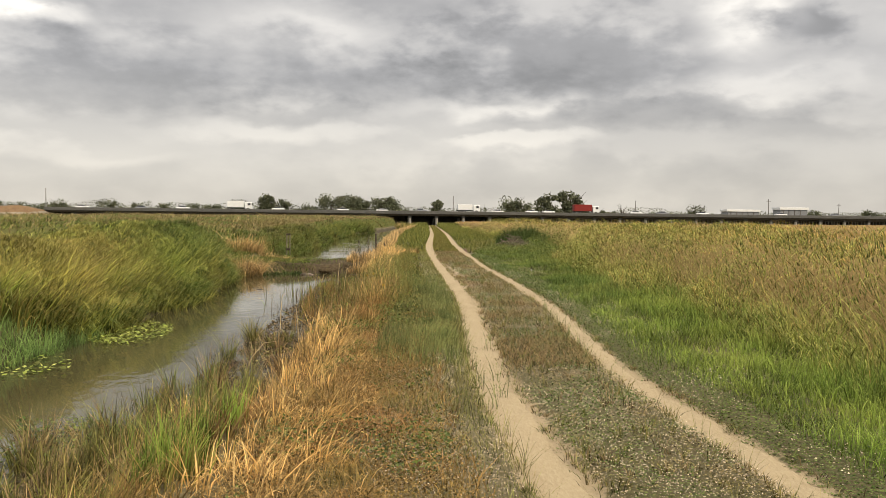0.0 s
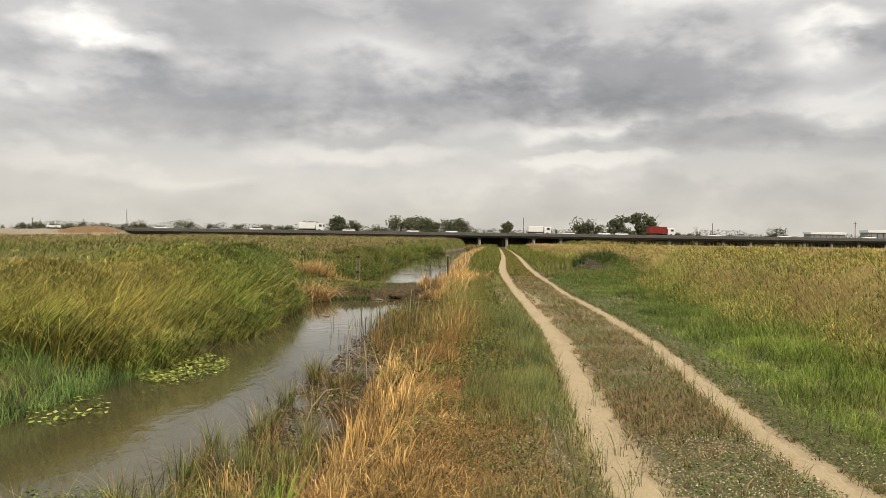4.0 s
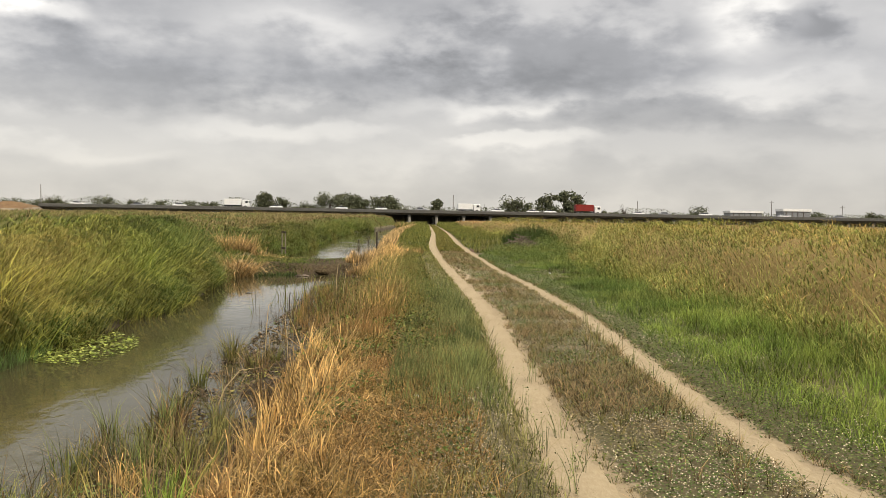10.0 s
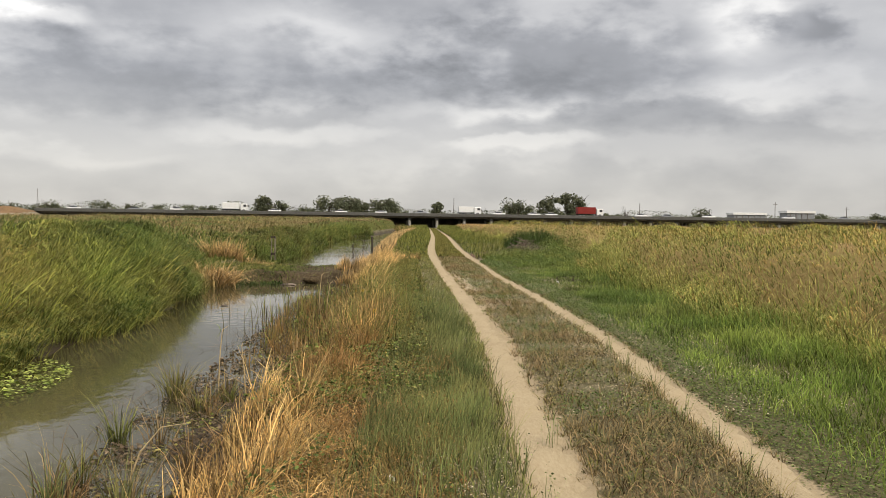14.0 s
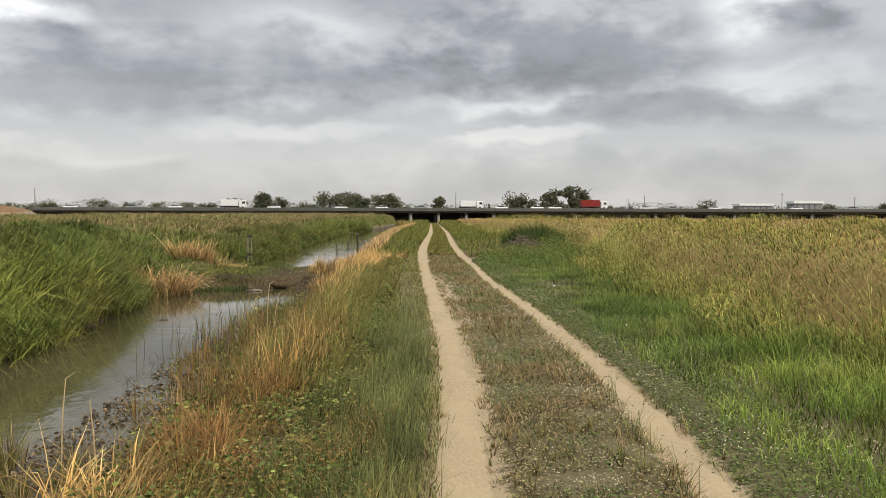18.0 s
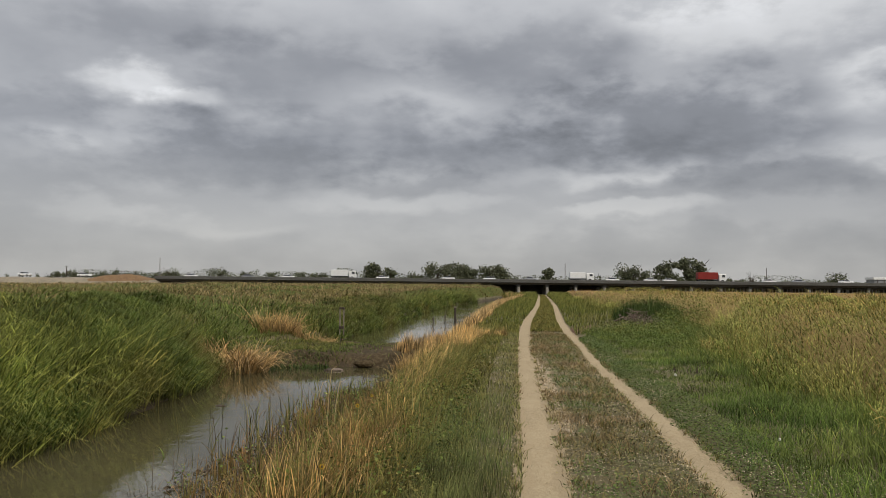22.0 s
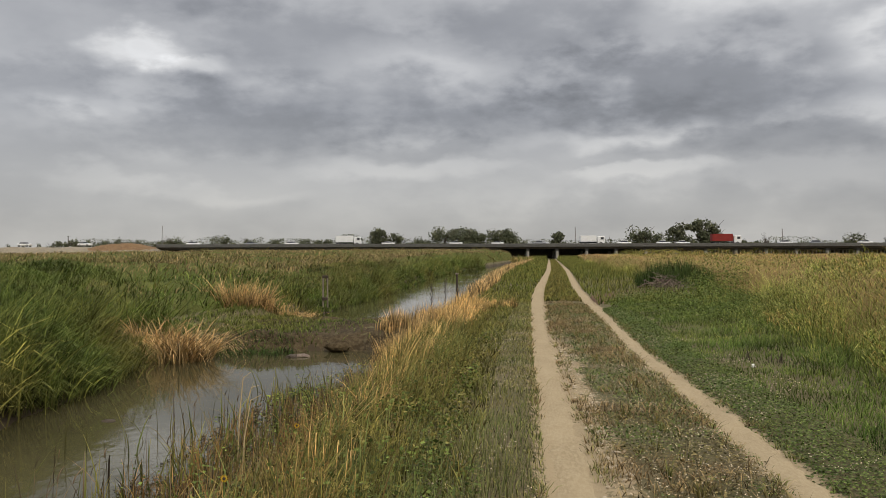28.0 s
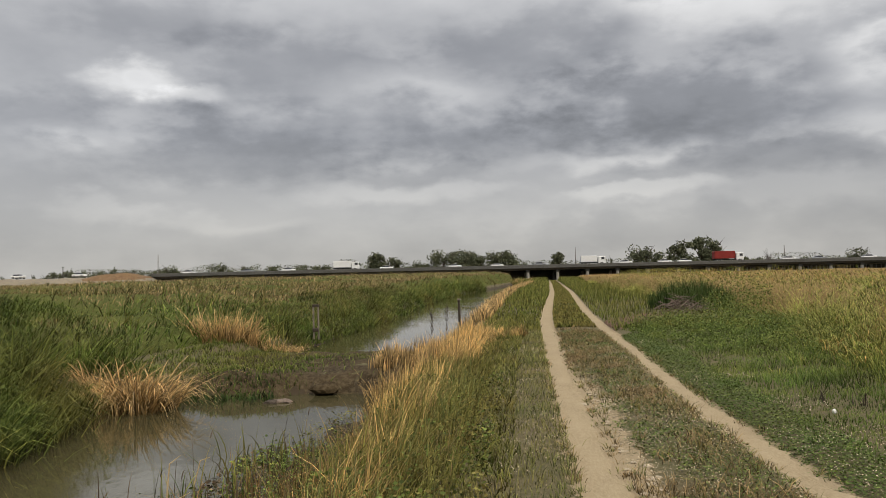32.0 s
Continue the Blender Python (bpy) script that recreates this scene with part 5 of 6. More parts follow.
    # small tufts ragging the edges of the ruts
    for line, half in ((rut_l, 0.26), (rut_r, 0.21)):
        for mat, label in ((M_strip, "small green tufts along the rut's edge"), (M_thatch, "small dry tufts along the rut's edge")):
            count, n = 260, 2600
            cy = along_y(count, 4, 42, 1.2)
            cx = line(cy) + np.where(rng.random(count) < 0.5, -1, 1) * half * rng.uniform(0.75, 1.25, count)
            x, y, k, a = tufts(cx, cy, n, 0.035)
            blades("rut_edge_tufts", x, y, ground_z(x, y), rng.uniform(0.03, 0.12, n) * rng.uniform(0.6, 1.3, count)[k], rng.uniform(0.004, 0.009, n) * (1 + y / 50), a, rng.uniform(0.2, 1.5, n), rng.uniform(0, 0.5, n), mat, 2, label=label, category="grass")
    # left of the ruts
    n = 46000
    y = along_y(n, 3, 42, 1.2)
    x = rut_l(y) - 0.22 - rng.random(n) * 1.05
    x, y = keep(bumps(x, y, 0.8, 83) > 0.35, x, y)
    n = len(x)
    leaflets("clover_verge", x, y, ground_z(x, y) + rng.uniform(0.0, 0.06, n), rng.uniform(0.009, 0.022, n), M_clover, "grey-green clover beside the rut", "clover")
    n = 18000
    y = along_y(n, 3, 16, 1.2)
    x = rut_l(y) - 0.3 - rng.random(n) * 1.25
    x, y = keep(bumps(x, y, 0.9, 84) + 0.35 * ease((8.5 - y) / 2) - 0.35 * ease((rut_l(y) - x - 1.0) / 0.5) > 0.5, x, y)
    n = len(x)
    knobs("dry_clover_heads", x, y, ground_z(x, y) + rng.uniform(0.03, 0.075, n), rng.uniform(0.0035, 0.0075, n), M_flower, "pale dry clover flower heads on the verge", "clover")
    n = 9000
    y = along_y(n, 16, 40, 1.0)
    x = np.where(rng.random(n) < 0.4, rut_l(y) - 0.3 - rng.random(n) * 0.9, rut_l(y) + 0.35 + rng.random(n) * (rut_r(y) - rut_l(y) - 0.6))
    x, y = keep(bumps(x, y, 0.7, 110) > 0.42, x, y)
    n = len(x)
    knobs("dry_clover_heads", x, y, ground_z(x, y) + rng.uniform(0.03, 0.08, n), rng.uniform(0.005, 0.010, n), M_flower, "pale dry clover heads further along the track", "clover")
    # greener clover beyond the narrow rut
    n = 112000
    y = along_y(n, 3, 44, 1.25)
    x = rut_r(y) + 0.10 + rng.random(n) ** 1.25 * (1.3 - 0.4 * ease((y - 20) / 4))
    x, y = keep(rng.random(n) < 0.04 + ((x - rut_r(y) - 0.10) / 0.15) ** 2 + 0.5 * (bumps(x, y, 0.22, 79) - 0.6), x, y)
    n = len(x)
    leaflets("green_clover", x, y, ground_z(x, y) + rng.uniform(0.0, 0.09, n) * ease((x - rut_r(y)) / 0.5), rng.uniform(0.010, 0.022, n) * (1 + y / 60), M_clover_green, "green clover mat along the narrow rut", "clover")
    n = 10000
    y = along_y(n, 4, 42, 1.0)
    x = rut_r(y) + 0.22 + rng.random(n) * 1.4
    x, y = keep(bumps(x, y, 1.1, 85) > np.where((y > 18) & (y < 30), 0.45, 0.66), x, y)
    n = len(x)
    knobs("white_clover_heads", x, y, ground_z(x, y) + rng.uniform(0.05, 0.10, n), rng.uniform(0.005, 0.0095, n), M_flower, "white clover flower heads beside the track", "clover")
    # thin wiry weeds reaching into the ruts
    count = 60
    cy = along_y(count, 5, 17, 1.2)
    cx = np.where(rng.random(count) < 0.6, rut_l(cy) - 0.15 - rng.random(count) * 0.2, rut_r(cy) - 0.2 - rng.random(count) * 0.25)
    n = 560
    x, y, k, a = tufts(cx, cy, n, 0.05)
    blades("wiry_weeds", x, y, ground_z(x, y), rng.uniform(0.08, 0.34, n), rng.uniform(0.003, 0.006, n), a, rng.uniform(0.1, 1.1, n), 0.0, M_strip, 3,
           label="thin wiry weeds leaning over the rut", category="weeds")

    # taller leafy weeds at the edges of the ruts
    places = [(float(rut_l(py)) + dx, py) for dx, py in ((-0.12, 8.7), (0.02, 9.2), (-0.2, 9.6), (0.06, 10.1), (-0.16, 10.6), (-0.22, 11.6), (0.1, 12.4), (-0.2, 13.6), (-0.24, 15.2))]
    places += [(float(rut_r(py)) + dx, py) for dx, py in ((-0.3, 11.4), (-0.26, 12.2), (-0.34, 12.9), (-0.28, 14.1), (-0.3, 15.6), (-0.26, 17.0))]
    for px, py in places:
        c = 11
        a, lean, h = rng.uniform(0, TAU, c), rng.uniform(0.05, 0.6, c), rng.uniform(0.16, 0.42, c)
        bx, by = px + rng.normal(0, 0.03, c), py + rng.normal(0, 0.03, c)
        blades("rut_weed", bx, by, ground_z(bx, by) - 0.01, h, 0.006, a, lean, 0.05, M_fine, 3, taper=0.5, label="thin branching green weed at the edge of the rut", category="weeds")
        k, v = rng.integers(0, c, 60), rng.uniform(0.3, 1.0, 60)
        run = (lean * h)[k] * v**1.7
        leaflets("rut_weed_leaves", bx[k] + np.cos(a[k]) * run + rng.normal(0, 0.008, 60), by[k] + np.sin(a[k]) * run, ground_z(bx[k], by[k]) + h[k] * v, rng.uniform(0.008, 0.02, 60), M_fine, "narrow leaves of the weed at the rut", "weeds", 0.9)


clover()

# ---- right-hand verge and field ----


def right_side():
    n = 84000
    y = along_y(n, 3, 50, 1.15)
    a, b = rut_r(y) + 0.5 + 0.6 * (bumps(y * 0, y, 2.2, 91) - 0.5) + 0.3 * ease((y - 20) / 4) * ease((33 - y) / 4), tall_r(y) + 1.1
    x = a + rng.random(n) ** 1.15 * np.maximum(b - a, 0.2)
    d = (x - a) / np.maximum(b - a, 0.2)
    low = ease((y - 22) / 6) * (1 - 0.25 * ease((y - 34) / 6))
    h = rng.uniform(0.12, 0.50, n) * (0.55 + 0.5 * d) * (1 - 0.4 * low) * (0.5 + 1.15 * bumps(x, y, 0.8, 96))
    thin = rng.random(n) < ease((x - rut_r(y) - 0.35) / 0.8) + 0.06
    x, y, h = keep(thin, x, y, h)
    shade = 0.15 + 0.7 * bumps(x, y, 0.55, 97)
    # further on the darker copy takes over, painting in the duller light
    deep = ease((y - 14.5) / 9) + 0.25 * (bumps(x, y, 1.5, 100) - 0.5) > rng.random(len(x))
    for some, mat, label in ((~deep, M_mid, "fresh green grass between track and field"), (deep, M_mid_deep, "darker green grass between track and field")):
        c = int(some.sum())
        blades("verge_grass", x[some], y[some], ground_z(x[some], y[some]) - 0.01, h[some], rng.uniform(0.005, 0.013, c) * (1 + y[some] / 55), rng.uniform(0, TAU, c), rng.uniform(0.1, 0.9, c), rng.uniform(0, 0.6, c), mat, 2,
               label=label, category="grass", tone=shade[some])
    # knee-high tufts rising to the field
    m = 420
    cy = along_y(m, 4, 50, 1.1)
    f = rng.random(m) ** 0.55
    cx = rut_r(cy) + 1.35 + f * np.maximum(tall_r(cy) + 0.8 - rut_r(cy) - 1.35, 0.3)
    n = 12000
    x, y, k, a = tufts(cx, cy, n, 0.22)
    reach = (0.28 + 0.7 * f**2.0) * rng.uniform(0.6, 1.25, m) * (1 - 0.3 * ease((cy - 20) / 8) * (1 - f))
    shade = rng.random(m)
    pale = rng.random(m) < 0.15 + 0.6 * f * f
    # tufts further on also take the copy darkened for duller light
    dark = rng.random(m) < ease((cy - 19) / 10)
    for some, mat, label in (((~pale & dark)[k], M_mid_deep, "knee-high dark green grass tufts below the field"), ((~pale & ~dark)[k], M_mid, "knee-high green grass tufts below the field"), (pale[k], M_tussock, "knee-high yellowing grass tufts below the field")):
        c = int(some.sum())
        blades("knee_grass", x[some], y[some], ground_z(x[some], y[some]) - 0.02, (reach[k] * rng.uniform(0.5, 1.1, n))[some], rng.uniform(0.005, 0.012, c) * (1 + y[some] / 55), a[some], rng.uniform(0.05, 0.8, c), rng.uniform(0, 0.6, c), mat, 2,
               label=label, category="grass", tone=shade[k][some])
    # tall edge of the field
    m = 900
    cy = np.concatenate([along_y(int(m * 0.75), 3, 48, 1.1), along_y(m - int(m * 0.75), 48, 150, 1.5)])
    cx = tall_r(cy) + rng.random(m) ** 1.1 * 4.8 + 0.1 + 1.6 * (bumps(cy * 0, cy, 2.0, 92) - 0.5)
    n = 24000
    x, y, k, a = tufts(cx, cy, n, 0.26)
    tall = rng.uniform(0.45, 1.12, m)[k]
    h = np.maximum(right_height(x, y), 0.5) * tall * rng.uniform(0.5, 1.05, n)
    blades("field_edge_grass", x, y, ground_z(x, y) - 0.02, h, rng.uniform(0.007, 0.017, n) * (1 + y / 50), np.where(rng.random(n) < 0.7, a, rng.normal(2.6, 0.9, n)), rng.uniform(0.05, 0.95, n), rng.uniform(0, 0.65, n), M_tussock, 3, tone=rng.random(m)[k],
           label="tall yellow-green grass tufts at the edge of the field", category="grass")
    # short broad leaves that clothe the tall grass
    n = 44000
    y = np.concatenate([along_y(32000, 5, 40, 1.0), along_y(12000, 40, 110, 1.4)])
    d = rng.random(n) ** 1.3 * 7.0
    x = tall_r(y) - 0.1 + d + 1.6 * (bumps(y * 0, y, 2.0, 92) - 0.5)
    crest = np.maximum(right_height(x, y), 0.45) * (0.55 + 0.42 * ease(d / 1.0)) * (0.75 + 0.5 * bumps(x, y, 0.8, 104))
    z = ground_z(x, y) + 0.08 + crest * (1 - 0.8 * rng.random(n) ** 1.6 * (1 - ease((d - 0.5) / 2.5)))
    ripe = rng.random(n) < 0.06 + 0.65 * ease((d - 1.6) / 6.0) + 0.5 * (bumps(x, y, 2.4, 105) - 0.5)
    clump = 0.1 + 0.8 * bumps(x, y, 0.6, 106)
    for some, mat, label in ((~ripe, M_tussock, "yellow-green leaves of the tall field grass"), (ripe, M_gold, "golden ripening leaves of the tall field grass")):
        c = int(some.sum())
        blades("field_leaves", x[some], y[some], z[some], rng.uniform(0.10, 0.30, c), rng.uniform(0.008, 0.019, c) * (1 + y[some] / 70), rng.normal(2.9, 1.1, c), rng.uniform(0.2, 1.4, c), rng.uniform(0.2, 1.2, c), mat, 2,
               label=label, category="grass", tone=clump[some])
    # bleached broken stems among them
    n = 900
    y = along_y(n, 4, 48, 1.1)
    x = tall_r(y) + rng.random(n) * 3.5
    blades("bleached_stems", x, y, ground_z(x, y), rng.uniform(0.4, 1.35, n), rng.uniform(0.005, 0.010, n), rng.uniform(0, TAU, n), rng.uniform(0.1, 1.2, n), rng.uniform(0, 0.4, n), M_straw, 2, 1.0,
           label="bleached broken stems leaning in the tall grass", category="dry grass")
    # tops over the field in tangled tufts, greener near the edge and browner further in
    m = 9000
    cy = along_y(m, 2, 215, 1.9)
    cd = 1.2 + rng.random(m) ** 2.2 * (20 + 1.5 * cy)
    cx = tall_r(cy) + cd
    n = 60000
    spread = 0.22 * (1 + np.hypot(cx - 2, cy - 8) / 60)
    k = rng.integers(0, m, n)
    a = rng.uniform(0, TAU, n)
    r = np.abs(rng.normal(0, 1, n)) * spread[k]
    x, y, d = cx[k] + r * np.cos(a), cy[k] + r * np.sin(a), cd[k]
    far = np.hypot(x - 2, y - 8)
    h = rng.uniform(0.16, 0.46, n) * rng.uniform(0.5, 1.3, m)[k]
    shade = rng.random(m)[k]
    brown = rng.random(m)[k] < 0.05 + 0.9 * ease((d - 6) / 15) + 0.8 * ease((cy[k] - 50) / 60)
    gold = ~brown & (rng.random(m)[k] < 0.55 * ease((d - 1.5) / 5))
    for some, mat, label in ((gold, M_gold, "golden tops of the field grass"), (~brown & ~gold, M_field, "yellow-green tops of the field grass"), (brown, M_head, "tan and brown tops of the ripening field grass")):
        c = int(some.sum())
        blades("field_tops", x[some], y[some], right_canopy(x[some], y[some]) - 0.12, h[some], rng.uniform(0.006, 0.014, c) * (1 + far[some] / 26), np.where(rng.random(c) < 0.6, a[some], rng.normal(2.6, 1.0, c)), rng.uniform(0.2, 1.2, c), rng.uniform(0.1, 0.8, c), mat, 2, tone=shade[some],
               label=label, category="grass")
    n = 30000
    y = along_y(n, 2, 215, 1.8)
    d = 2.0 + rng.random(n) ** 1.7 * (20 + 1.5 * y)
    x = tall_r(y) + d
    far = np.hypot(x - 2, y - 8)
    x, y, d, far = keep(rng.random(n) < 0.1 + 0.9 * ease((d - 2) / 8), x, y, d, far)
    n = len(x)
    blades("seed_heads", x, y, right_canopy(x, y) + rng.uniform(-0.05, 0.18, n), rng.uniform(0.10, 0.26, n) * (1 - 0.5 * ease(far / 90)), rng.uniform(0.012, 0.024, n) * (1 + far / 40), rng.normal(np.pi * 0.85, 1.5, n), rng.uniform(0.3, 1.6, n), rng.uniform(0.1, 0.9, n),
           M_head, 2, taper=0.45, label="brown nodding seed heads over the field", category="grass")
    # burnt stumps of weeds
    for cx, cy, s in ((7.05, 24.8, 1.1), (5.95, 31.2, 0.8), (6.3, 30.8, 0.9)):
        n = 15
        blades("burnt_stalks", cx + rng.normal(0, 0.08 * s, n), cy + rng.normal(0, 0.08 * s, n), 0.0, rng.uniform(0.1, 0.36, n) * s, 0.018, rng.uniform(0, TAU, n), rng.uniform(0, 0.8, n), 0.2, M_dark, 3,
               label="blackened dead weed stalks in the grass", category="dead weeds")
    # leafy vines and rushes round the brush pile
    n = 18000
    a, r = rng.uniform(0, TAU, n), np.sqrt(rng.random(n))
    x, y = 8.4 + 2.9 * r * np.cos(a), 43.5 + 7.0 * r * np.sin(a)
    leaflets("vine_patch", x, y, ground_z(x, y) + rng.uniform(0.03, 0.68, n) * (1.1 - 0.8 * r * r) * (0.3 + 1.2 * bumps(x, y, 0.8, 95)), rng.uniform(0.025, 0.055, n), M_vine, "bright green leafy vines by the brush pile", "vines", 0.6)
    n = 3600
    a, r = rng.uniform(0, TAU, n), np.sqrt(rng.random(n))
    x, y = 11.2 + 2.1 * r * np.cos(a), 60.0 + 2.2 * r * np.sin(a)
    blades("rush_clump", x, y, ground_z(x, y), rng.uniform(0.8, 1.95, n) * (1.05 - 0.55 * r * r), 0.03, rng.uniform(0, TAU, n), rng.uniform(0, 0.45, n), 0.1, M_tule, 3, label="dark green clump of rushes behind the brush pile", category="rushes")
    n = 6500
    a, r = rng.uniform(0, TAU, n), np.sqrt(rng.random(n))
    x, y = 12.2 + 1.9 * r * np.cos(a), 55.5 + 2.6 * r * np.sin(a)
    leaflets("flowering_bush", x, y, ground_z(x, y) + rng.uniform(0.1, 1.6, n) * (1.1 - r * r) * (0.5 + 0.8 * bumps(x, y, 0.7, 93)), rng.uniform(0.035, 0.075, n), M_vine, "yellow-green leafy bush with pale flowers", "bush", 0.8)
    n = 60
    a, r = rng.uniform(0, TAU, n), np.sqrt(rng.random(n))
    x, y = 12.0 + 1.7 * r * np.cos(a), 54.2 + 1.2 * r * np.sin(a)
    leaflets("pale_blossoms", x, y, ground_z(x, y) + rng.uniform(0.6, 1.5, n) * (1.05 - 0.6 * r * r), rng.uniform(0.03, 0.055, n), M_primrose, "pale yellow blossoms on the leafy bush", "flowers", 0.9)
    # tall pale stems standing out of the field's edge
    n = 650
    y = rng.uniform(31, 48, n)
    x = tall_r(y) + 0.2 + rng.random(n) ** 1.3 * 4.0
    blades("pale_stems", x, y, ground_z(x, y), rng.uniform(1.0, 1.75, n), rng.uniform(0.012, 0.024, n), rng.normal(0.2, 1.2, n), rng.uniform(0.05, 0.5, n), rng.uniform(0, 0.3, n), M_tussock, 3, label="tall pale stems standing above the field's edge", category="grass")
    # bare reddish earth between the heap and the rut
    n = 2600
    t = rng.random(n)
    x, y = 4.9 + 3.4 * t + rng.normal(0, 0.25, n), 47.2 + 6.2 * t + rng.normal(0, 0.7, n)
    x, y = keep(x > rut_r(y) + 0.2, x, y)
    n = len(x)
    knobs("red_earth", x, y, ground_z(x, y) + rng.uniform(0.0, 0.10, n), rng.uniform(0.02, 0.06, n), M_redsoil, "crumbled bare reddish earth beside the track", "earth")


right_side()


def start_of_the_track():
    """The same growth carries on behind the walk's start."""
    n = 15000
    y = 3.6 - 18 * rng.random(n) ** 1.4
    x = rut_l(y) - 2.6 + rng.random(n) * (tall_r(y) + 1.0 - rut_l(y) + 2.6)
    e = np.minimum(np.abs(x - rut_l(y)), np.abs(x - rut_r(y)))
    x, y = keep(e > 0.24, x, y)
    n = len(x)
    green = (x > rut_r(y) + 0.7 + 0.5 * rng.random(n))
    gx, gy = x[green], y[green]
    c = len(gx)
    blades("verge_grass", gx, gy, ground_z(gx, gy), rng.uniform(0.12, 0.5, c), rng.uniform(0.012, 0.03, c), rng.uniform(0, TAU, c), rng.uniform(0.1, 0.9, c), rng.uniform(0, 0.5, c), M_mid, 2, label="fresh green grass beside the start of the track", category="grass")
    x, y = keep(~green, x, y)
    n = len(x)
    leaflets("clover_mat", x[::2], y[::2], ground_z(x[::2], y[::2]) + rng.uniform(0.0, 0.05, len(x[::2])), rng.uniform(0.02, 0.045, len(x[::2])), M_clover, "grey-green clover at the start of the track", "clover")
    blades("roadside_grass", x, y, ground_z(x, y), rng.uniform(0.03, 0.16, n), rng.uniform(0.008, 0.02, n), rng.uniform(0, TAU, n), rng.uniform(0.1, 0.9, n), 0.2, M_strip, 2, label="short grass at the start of the track", category="grass")
    n = 7000
    y = rng.uniform(-6, 6.2, n)
    x = bank_l(y) - 0.2 - rng.random(n) * 4
    blades("reed_bank", x, y, ground_z(x, y), rng.uniform(0.5, 1.5, n), rng.uniform(0.014, 0.03, n), rng.normal(-0.2, 1.0, n), rng.uniform(0.2, 0.9, n), rng.uniform(0.1, 0.6, n), M_reed, 3, label="reeds along the ditch behind the start", category="reeds")
    n = 5000
    y = rng.uniform(-5, 4.5, n)
    x = bank_r(y) + 0.2 + rng.random(n) * 1.6
    blades("golden_grass", x, y, np.maximum(ground_z(x, y), WATER), rng.uniform(0.1, 0.45, n), rng.uniform(0.008, 0.018, n), rng.uniform(0, TAU, n), rng.uniform(0.2, 1.0, n), 0.3, M_straw, 3, label="dry grass on the bank behind the start", category="dry grass")


start_of_the_track()

# ---- things by the ditch ----


def fence_post_pair():
    ob = thing("fence_post", "weathered grey double-board fence post standing on the ditch edge", "fence post", (-5.15, 48.35, -0.3))
    part("board", boxed(-0.085, 0, 0.62, 0.05, 0.10, 1.24, 0.008), M_wood, ob)
    part("board", boxed(0.09, 0.02, 0.60, 0.045, 0.10, 1.20, 0.008), M_wood, ob)
    part("cap", boxed(0.0, 0.0, 1.22, 0.24, 0.13, 0.10, 0.012), M_dark, ob, "dark weathered top block")
    part("cleat", boxed(0.0, -0.02, 0.34, 0.22, 0.14, 0.12, 0.01), M_dark, ob)
    return ob


fence_post_pair()


def old_post():
    ob = thing("wooden_post", "leaning dark wooden post in the far bank grass", "post", (0.05, 50.1, -0.45))
    bm = bmesh.new()
    limb(bm, (0, 0, 0), (-0.03, 0, 1.42), 0.055, 0.05, 8)
    part("shaft", bm, M_dark, ob)
    part("top", boxed(-0.03, 0, 1.44, 0.15, 0.13, 0.06, 0.015), M_wood, ob)
    return ob


old_post()
for k, (px, py, ph) in enumerate(((-0.45, 49.9, 1.15), (-1.0, 49.6, 0.8), (0.55, 50.4, 0.7))):
    n = 40
    t = rng.random(n)
    blades("dark_weed_stalk", px + rng.normal(0, 0.03, n), py + rng.normal(0, 0.03, n), -0.35 + t * ph, rng.uniform(0.12, 0.3, n), 0.025, rng.uniform(0, TAU, n), rng.uniform(0.2, 0.8, n), 0.0, M_dark, 2,
           label="dark dried weed stalk on the bank", category="dead weeds")

bm = bmesh.new()
limb(bm, (-4.55, 43.6, float(ground_z(-4.55, 43.6)) + 0.02), (-3.55, 43.4, float(ground_z(-3.55, 43.4)) + 0.02), 0.024, 0.02, 7)
tagged(part("pale_plank", bm, M_wood, None), "pale bleached stick lying on the dam", "stick")


def rock(name, at, size, material, label, category, seed, parent=None):
    bm = bmesh.new()
    bmesh.ops.create_icosphere(bm, subdivisions=2, radius=0.5)
    for v in bm.verts:
        k = 1 + 0.35 * (noise.noise(v.co * 2.3 + Vector((seed, 0, 0))))
        v.co = Vector((v.co.x * size[0], v.co.y * size[1], v.co.z * size[2])) * k
    ob = part(name, bm, material, parent)
    ob.location = at
    return tagged(ob, label, category)


rock("pale_debris", (-2.98, 35.4, WATER + 0.02), (0.42, 0.3, 0.10), M_stick, "pale flat chunk of debris at the waterline", "debris", 3)
rock("pale_debris", (-3.18, 35.3, WATER + 0.01), (0.30, 0.25, 0.12), M_dark, "dark wet chunk of debris at the waterline", "debris", 5)
rock("floating_debris", (-4.1, 28.2, WATER + 0.0), (0.22, 0.12, 0.05), M_dark, "dark scrap floating on the ditch", "debris", 8)
rock("dark_stump", (-2.3, 36.3, -0.42), (0.62, 0.4, 0.3), M_mud, "dark muddy stump in the face of the dam", "stump", 11)

stones = thing("stone_patch", "pale broken crust and flat stones beside the wheel rut", "stones", (2.86, 31.6, 0.0))
for k in range(90):
    s = rng.uniform(0.035, 0.12)
    py = 31.6 + rng.normal(0, 0.45) if k < 34 else rng.uniform(22.5, 32.5)
    px = 2.86 + rng.normal(0, 0.12) if k < 34 else float(rut_l(py)) + rng.normal(0.40, 0.09)
    rock("stone", (px - 2.86, py - 31.6, float(ground_z(px, py)) + 0.004), (s, s * rng.uniform(0.6, 1.3), 0.028), M_crust, "", "", 20 + k, stones)


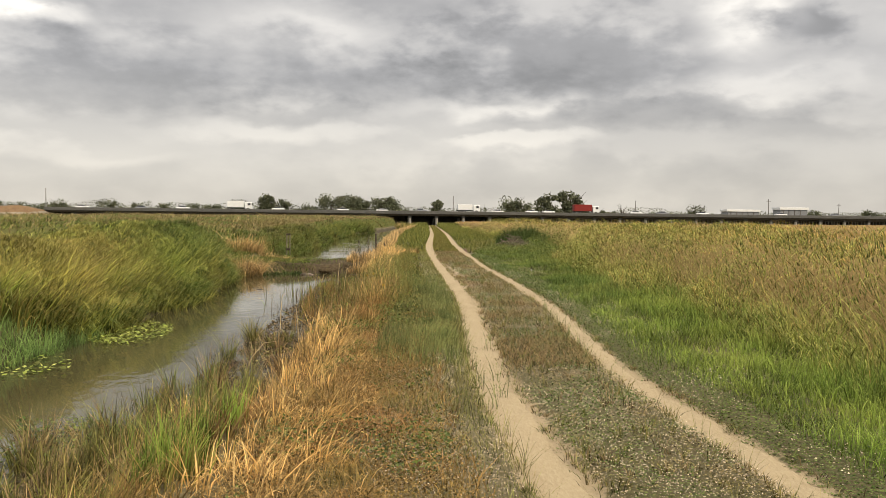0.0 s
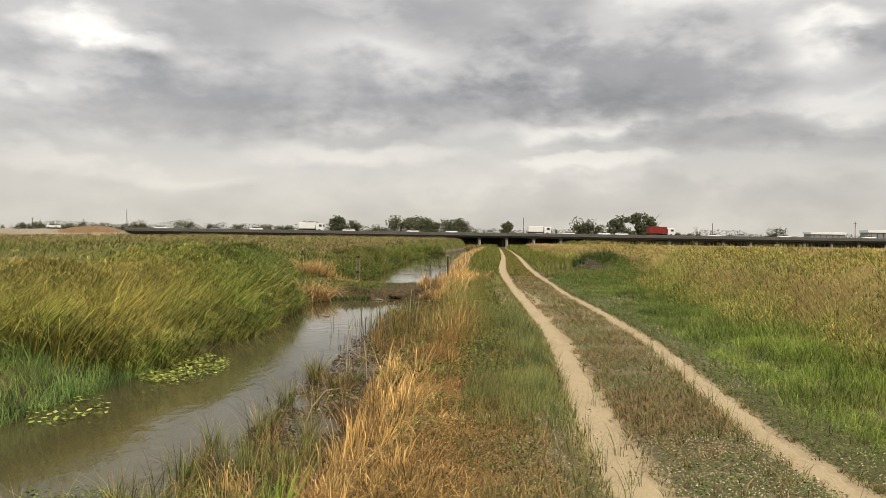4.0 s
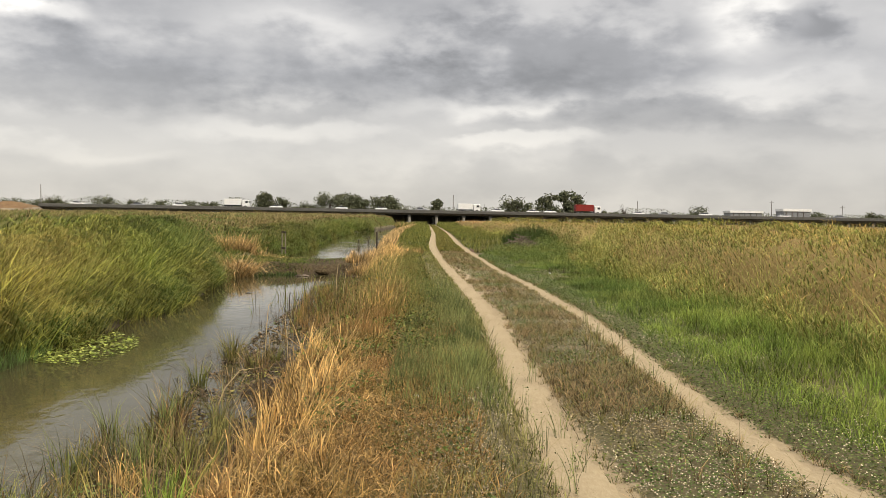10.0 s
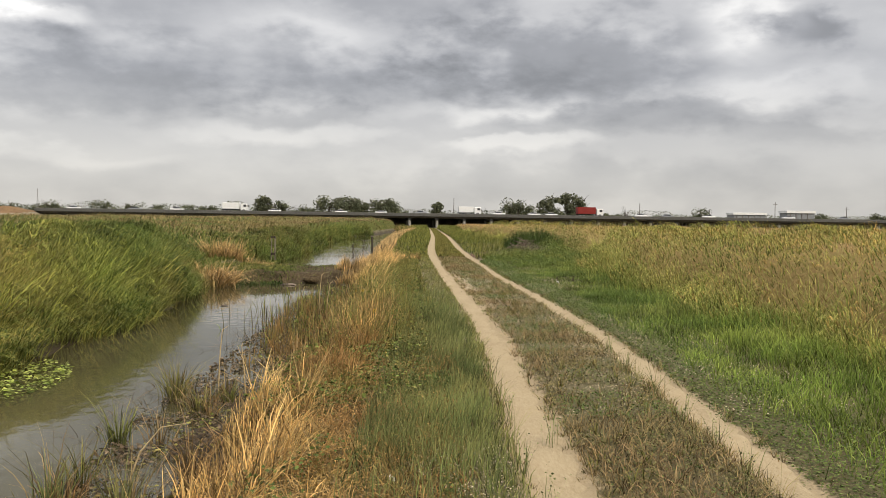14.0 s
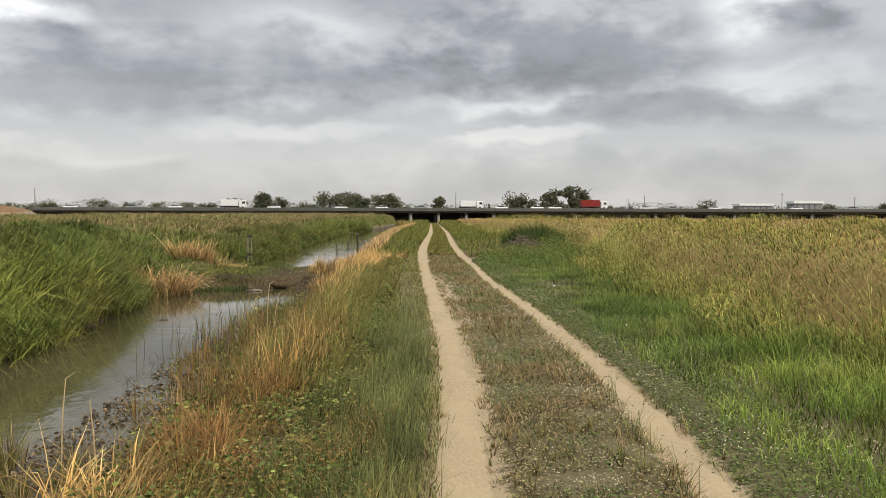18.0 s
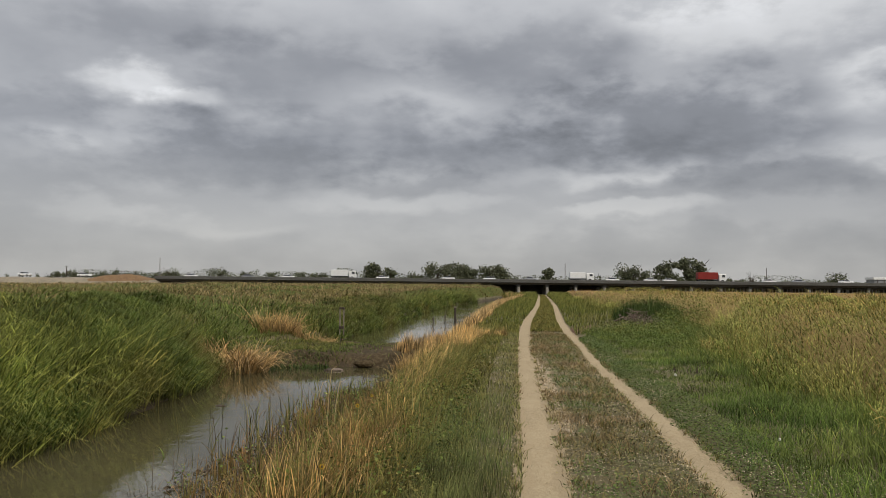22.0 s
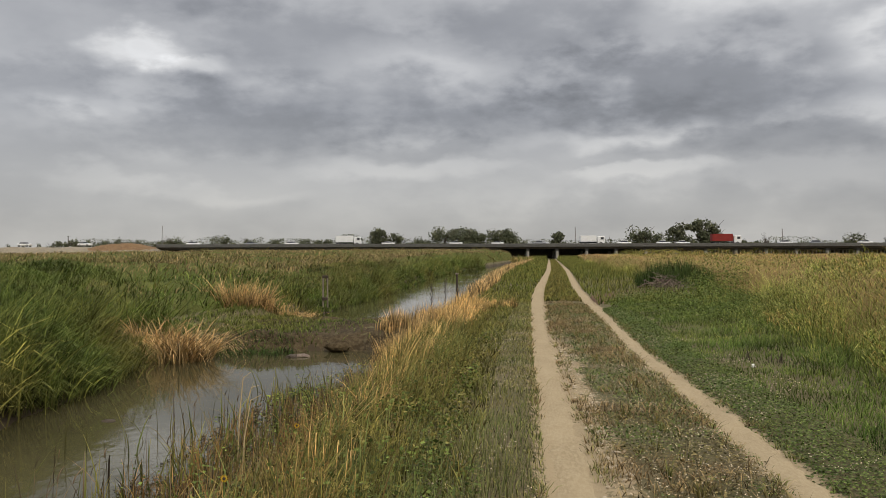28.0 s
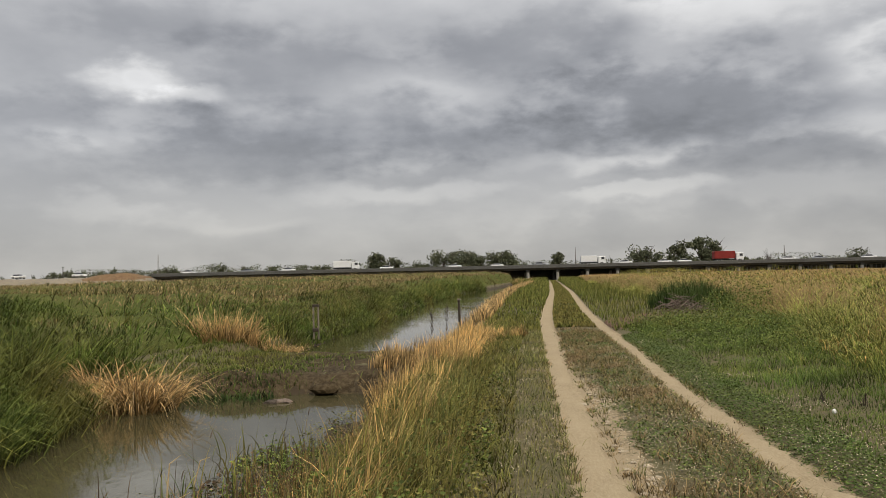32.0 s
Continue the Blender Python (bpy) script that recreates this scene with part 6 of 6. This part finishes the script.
def yellow_flower(px, py, ph):
    ob = thing("wild_sunflower", "small yellow wild sunflower among the bank grass", "flower", (px, py, float(ground_z(px, py))), "wild sunflowers")
    bm = bmesh.new()
    limb(bm, (0, 0, 0), (0.02, 0, ph), 0.006, 0.004, 6)
    part("stem", bm, M_strip_stem, ob)
    bm = bmesh.new()
    for k in range(12):
        a = TAU * k / 12
        q = [Vector((0.02 + r * math.cos(a + b), -0.012 - 0.004 * r, ph + r * math.sin(a + b))) for r, b in ((0.008, -0.2), (0.018, -0.22), (0.029, 0.0), (0.018, 0.22), (0.008, 0.2))]
        bm.faces.new([bm.verts.new(v) for v in q])
    bmesh.ops.solidify(bm, geom=bm.faces[:], thickness=0.002)
    part("petals", bm, M_petal, ob, "yellow petals")
    bm = bmesh.new()
    bmesh.ops.create_icosphere(bm, subdivisions=2, radius=0.011, matrix=Matrix.Translation((0.02, -0.014, ph)) @ Matrix.Diagonal((1, 0.5, 1, 1)))
    part("disc", bm, M_dark, ob, "dark brown flower disc")


M_strip_stem = surface("green_stem", (0.10, 0.14, 0.035), (0.13, 0.17, 0.045), (0.08, 0.10, 0.03), 6, 40, 0.7, 0.2, 0.002)
M_petal = surface("yellow_petals", (0.72, 0.46, 0.03), (0.78, 0.52, 0.04), (0.62, 0.36, 0.02), 20, 90, 0.6, 0.2, 0.001)
for fx, fy, fh in ((-0.27, 21.95, 0.45), (-0.05, 18.6, 0.42), (-0.45, 24.6, 0.5)):
    yellow_flower(fx, fy, fh)

for k, (px, py, s) in enumerate(((5.77, 30.35, 0.06), (2.45, 16.9, 0.032), (5.3, 22.6, 0.04), (0.05, 11.4, 0.045))):
    bm = bmesh.new()
    bmesh.ops.create_icosphere(bm, subdivisions=1, radius=s * 0.6)
    for v in bm.verts:
        v.co *= 1 + 0.5 * noise.noise(v.co * 40 + Vector((k, 0, 0)))
    ob = part("litter_scrap", bm, M_paper, None)
    ob.location = (px, py, float(ground_z(px, py)) + s * 0.5)
    tagged(ob, "small white crumpled scrap in the grass", "litter", "scraps in the grass")


def dry_stalks():
    """Single tall dry stalks standing at the near bank."""
    for px, py, ph, lean in ((-2.15, 16.8, 0.95, 0.05), (-1.75, 16.6, 0.75, -0.06), (-2.3, 13.2, 0.55, 0.3), (-1.35, 25.6, 1.1, 0.06), (-1.15, 25.1, 0.95, 0.1), (-2.0, 27.9, 0.6, 0.1)):
        z0 = max(float(ground_z(px, py)), WATER) - 0.05
        bm = bmesh.new()
        limb(bm, (0, 0, 0), (lean * 0.4, 0, ph * 0.6), 0.009, 0.008, 6)
        limb(bm, (lean * 0.4, 0, ph * 0.6), (lean, 0.02, ph), 0.008, 0.005, 6)
        limb(bm, (lean, 0.02, ph), (lean * 1.6 + 0.05, 0.03, ph * 1.06), 0.005, 0.002, 5)
        ob = part("dry_stalk", bm, M_straw_stalk, None)
        ob.location = (px, py, z0)
        tagged(ob, "tall pale dry reed stalk by the water", "dry stalk", "dry stalks")


M_straw_stalk = surface("pale_stalk", (0.48, 0.36, 0.19), (0.56, 0.43, 0.25), (0.36, 0.26, 0.14), 4, 20, 0.8, 0.4, 0.005)
dry_stalks()


def brush_pile():
    ob = thing("brush_pile", "heap of dark brown cut branches beside the track", "brush pile", (9.5, 55.6, 0.0))
    rr = random.Random(4)
    for k in range(150):
        a = rr.uniform(0, TAU)
        c = Vector((rr.gauss(0.25, 0.55), rr.gauss(0, 0.4), rr.uniform(0.05, 0.8)))
        c.z *= max(0.25, 1.1 - 0.6 * math.hypot(c.x, c.y))
        d = Vector((math.cos(a), math.sin(a), rr.uniform(-0.5, 0.7))) * rr.uniform(0.15, 0.5)
        bm = bmesh.new()
        r = rr.uniform(0.008, 0.024)
        p = c - d
        p.z = max(p.z, 0.02)
        q = c + d
        q.z = max(q.z, 0.03)
        limb(bm, p, q, r, r * 0.5, 5)
        part("branch", bm, M_stick, ob)
    return ob


brush_pile()

# ---- the raised road in the distance ----
ROAD_Y, ROAD_Z = 225.0, 4.1


def viaduct():
    ob = thing("highway_viaduct", "long low grey concrete highway bridge on many piers", "viaduct", (0, ROAD_Y, 0), kind="structure")
    x0, x1, step = -88.0, 420.0, 7.6
    part("deck", boxed((x0 + x1) / 2, 8, ROAD_Z - 0.78, x1 - x0, 16, 0.36, 0.05), M_concrete, ob)
    part("road_surface", boxed((x0 + x1) / 2, 8, ROAD_Z - 0.585, x1 - x0, 15, 0.05), M_asphalt, ob)
    # girders take a dark colour that stands for the shade below the deck
    part("girder", boxed((x0 + x1) / 2, 1.4, ROAD_Z - 1.21, x1 - x0, 0.5, 0.5, 0.03), M_timber, ob, "dark shaded edge girder")
    part("girder", boxed((x0 + x1) / 2, 14, ROAD_Z - 1.21, x1 - x0, 0.5, 0.5, 0.03), M_timber, ob)
    n = int((x1 - x0) / step)
    para = boxed(0, 0.15, ROAD_Z - 0.34, step - 0.06, 0.3, 0.5, 0.03)
    me = bpy.data.meshes.new("parapet")
    para.to_mesh(me)
    para.free()
    me.materials.append(M_concrete)
    cap = boxed(0, 7.5, ROAD_Z - 1.72, 1.0, 13.4, 0.5, 0.04)
    mc = bpy.data.meshes.new("pier_cap")
    cap.to_mesh(mc)
    cap.free()
    mc.materials.append(M_concrete)
    bm = bmesh.new()
    limb(bm, (0, 1.3, -0.2), (0, 1.3, ROAD_Z - 1.9), 0.42, 0.40, 10)
    mp = bpy.data.meshes.new("pier")
    bm.to_mesh(mp)
    bm.free()
    mp.materials.append(M_pier)
    bm = bmesh.new()
    limb(bm, (0, 13.5, -0.2), (0, 13.5, ROAD_Z - 1.9), 0.42, 0.40, 10)
    mq = bpy.data.meshes.new("pier")
    bm.to_mesh(mq)
    bm.free()
    mq.materials.append(M_pier)
    for k in range(n):
        x = x0 + step * (k + 0.5)
        for data, dx in ((me, 0), (mc, step / 2), (mp, step / 2), (mq, step / 2)):
            o = new(data.name.split(".")[0], data)
            o.parent, o.location = ob, (x + dx, 0, 0)
    # no wall stands here: an added dark panel fills the opening with shade
    part("underdeck_shade", boxed((x0 + x1) / 2, 15.2, 1.4, x1 - x0, 0.4, 3.4), M_timber, ob, "dark panel added as the shade beneath the far side of the bridge")
    part("parapet", boxed((x0 + x1) / 2, 15.8, ROAD_Z - 0.34, x1 - x0, 0.3, 0.5, 0.03), M_concrete, ob)
    return ob


viaduct()


def trestle():
    ob = thing("timber_trestle", "trestle of close-set timber piles under the highway", "trestle", (0, 228.2, 0), kind="structure")
    part("beam", boxed(150, 0, 2.38, 220, 1.6, 0.3, 0.04), M_timber, ob)
    bm = bmesh.new()
    limb(bm, (0, -0.5, -0.2), (0, -0.5, 2.25), 0.15, 0.13, 6)
    me = bpy.data.meshes.new("pile")
    bm.to_mesh(me)
    bm.free()
    me.materials.append(M_pier)
    rr = random.Random(9)
    for k in range(230):
        o = new("pile", me)
        o.parent, o.location = ob, (42 + k * 0.95 + rr.uniform(-0.1, 0.1), rr.uniform(0, 0.8), 0)
    return ob


trestle()


def embankment():
    """The earth ramp that carries the road on from the bridge's end."""
    xs, ys = np.concatenate([np.arange(-420, -140, 12.0), np.arange(-140, -81, 1.5)]), np.arange(196, 262, 2.0)

    def z(x, y):
        up = ease((y - 203 - 2 * bumps(x, y, 9, 5)) / 16) * (1 - ease((y - 246) / 12))
        end = ease((-82.0 - x) / 7)
        return -0.3 + up * end * (ROAD_Z - 0.55) + 0.35 * (bumps(x, y, 4, 6) - 0.5) * up
    v, f = sheet(xs, ys, z)
    tagged(new("embankment", mesh_from("embankment", v, f, M_sand, True)), "bare sandy road embankment at the bridge end", "embankment", kind="structure")
    xs, ys = np.arange(-112, -86, 1.0), np.arange(212, 232, 1.0)
    v, f = sheet(xs, ys, lambda x, y: z(x, y) - 0.15 + 0.8 * np.exp(-(((x + 95) / 6.5) ** 4) - (((y - 221) / 6) ** 4)) * (0.5 + bumps(x, y, 3, 7)))
    tagged(new("orange_mound", mesh_from("orange_mound", v, f, M_orange, True)), "orange-brown brushy mound against the bridge end", "mound", kind="stuff")


embankment()

# ---- vehicles on the road ----


def wheel(ob, x, y, r=0.36, w=0.24):
    bm = bmesh.new()
    bmesh.ops.create_cone(bm, cap_ends=True, segments=12, radius1=r, radius2=r, depth=w, matrix=Matrix.Translation((x, y, r)) @ Matrix.Rotation(radians(90), 4, "X"))
    t = part("wheel", bm, M_tyre, ob)
    bm = bmesh.new()
    bmesh.ops.create_cone(bm, cap_ends=True, segments=8, radius1=r * 0.55, radius2=r * 0.5, depth=w + 0.03, matrix=Matrix.Translation((x, y, r)) @ Matrix.Rotation(radians(90), 4, "X"))
    part("rim", bm, M_tin, t)


def car(x, y, material, label, length=4.5, tall=1.45):
    ob = thing("car", label, "car", (x, y, ROAD_Z - 0.64))
    bm = boxed(0, 0, 0.62, length, 1.75, 0.55, 0.12)
    part("body", bm, material, ob)
    bm = bmesh.new()
    r = bmesh.ops.create_cube(bm, size=1.0, matrix=Matrix.Translation((-0.2, 0, 0.88 + (tall - 0.88) / 2)) @ Matrix.Diagonal((length * 0.56, 1.55, tall - 0.88, 1)))
    for v in r["verts"]:
        if v.co.z > 1.1:
            v.co.x = -0.2 + (v.co.x + 0.2) * 0.68
            v.co.y *= 0.85
    part("cabin", bm, M_glass, ob, "dark glass cabin")
    part("roof", boxed(-0.2, 0, tall, length * 0.38, 1.3, 0.06, 0.02), material, ob)
    for sx in (-0.31, 0.31):
        for sy in (-0.8, 0.8):
            wheel(ob, sx * length, sy, 0.32, 0.22)
    return ob


def truck(x, y, material, label, box_len, box_h, cab=M_white):
    ob = thing("truck", label, "truck", (x, y, ROAD_Z - 0.64))
    part("trailer", boxed(0, 0, 1.05 + box_h / 2, box_len, 2.4, box_h, 0.05), material, ob)
    part("chassis", boxed(0.8, 0, 0.85, box_len + 1.8, 1.2, 0.25, 0.03), M_tyre, ob)
    c = part("cab", boxed(box_len / 2 + 1.25, 0, 1.55, 1.9, 2.2, 1.9, 0.12), cab, ob)
    part("windscreen", boxed(box_len / 2 + 2.2, 0, 1.95, 0.06, 1.9, 0.7, 0.02), M_glass, c)
    part("side_window", boxed(box_len / 2 + 1.5, -1.11, 1.95, 0.8, 0.05, 0.6, 0.01), M_glass, c)
    for sx in (-box_len / 2 + 0.7, -box_len / 2 + 1.8, box_len / 2 + 1.2):
        for sy in (-1.0, 1.0):
            wheel(ob, sx, sy, 0.48, 0.3)
    return ob


truck(61.0, 228.5, M_redpaint, "red container truck with a white cab on the highway", 5.2, 1.9)
truck(-38.0, 230.0, M_white, "white box truck on the highway", 4.6, 1.7)
truck(27.0, 231.5, M_white, "white delivery truck on the highway", 4.2, 1.6)
for k, (cx, cy, mat) in enumerate(((-79, 228, M_white), (-64, 231, M_grey), (-52, 228, M_white), (-26, 228, M_white), (-8, 228, M_white), (3, 231, M_white), (14, 228, M_grey), (36, 228, M_white), (46, 228, M_white), (51, 228, M_white),
                                   (77, 228, M_white), (86, 231, M_grey), (97, 228, M_white), (121, 228, M_white), (140, 231, M_grey), (-108, 226, M_white), (-126, 228, M_white))):
    c = car(cx, cy, mat, "white car driving on the highway" if mat is M_white else "grey car driving on the highway", 3.4, 1.25)
    tagged(c, group="cars on the highway")
    if cx < -90:
        c.location.z = ROAD_Z - 0.68

# ---- distance: buildings, poles, trees ----


def long_shed(x, y, w, h, label, roof=M_white):
    ob = thing("long_shed", label, "shed", (x, y, 0))
    part("wall", boxed(0, 0, h * 0.45, w, 5, h * 0.9, 0.02), M_grey, ob)
    bm = boxed(0, 0, h * 0.95, w + 0.6, 5.6, h * 0.12, 0.03)
    part("roof", bm, roof, ob, "pale flat roof")
    for k in range(int(w / 2)):
        part("post", boxed(-w / 2 + 1 + 2 * k, -2.6, h * 0.45, 0.16, 0.16, h * 0.9), M_timber, ob)
    return ob


long_shed(124.8, 262, 11, 6.0, "long grey shed with a pale roof beyond the road")
long_shed(142.5, 262, 9.5, 6.9, "open shelter with a white roof beyond the road")


def mast(x, y, h, label, arms=True):
    ob = thing("utility_pole", label, "utility pole", (x, y, 0), "poles beyond the road")
    bm = bmesh.new()
    limb(bm, (0, 0, 0), (0, 0, h), 0.14, 0.09, 6)
    part("shaft", bm, M_timber, ob)
    if arms:
        part("crossarm", boxed(0, 0, h - 0.7, 1.5, 0.1, 0.12), M_timber, ob)
    return ob


mast(134.8, 262, 9.7, "dark wooden utility pole beyond the road")
mast(88.3, 262, 8.6, "thin utility pole beyond the road", False)
mast(26.8, 262, 9.4, "thin utility pole beyond the road", False)
mast(160, 262, 8.5, "dark wooden utility pole beyond the road")
tower = thing("lattice_mast", "thin grey radio mast beyond the bridge end", "mast", (-101.8, 262, 0))
for a in (0, 120, 240):
    bm = bmesh.new()
    limb(bm, (0.35 * math.cos(radians(a)), 0.35 * math.sin(radians(a)), 0), (0.08 * math.cos(radians(a)), 0.08 * math.sin(radians(a)), 10.2), 0.06, 0.05, 5)
    part("leg", bm, M_tin, tower)
for k in range(8):
    part("brace", boxed(0, 0, 0.8 + k * 1.2, 0.5 - k * 0.04, 0.05, 0.05), M_tin, tower)


def tree(x, y, width, height, label, seed, leaves=700, bare=False, slim=False, kind_name="tree"):
    """A tapered trunk with limbs, and a crown of leaf clumps with gaps."""
    rr = np.random.default_rng(seed)
    ob = thing(kind_name, label, "tree", (x, y, -0.1), "trees beyond the road")
    bm = bmesh.new()
    limb(bm, (0, 0, 0), (0.05 * height * rr.normal(0, 0.4), 0, height * 0.55), 0.028 * height + 0.05, 0.014 * height + 0.02, 7)
    tips = []
    for k in range(9 if not bare else 16):
        a, zz = rr.uniform(0, TAU), rr.uniform(0.28, 0.6) * height
        r = width * 0.5 * rr.uniform(0.45, 0.95)
        tip = (r * math.cos(a), r * 0.7 * math.sin(a), min(height * 0.97, zz + rr.uniform(0.18, 0.42) * height))
        limb(bm, (0, 0, zz), tip, 0.012 * height + 0.02, 0.02, 5)
        tips.append(tip)
        if bare:
            for _ in range(2):
                limb(bm, tip, (tip[0] * 1.3 + rr.normal(0, 0.2), tip[1] * 1.3, tip[2] + rr.uniform(0.3, 0.9)), 0.025, 0.012, 4)
    part("trunk", bm, M_bark, ob)
    if bare:
        return ob
    lumps = 15 if not slim else 5
    cx = rr.uniform(-0.40, 0.40, lumps) * width
    cz = height * (rr.uniform(0.36, 0.86, lumps) if not slim else np.linspace(0.25, 0.85, lumps))
    cz = cz - 0.22 * height * (np.abs(cx) / (0.5 * width + 0.01)) ** 2
    cs = rr.uniform(0.10, 0.23, lumps) * min(width, height * 1.1) + 0.25
    if slim:
        cs = np.linspace(0.5, 0.25, lumps) * width
        cx *= 0.2
    k = rr.integers(0, lumps, leaves)
    d = rr.normal(0, 1, (leaves, 3))
    d /= np.linalg.norm(d, axis=1)[:, None]
    rad = cs[k] * rr.uniform(0.25, 1.12, leaves)
    p = np.stack([cx[k] + d[:, 0] * rad, d[:, 1] * rad, np.minimum(cz[k] + d[:, 2] * rad * 0.8, height)], 1)
    p[:, 2] = np.maximum(p[:, 2], 0.5)
    size = rr.uniform(0.15, 0.34, leaves) * (0.6 + 0.06 * height)
    a1, b1 = rr.normal(0, 1, (leaves, 3)), rr.normal(0, 1, (leaves, 3))
    a1 /= np.linalg.norm(a1, axis=1)[:, None]
    b1 = np.cross(a1, b1)
    b1 /= np.linalg.norm(b1, axis=1)[:, None]
    A, B = a1 * size[:, None], b1 * size[:, None]
    verts = np.stack([p - A, p - 0.6 * B, p + A, p + 0.6 * B], 1).reshape(-1, 3)
    uv = np.repeat(np.stack([rr.random(leaves), rr.random(leaves)], 1), 4, 0)
    crown = new("crown", mesh_from("crown", verts, np.arange(leaves * 4).reshape(-1, 4), M_tree, False, uv))
    crown.parent = ob
    return ob


BIG = "dark green broad-crowned tree beyond the highway"
LOW = "low dark round-headed tree beyond the highway"
TREES = [  # x from, x to, height
    (-98.6, -91, 6.7), (-85, -79, 6.6), (-76.4, -69, 6.0), (-66, -59.5, 5.6), (-58, -53, 5.6), (-54, -48.9, 5.8), (-44.5, -38.6, 6.5), (-36, -30.5, 8.7), (-32, -24.5, 8.0),
    (-17.1, -9, 8.6), (-11, -4.5, 9.1), (-6, -0.9, 8.3), (0, 7.7, 9.4), (43.3, 53, 9.8), (54.1, 61, 10.7), (61.4, 67, 11.0), (65, 72.7, 11.6), (73.3, 76.6, 5.9), (107, 114, 6.9), (20.5, 24.1, 8.0),
    (-22, -17.5, 5.9), (8, 12, 5.6), (77.5, 80, 5.2), (92, 95.5, 5.2), (150, 156, 5.6), (166, 172, 6.0),
]
for k, (xa, xb, hh) in enumerate(TREES):
    tree((xa + xb) / 2, 262 + (k * 37 % 11) - 5, (1.15 if xa > 40 else 1.45) * (xb - xa), hh * 1.12, BIG if hh > 7.5 else LOW, 100 + k, 3000 if hh > 7.5 else 1400)
for k, xx in enumerate(np.arange(-138, -97, 3.1)):
    tree(float(xx), 262 + k % 3, 4.6, 5.9 + 1.1 * (k * 7 % 5) / 4, "low dark tree in a row behind the embankment", 300 + k, 600)
for k, xx in enumerate((-142, -137, -147, -152)):
    tree(xx, 262, 1.6, 5.4 + 0.4 * (k % 2), "small dark bushy tree behind the embankment", 340 + k, 120)
for k, xx in enumerate((37.4, 86.5, 91)):
    tree(xx, 262, 1.1, 7.0 if k == 0 else 5.6, "slim dark columnar tree beyond the highway", 360 + k, 160, slim=True)
tree(83.7, 262, 3.0, 7.9, "bare grey leafless tree beyond the highway", 380, bare=True)


def palm(x, y, h):
    ob = thing("palm_tree", "small dark fan palm behind the embankment", "palm tree", (x, y, 0))
    bm = bmesh.new()
    limb(bm, (0, 0, 0), (0.1, 0, h - 0.5), 0.16, 0.12, 7)
    part("trunk", bm, M_bark, ob)
    n = 46
    a = np.random.default_rng(3).uniform(0, TAU, n)
    c = blades("crown", 0.1 + 0 * a, 0 * a, h - 0.6 + 0 * a, 0.75, 0.16, a, np.random.default_rng(5).uniform(0.3, 1.2, n), 0.6, M_tree, 3)
    c.parent = ob


palm(-132.4, 262, 7.3)

# low bushes fill the skyline between the trees
n = 19000
x = rng.uniform(-140, 260, n)
hump = 4.2 + 1.9 * bumps(x, x * 0, 9, 98) + 0.9 * bumps(x, x * 0, 3, 99)
leaflets("hedge", x, 268 + rng.uniform(-2, 2, n), 4.0 + np.maximum(hump - 3.9, 0.2) * rng.random(n) ** 1.3, rng.uniform(0.2, 0.44, n), M_tree, "dark line of distant bushes along the horizon", "bushes", 1.0)
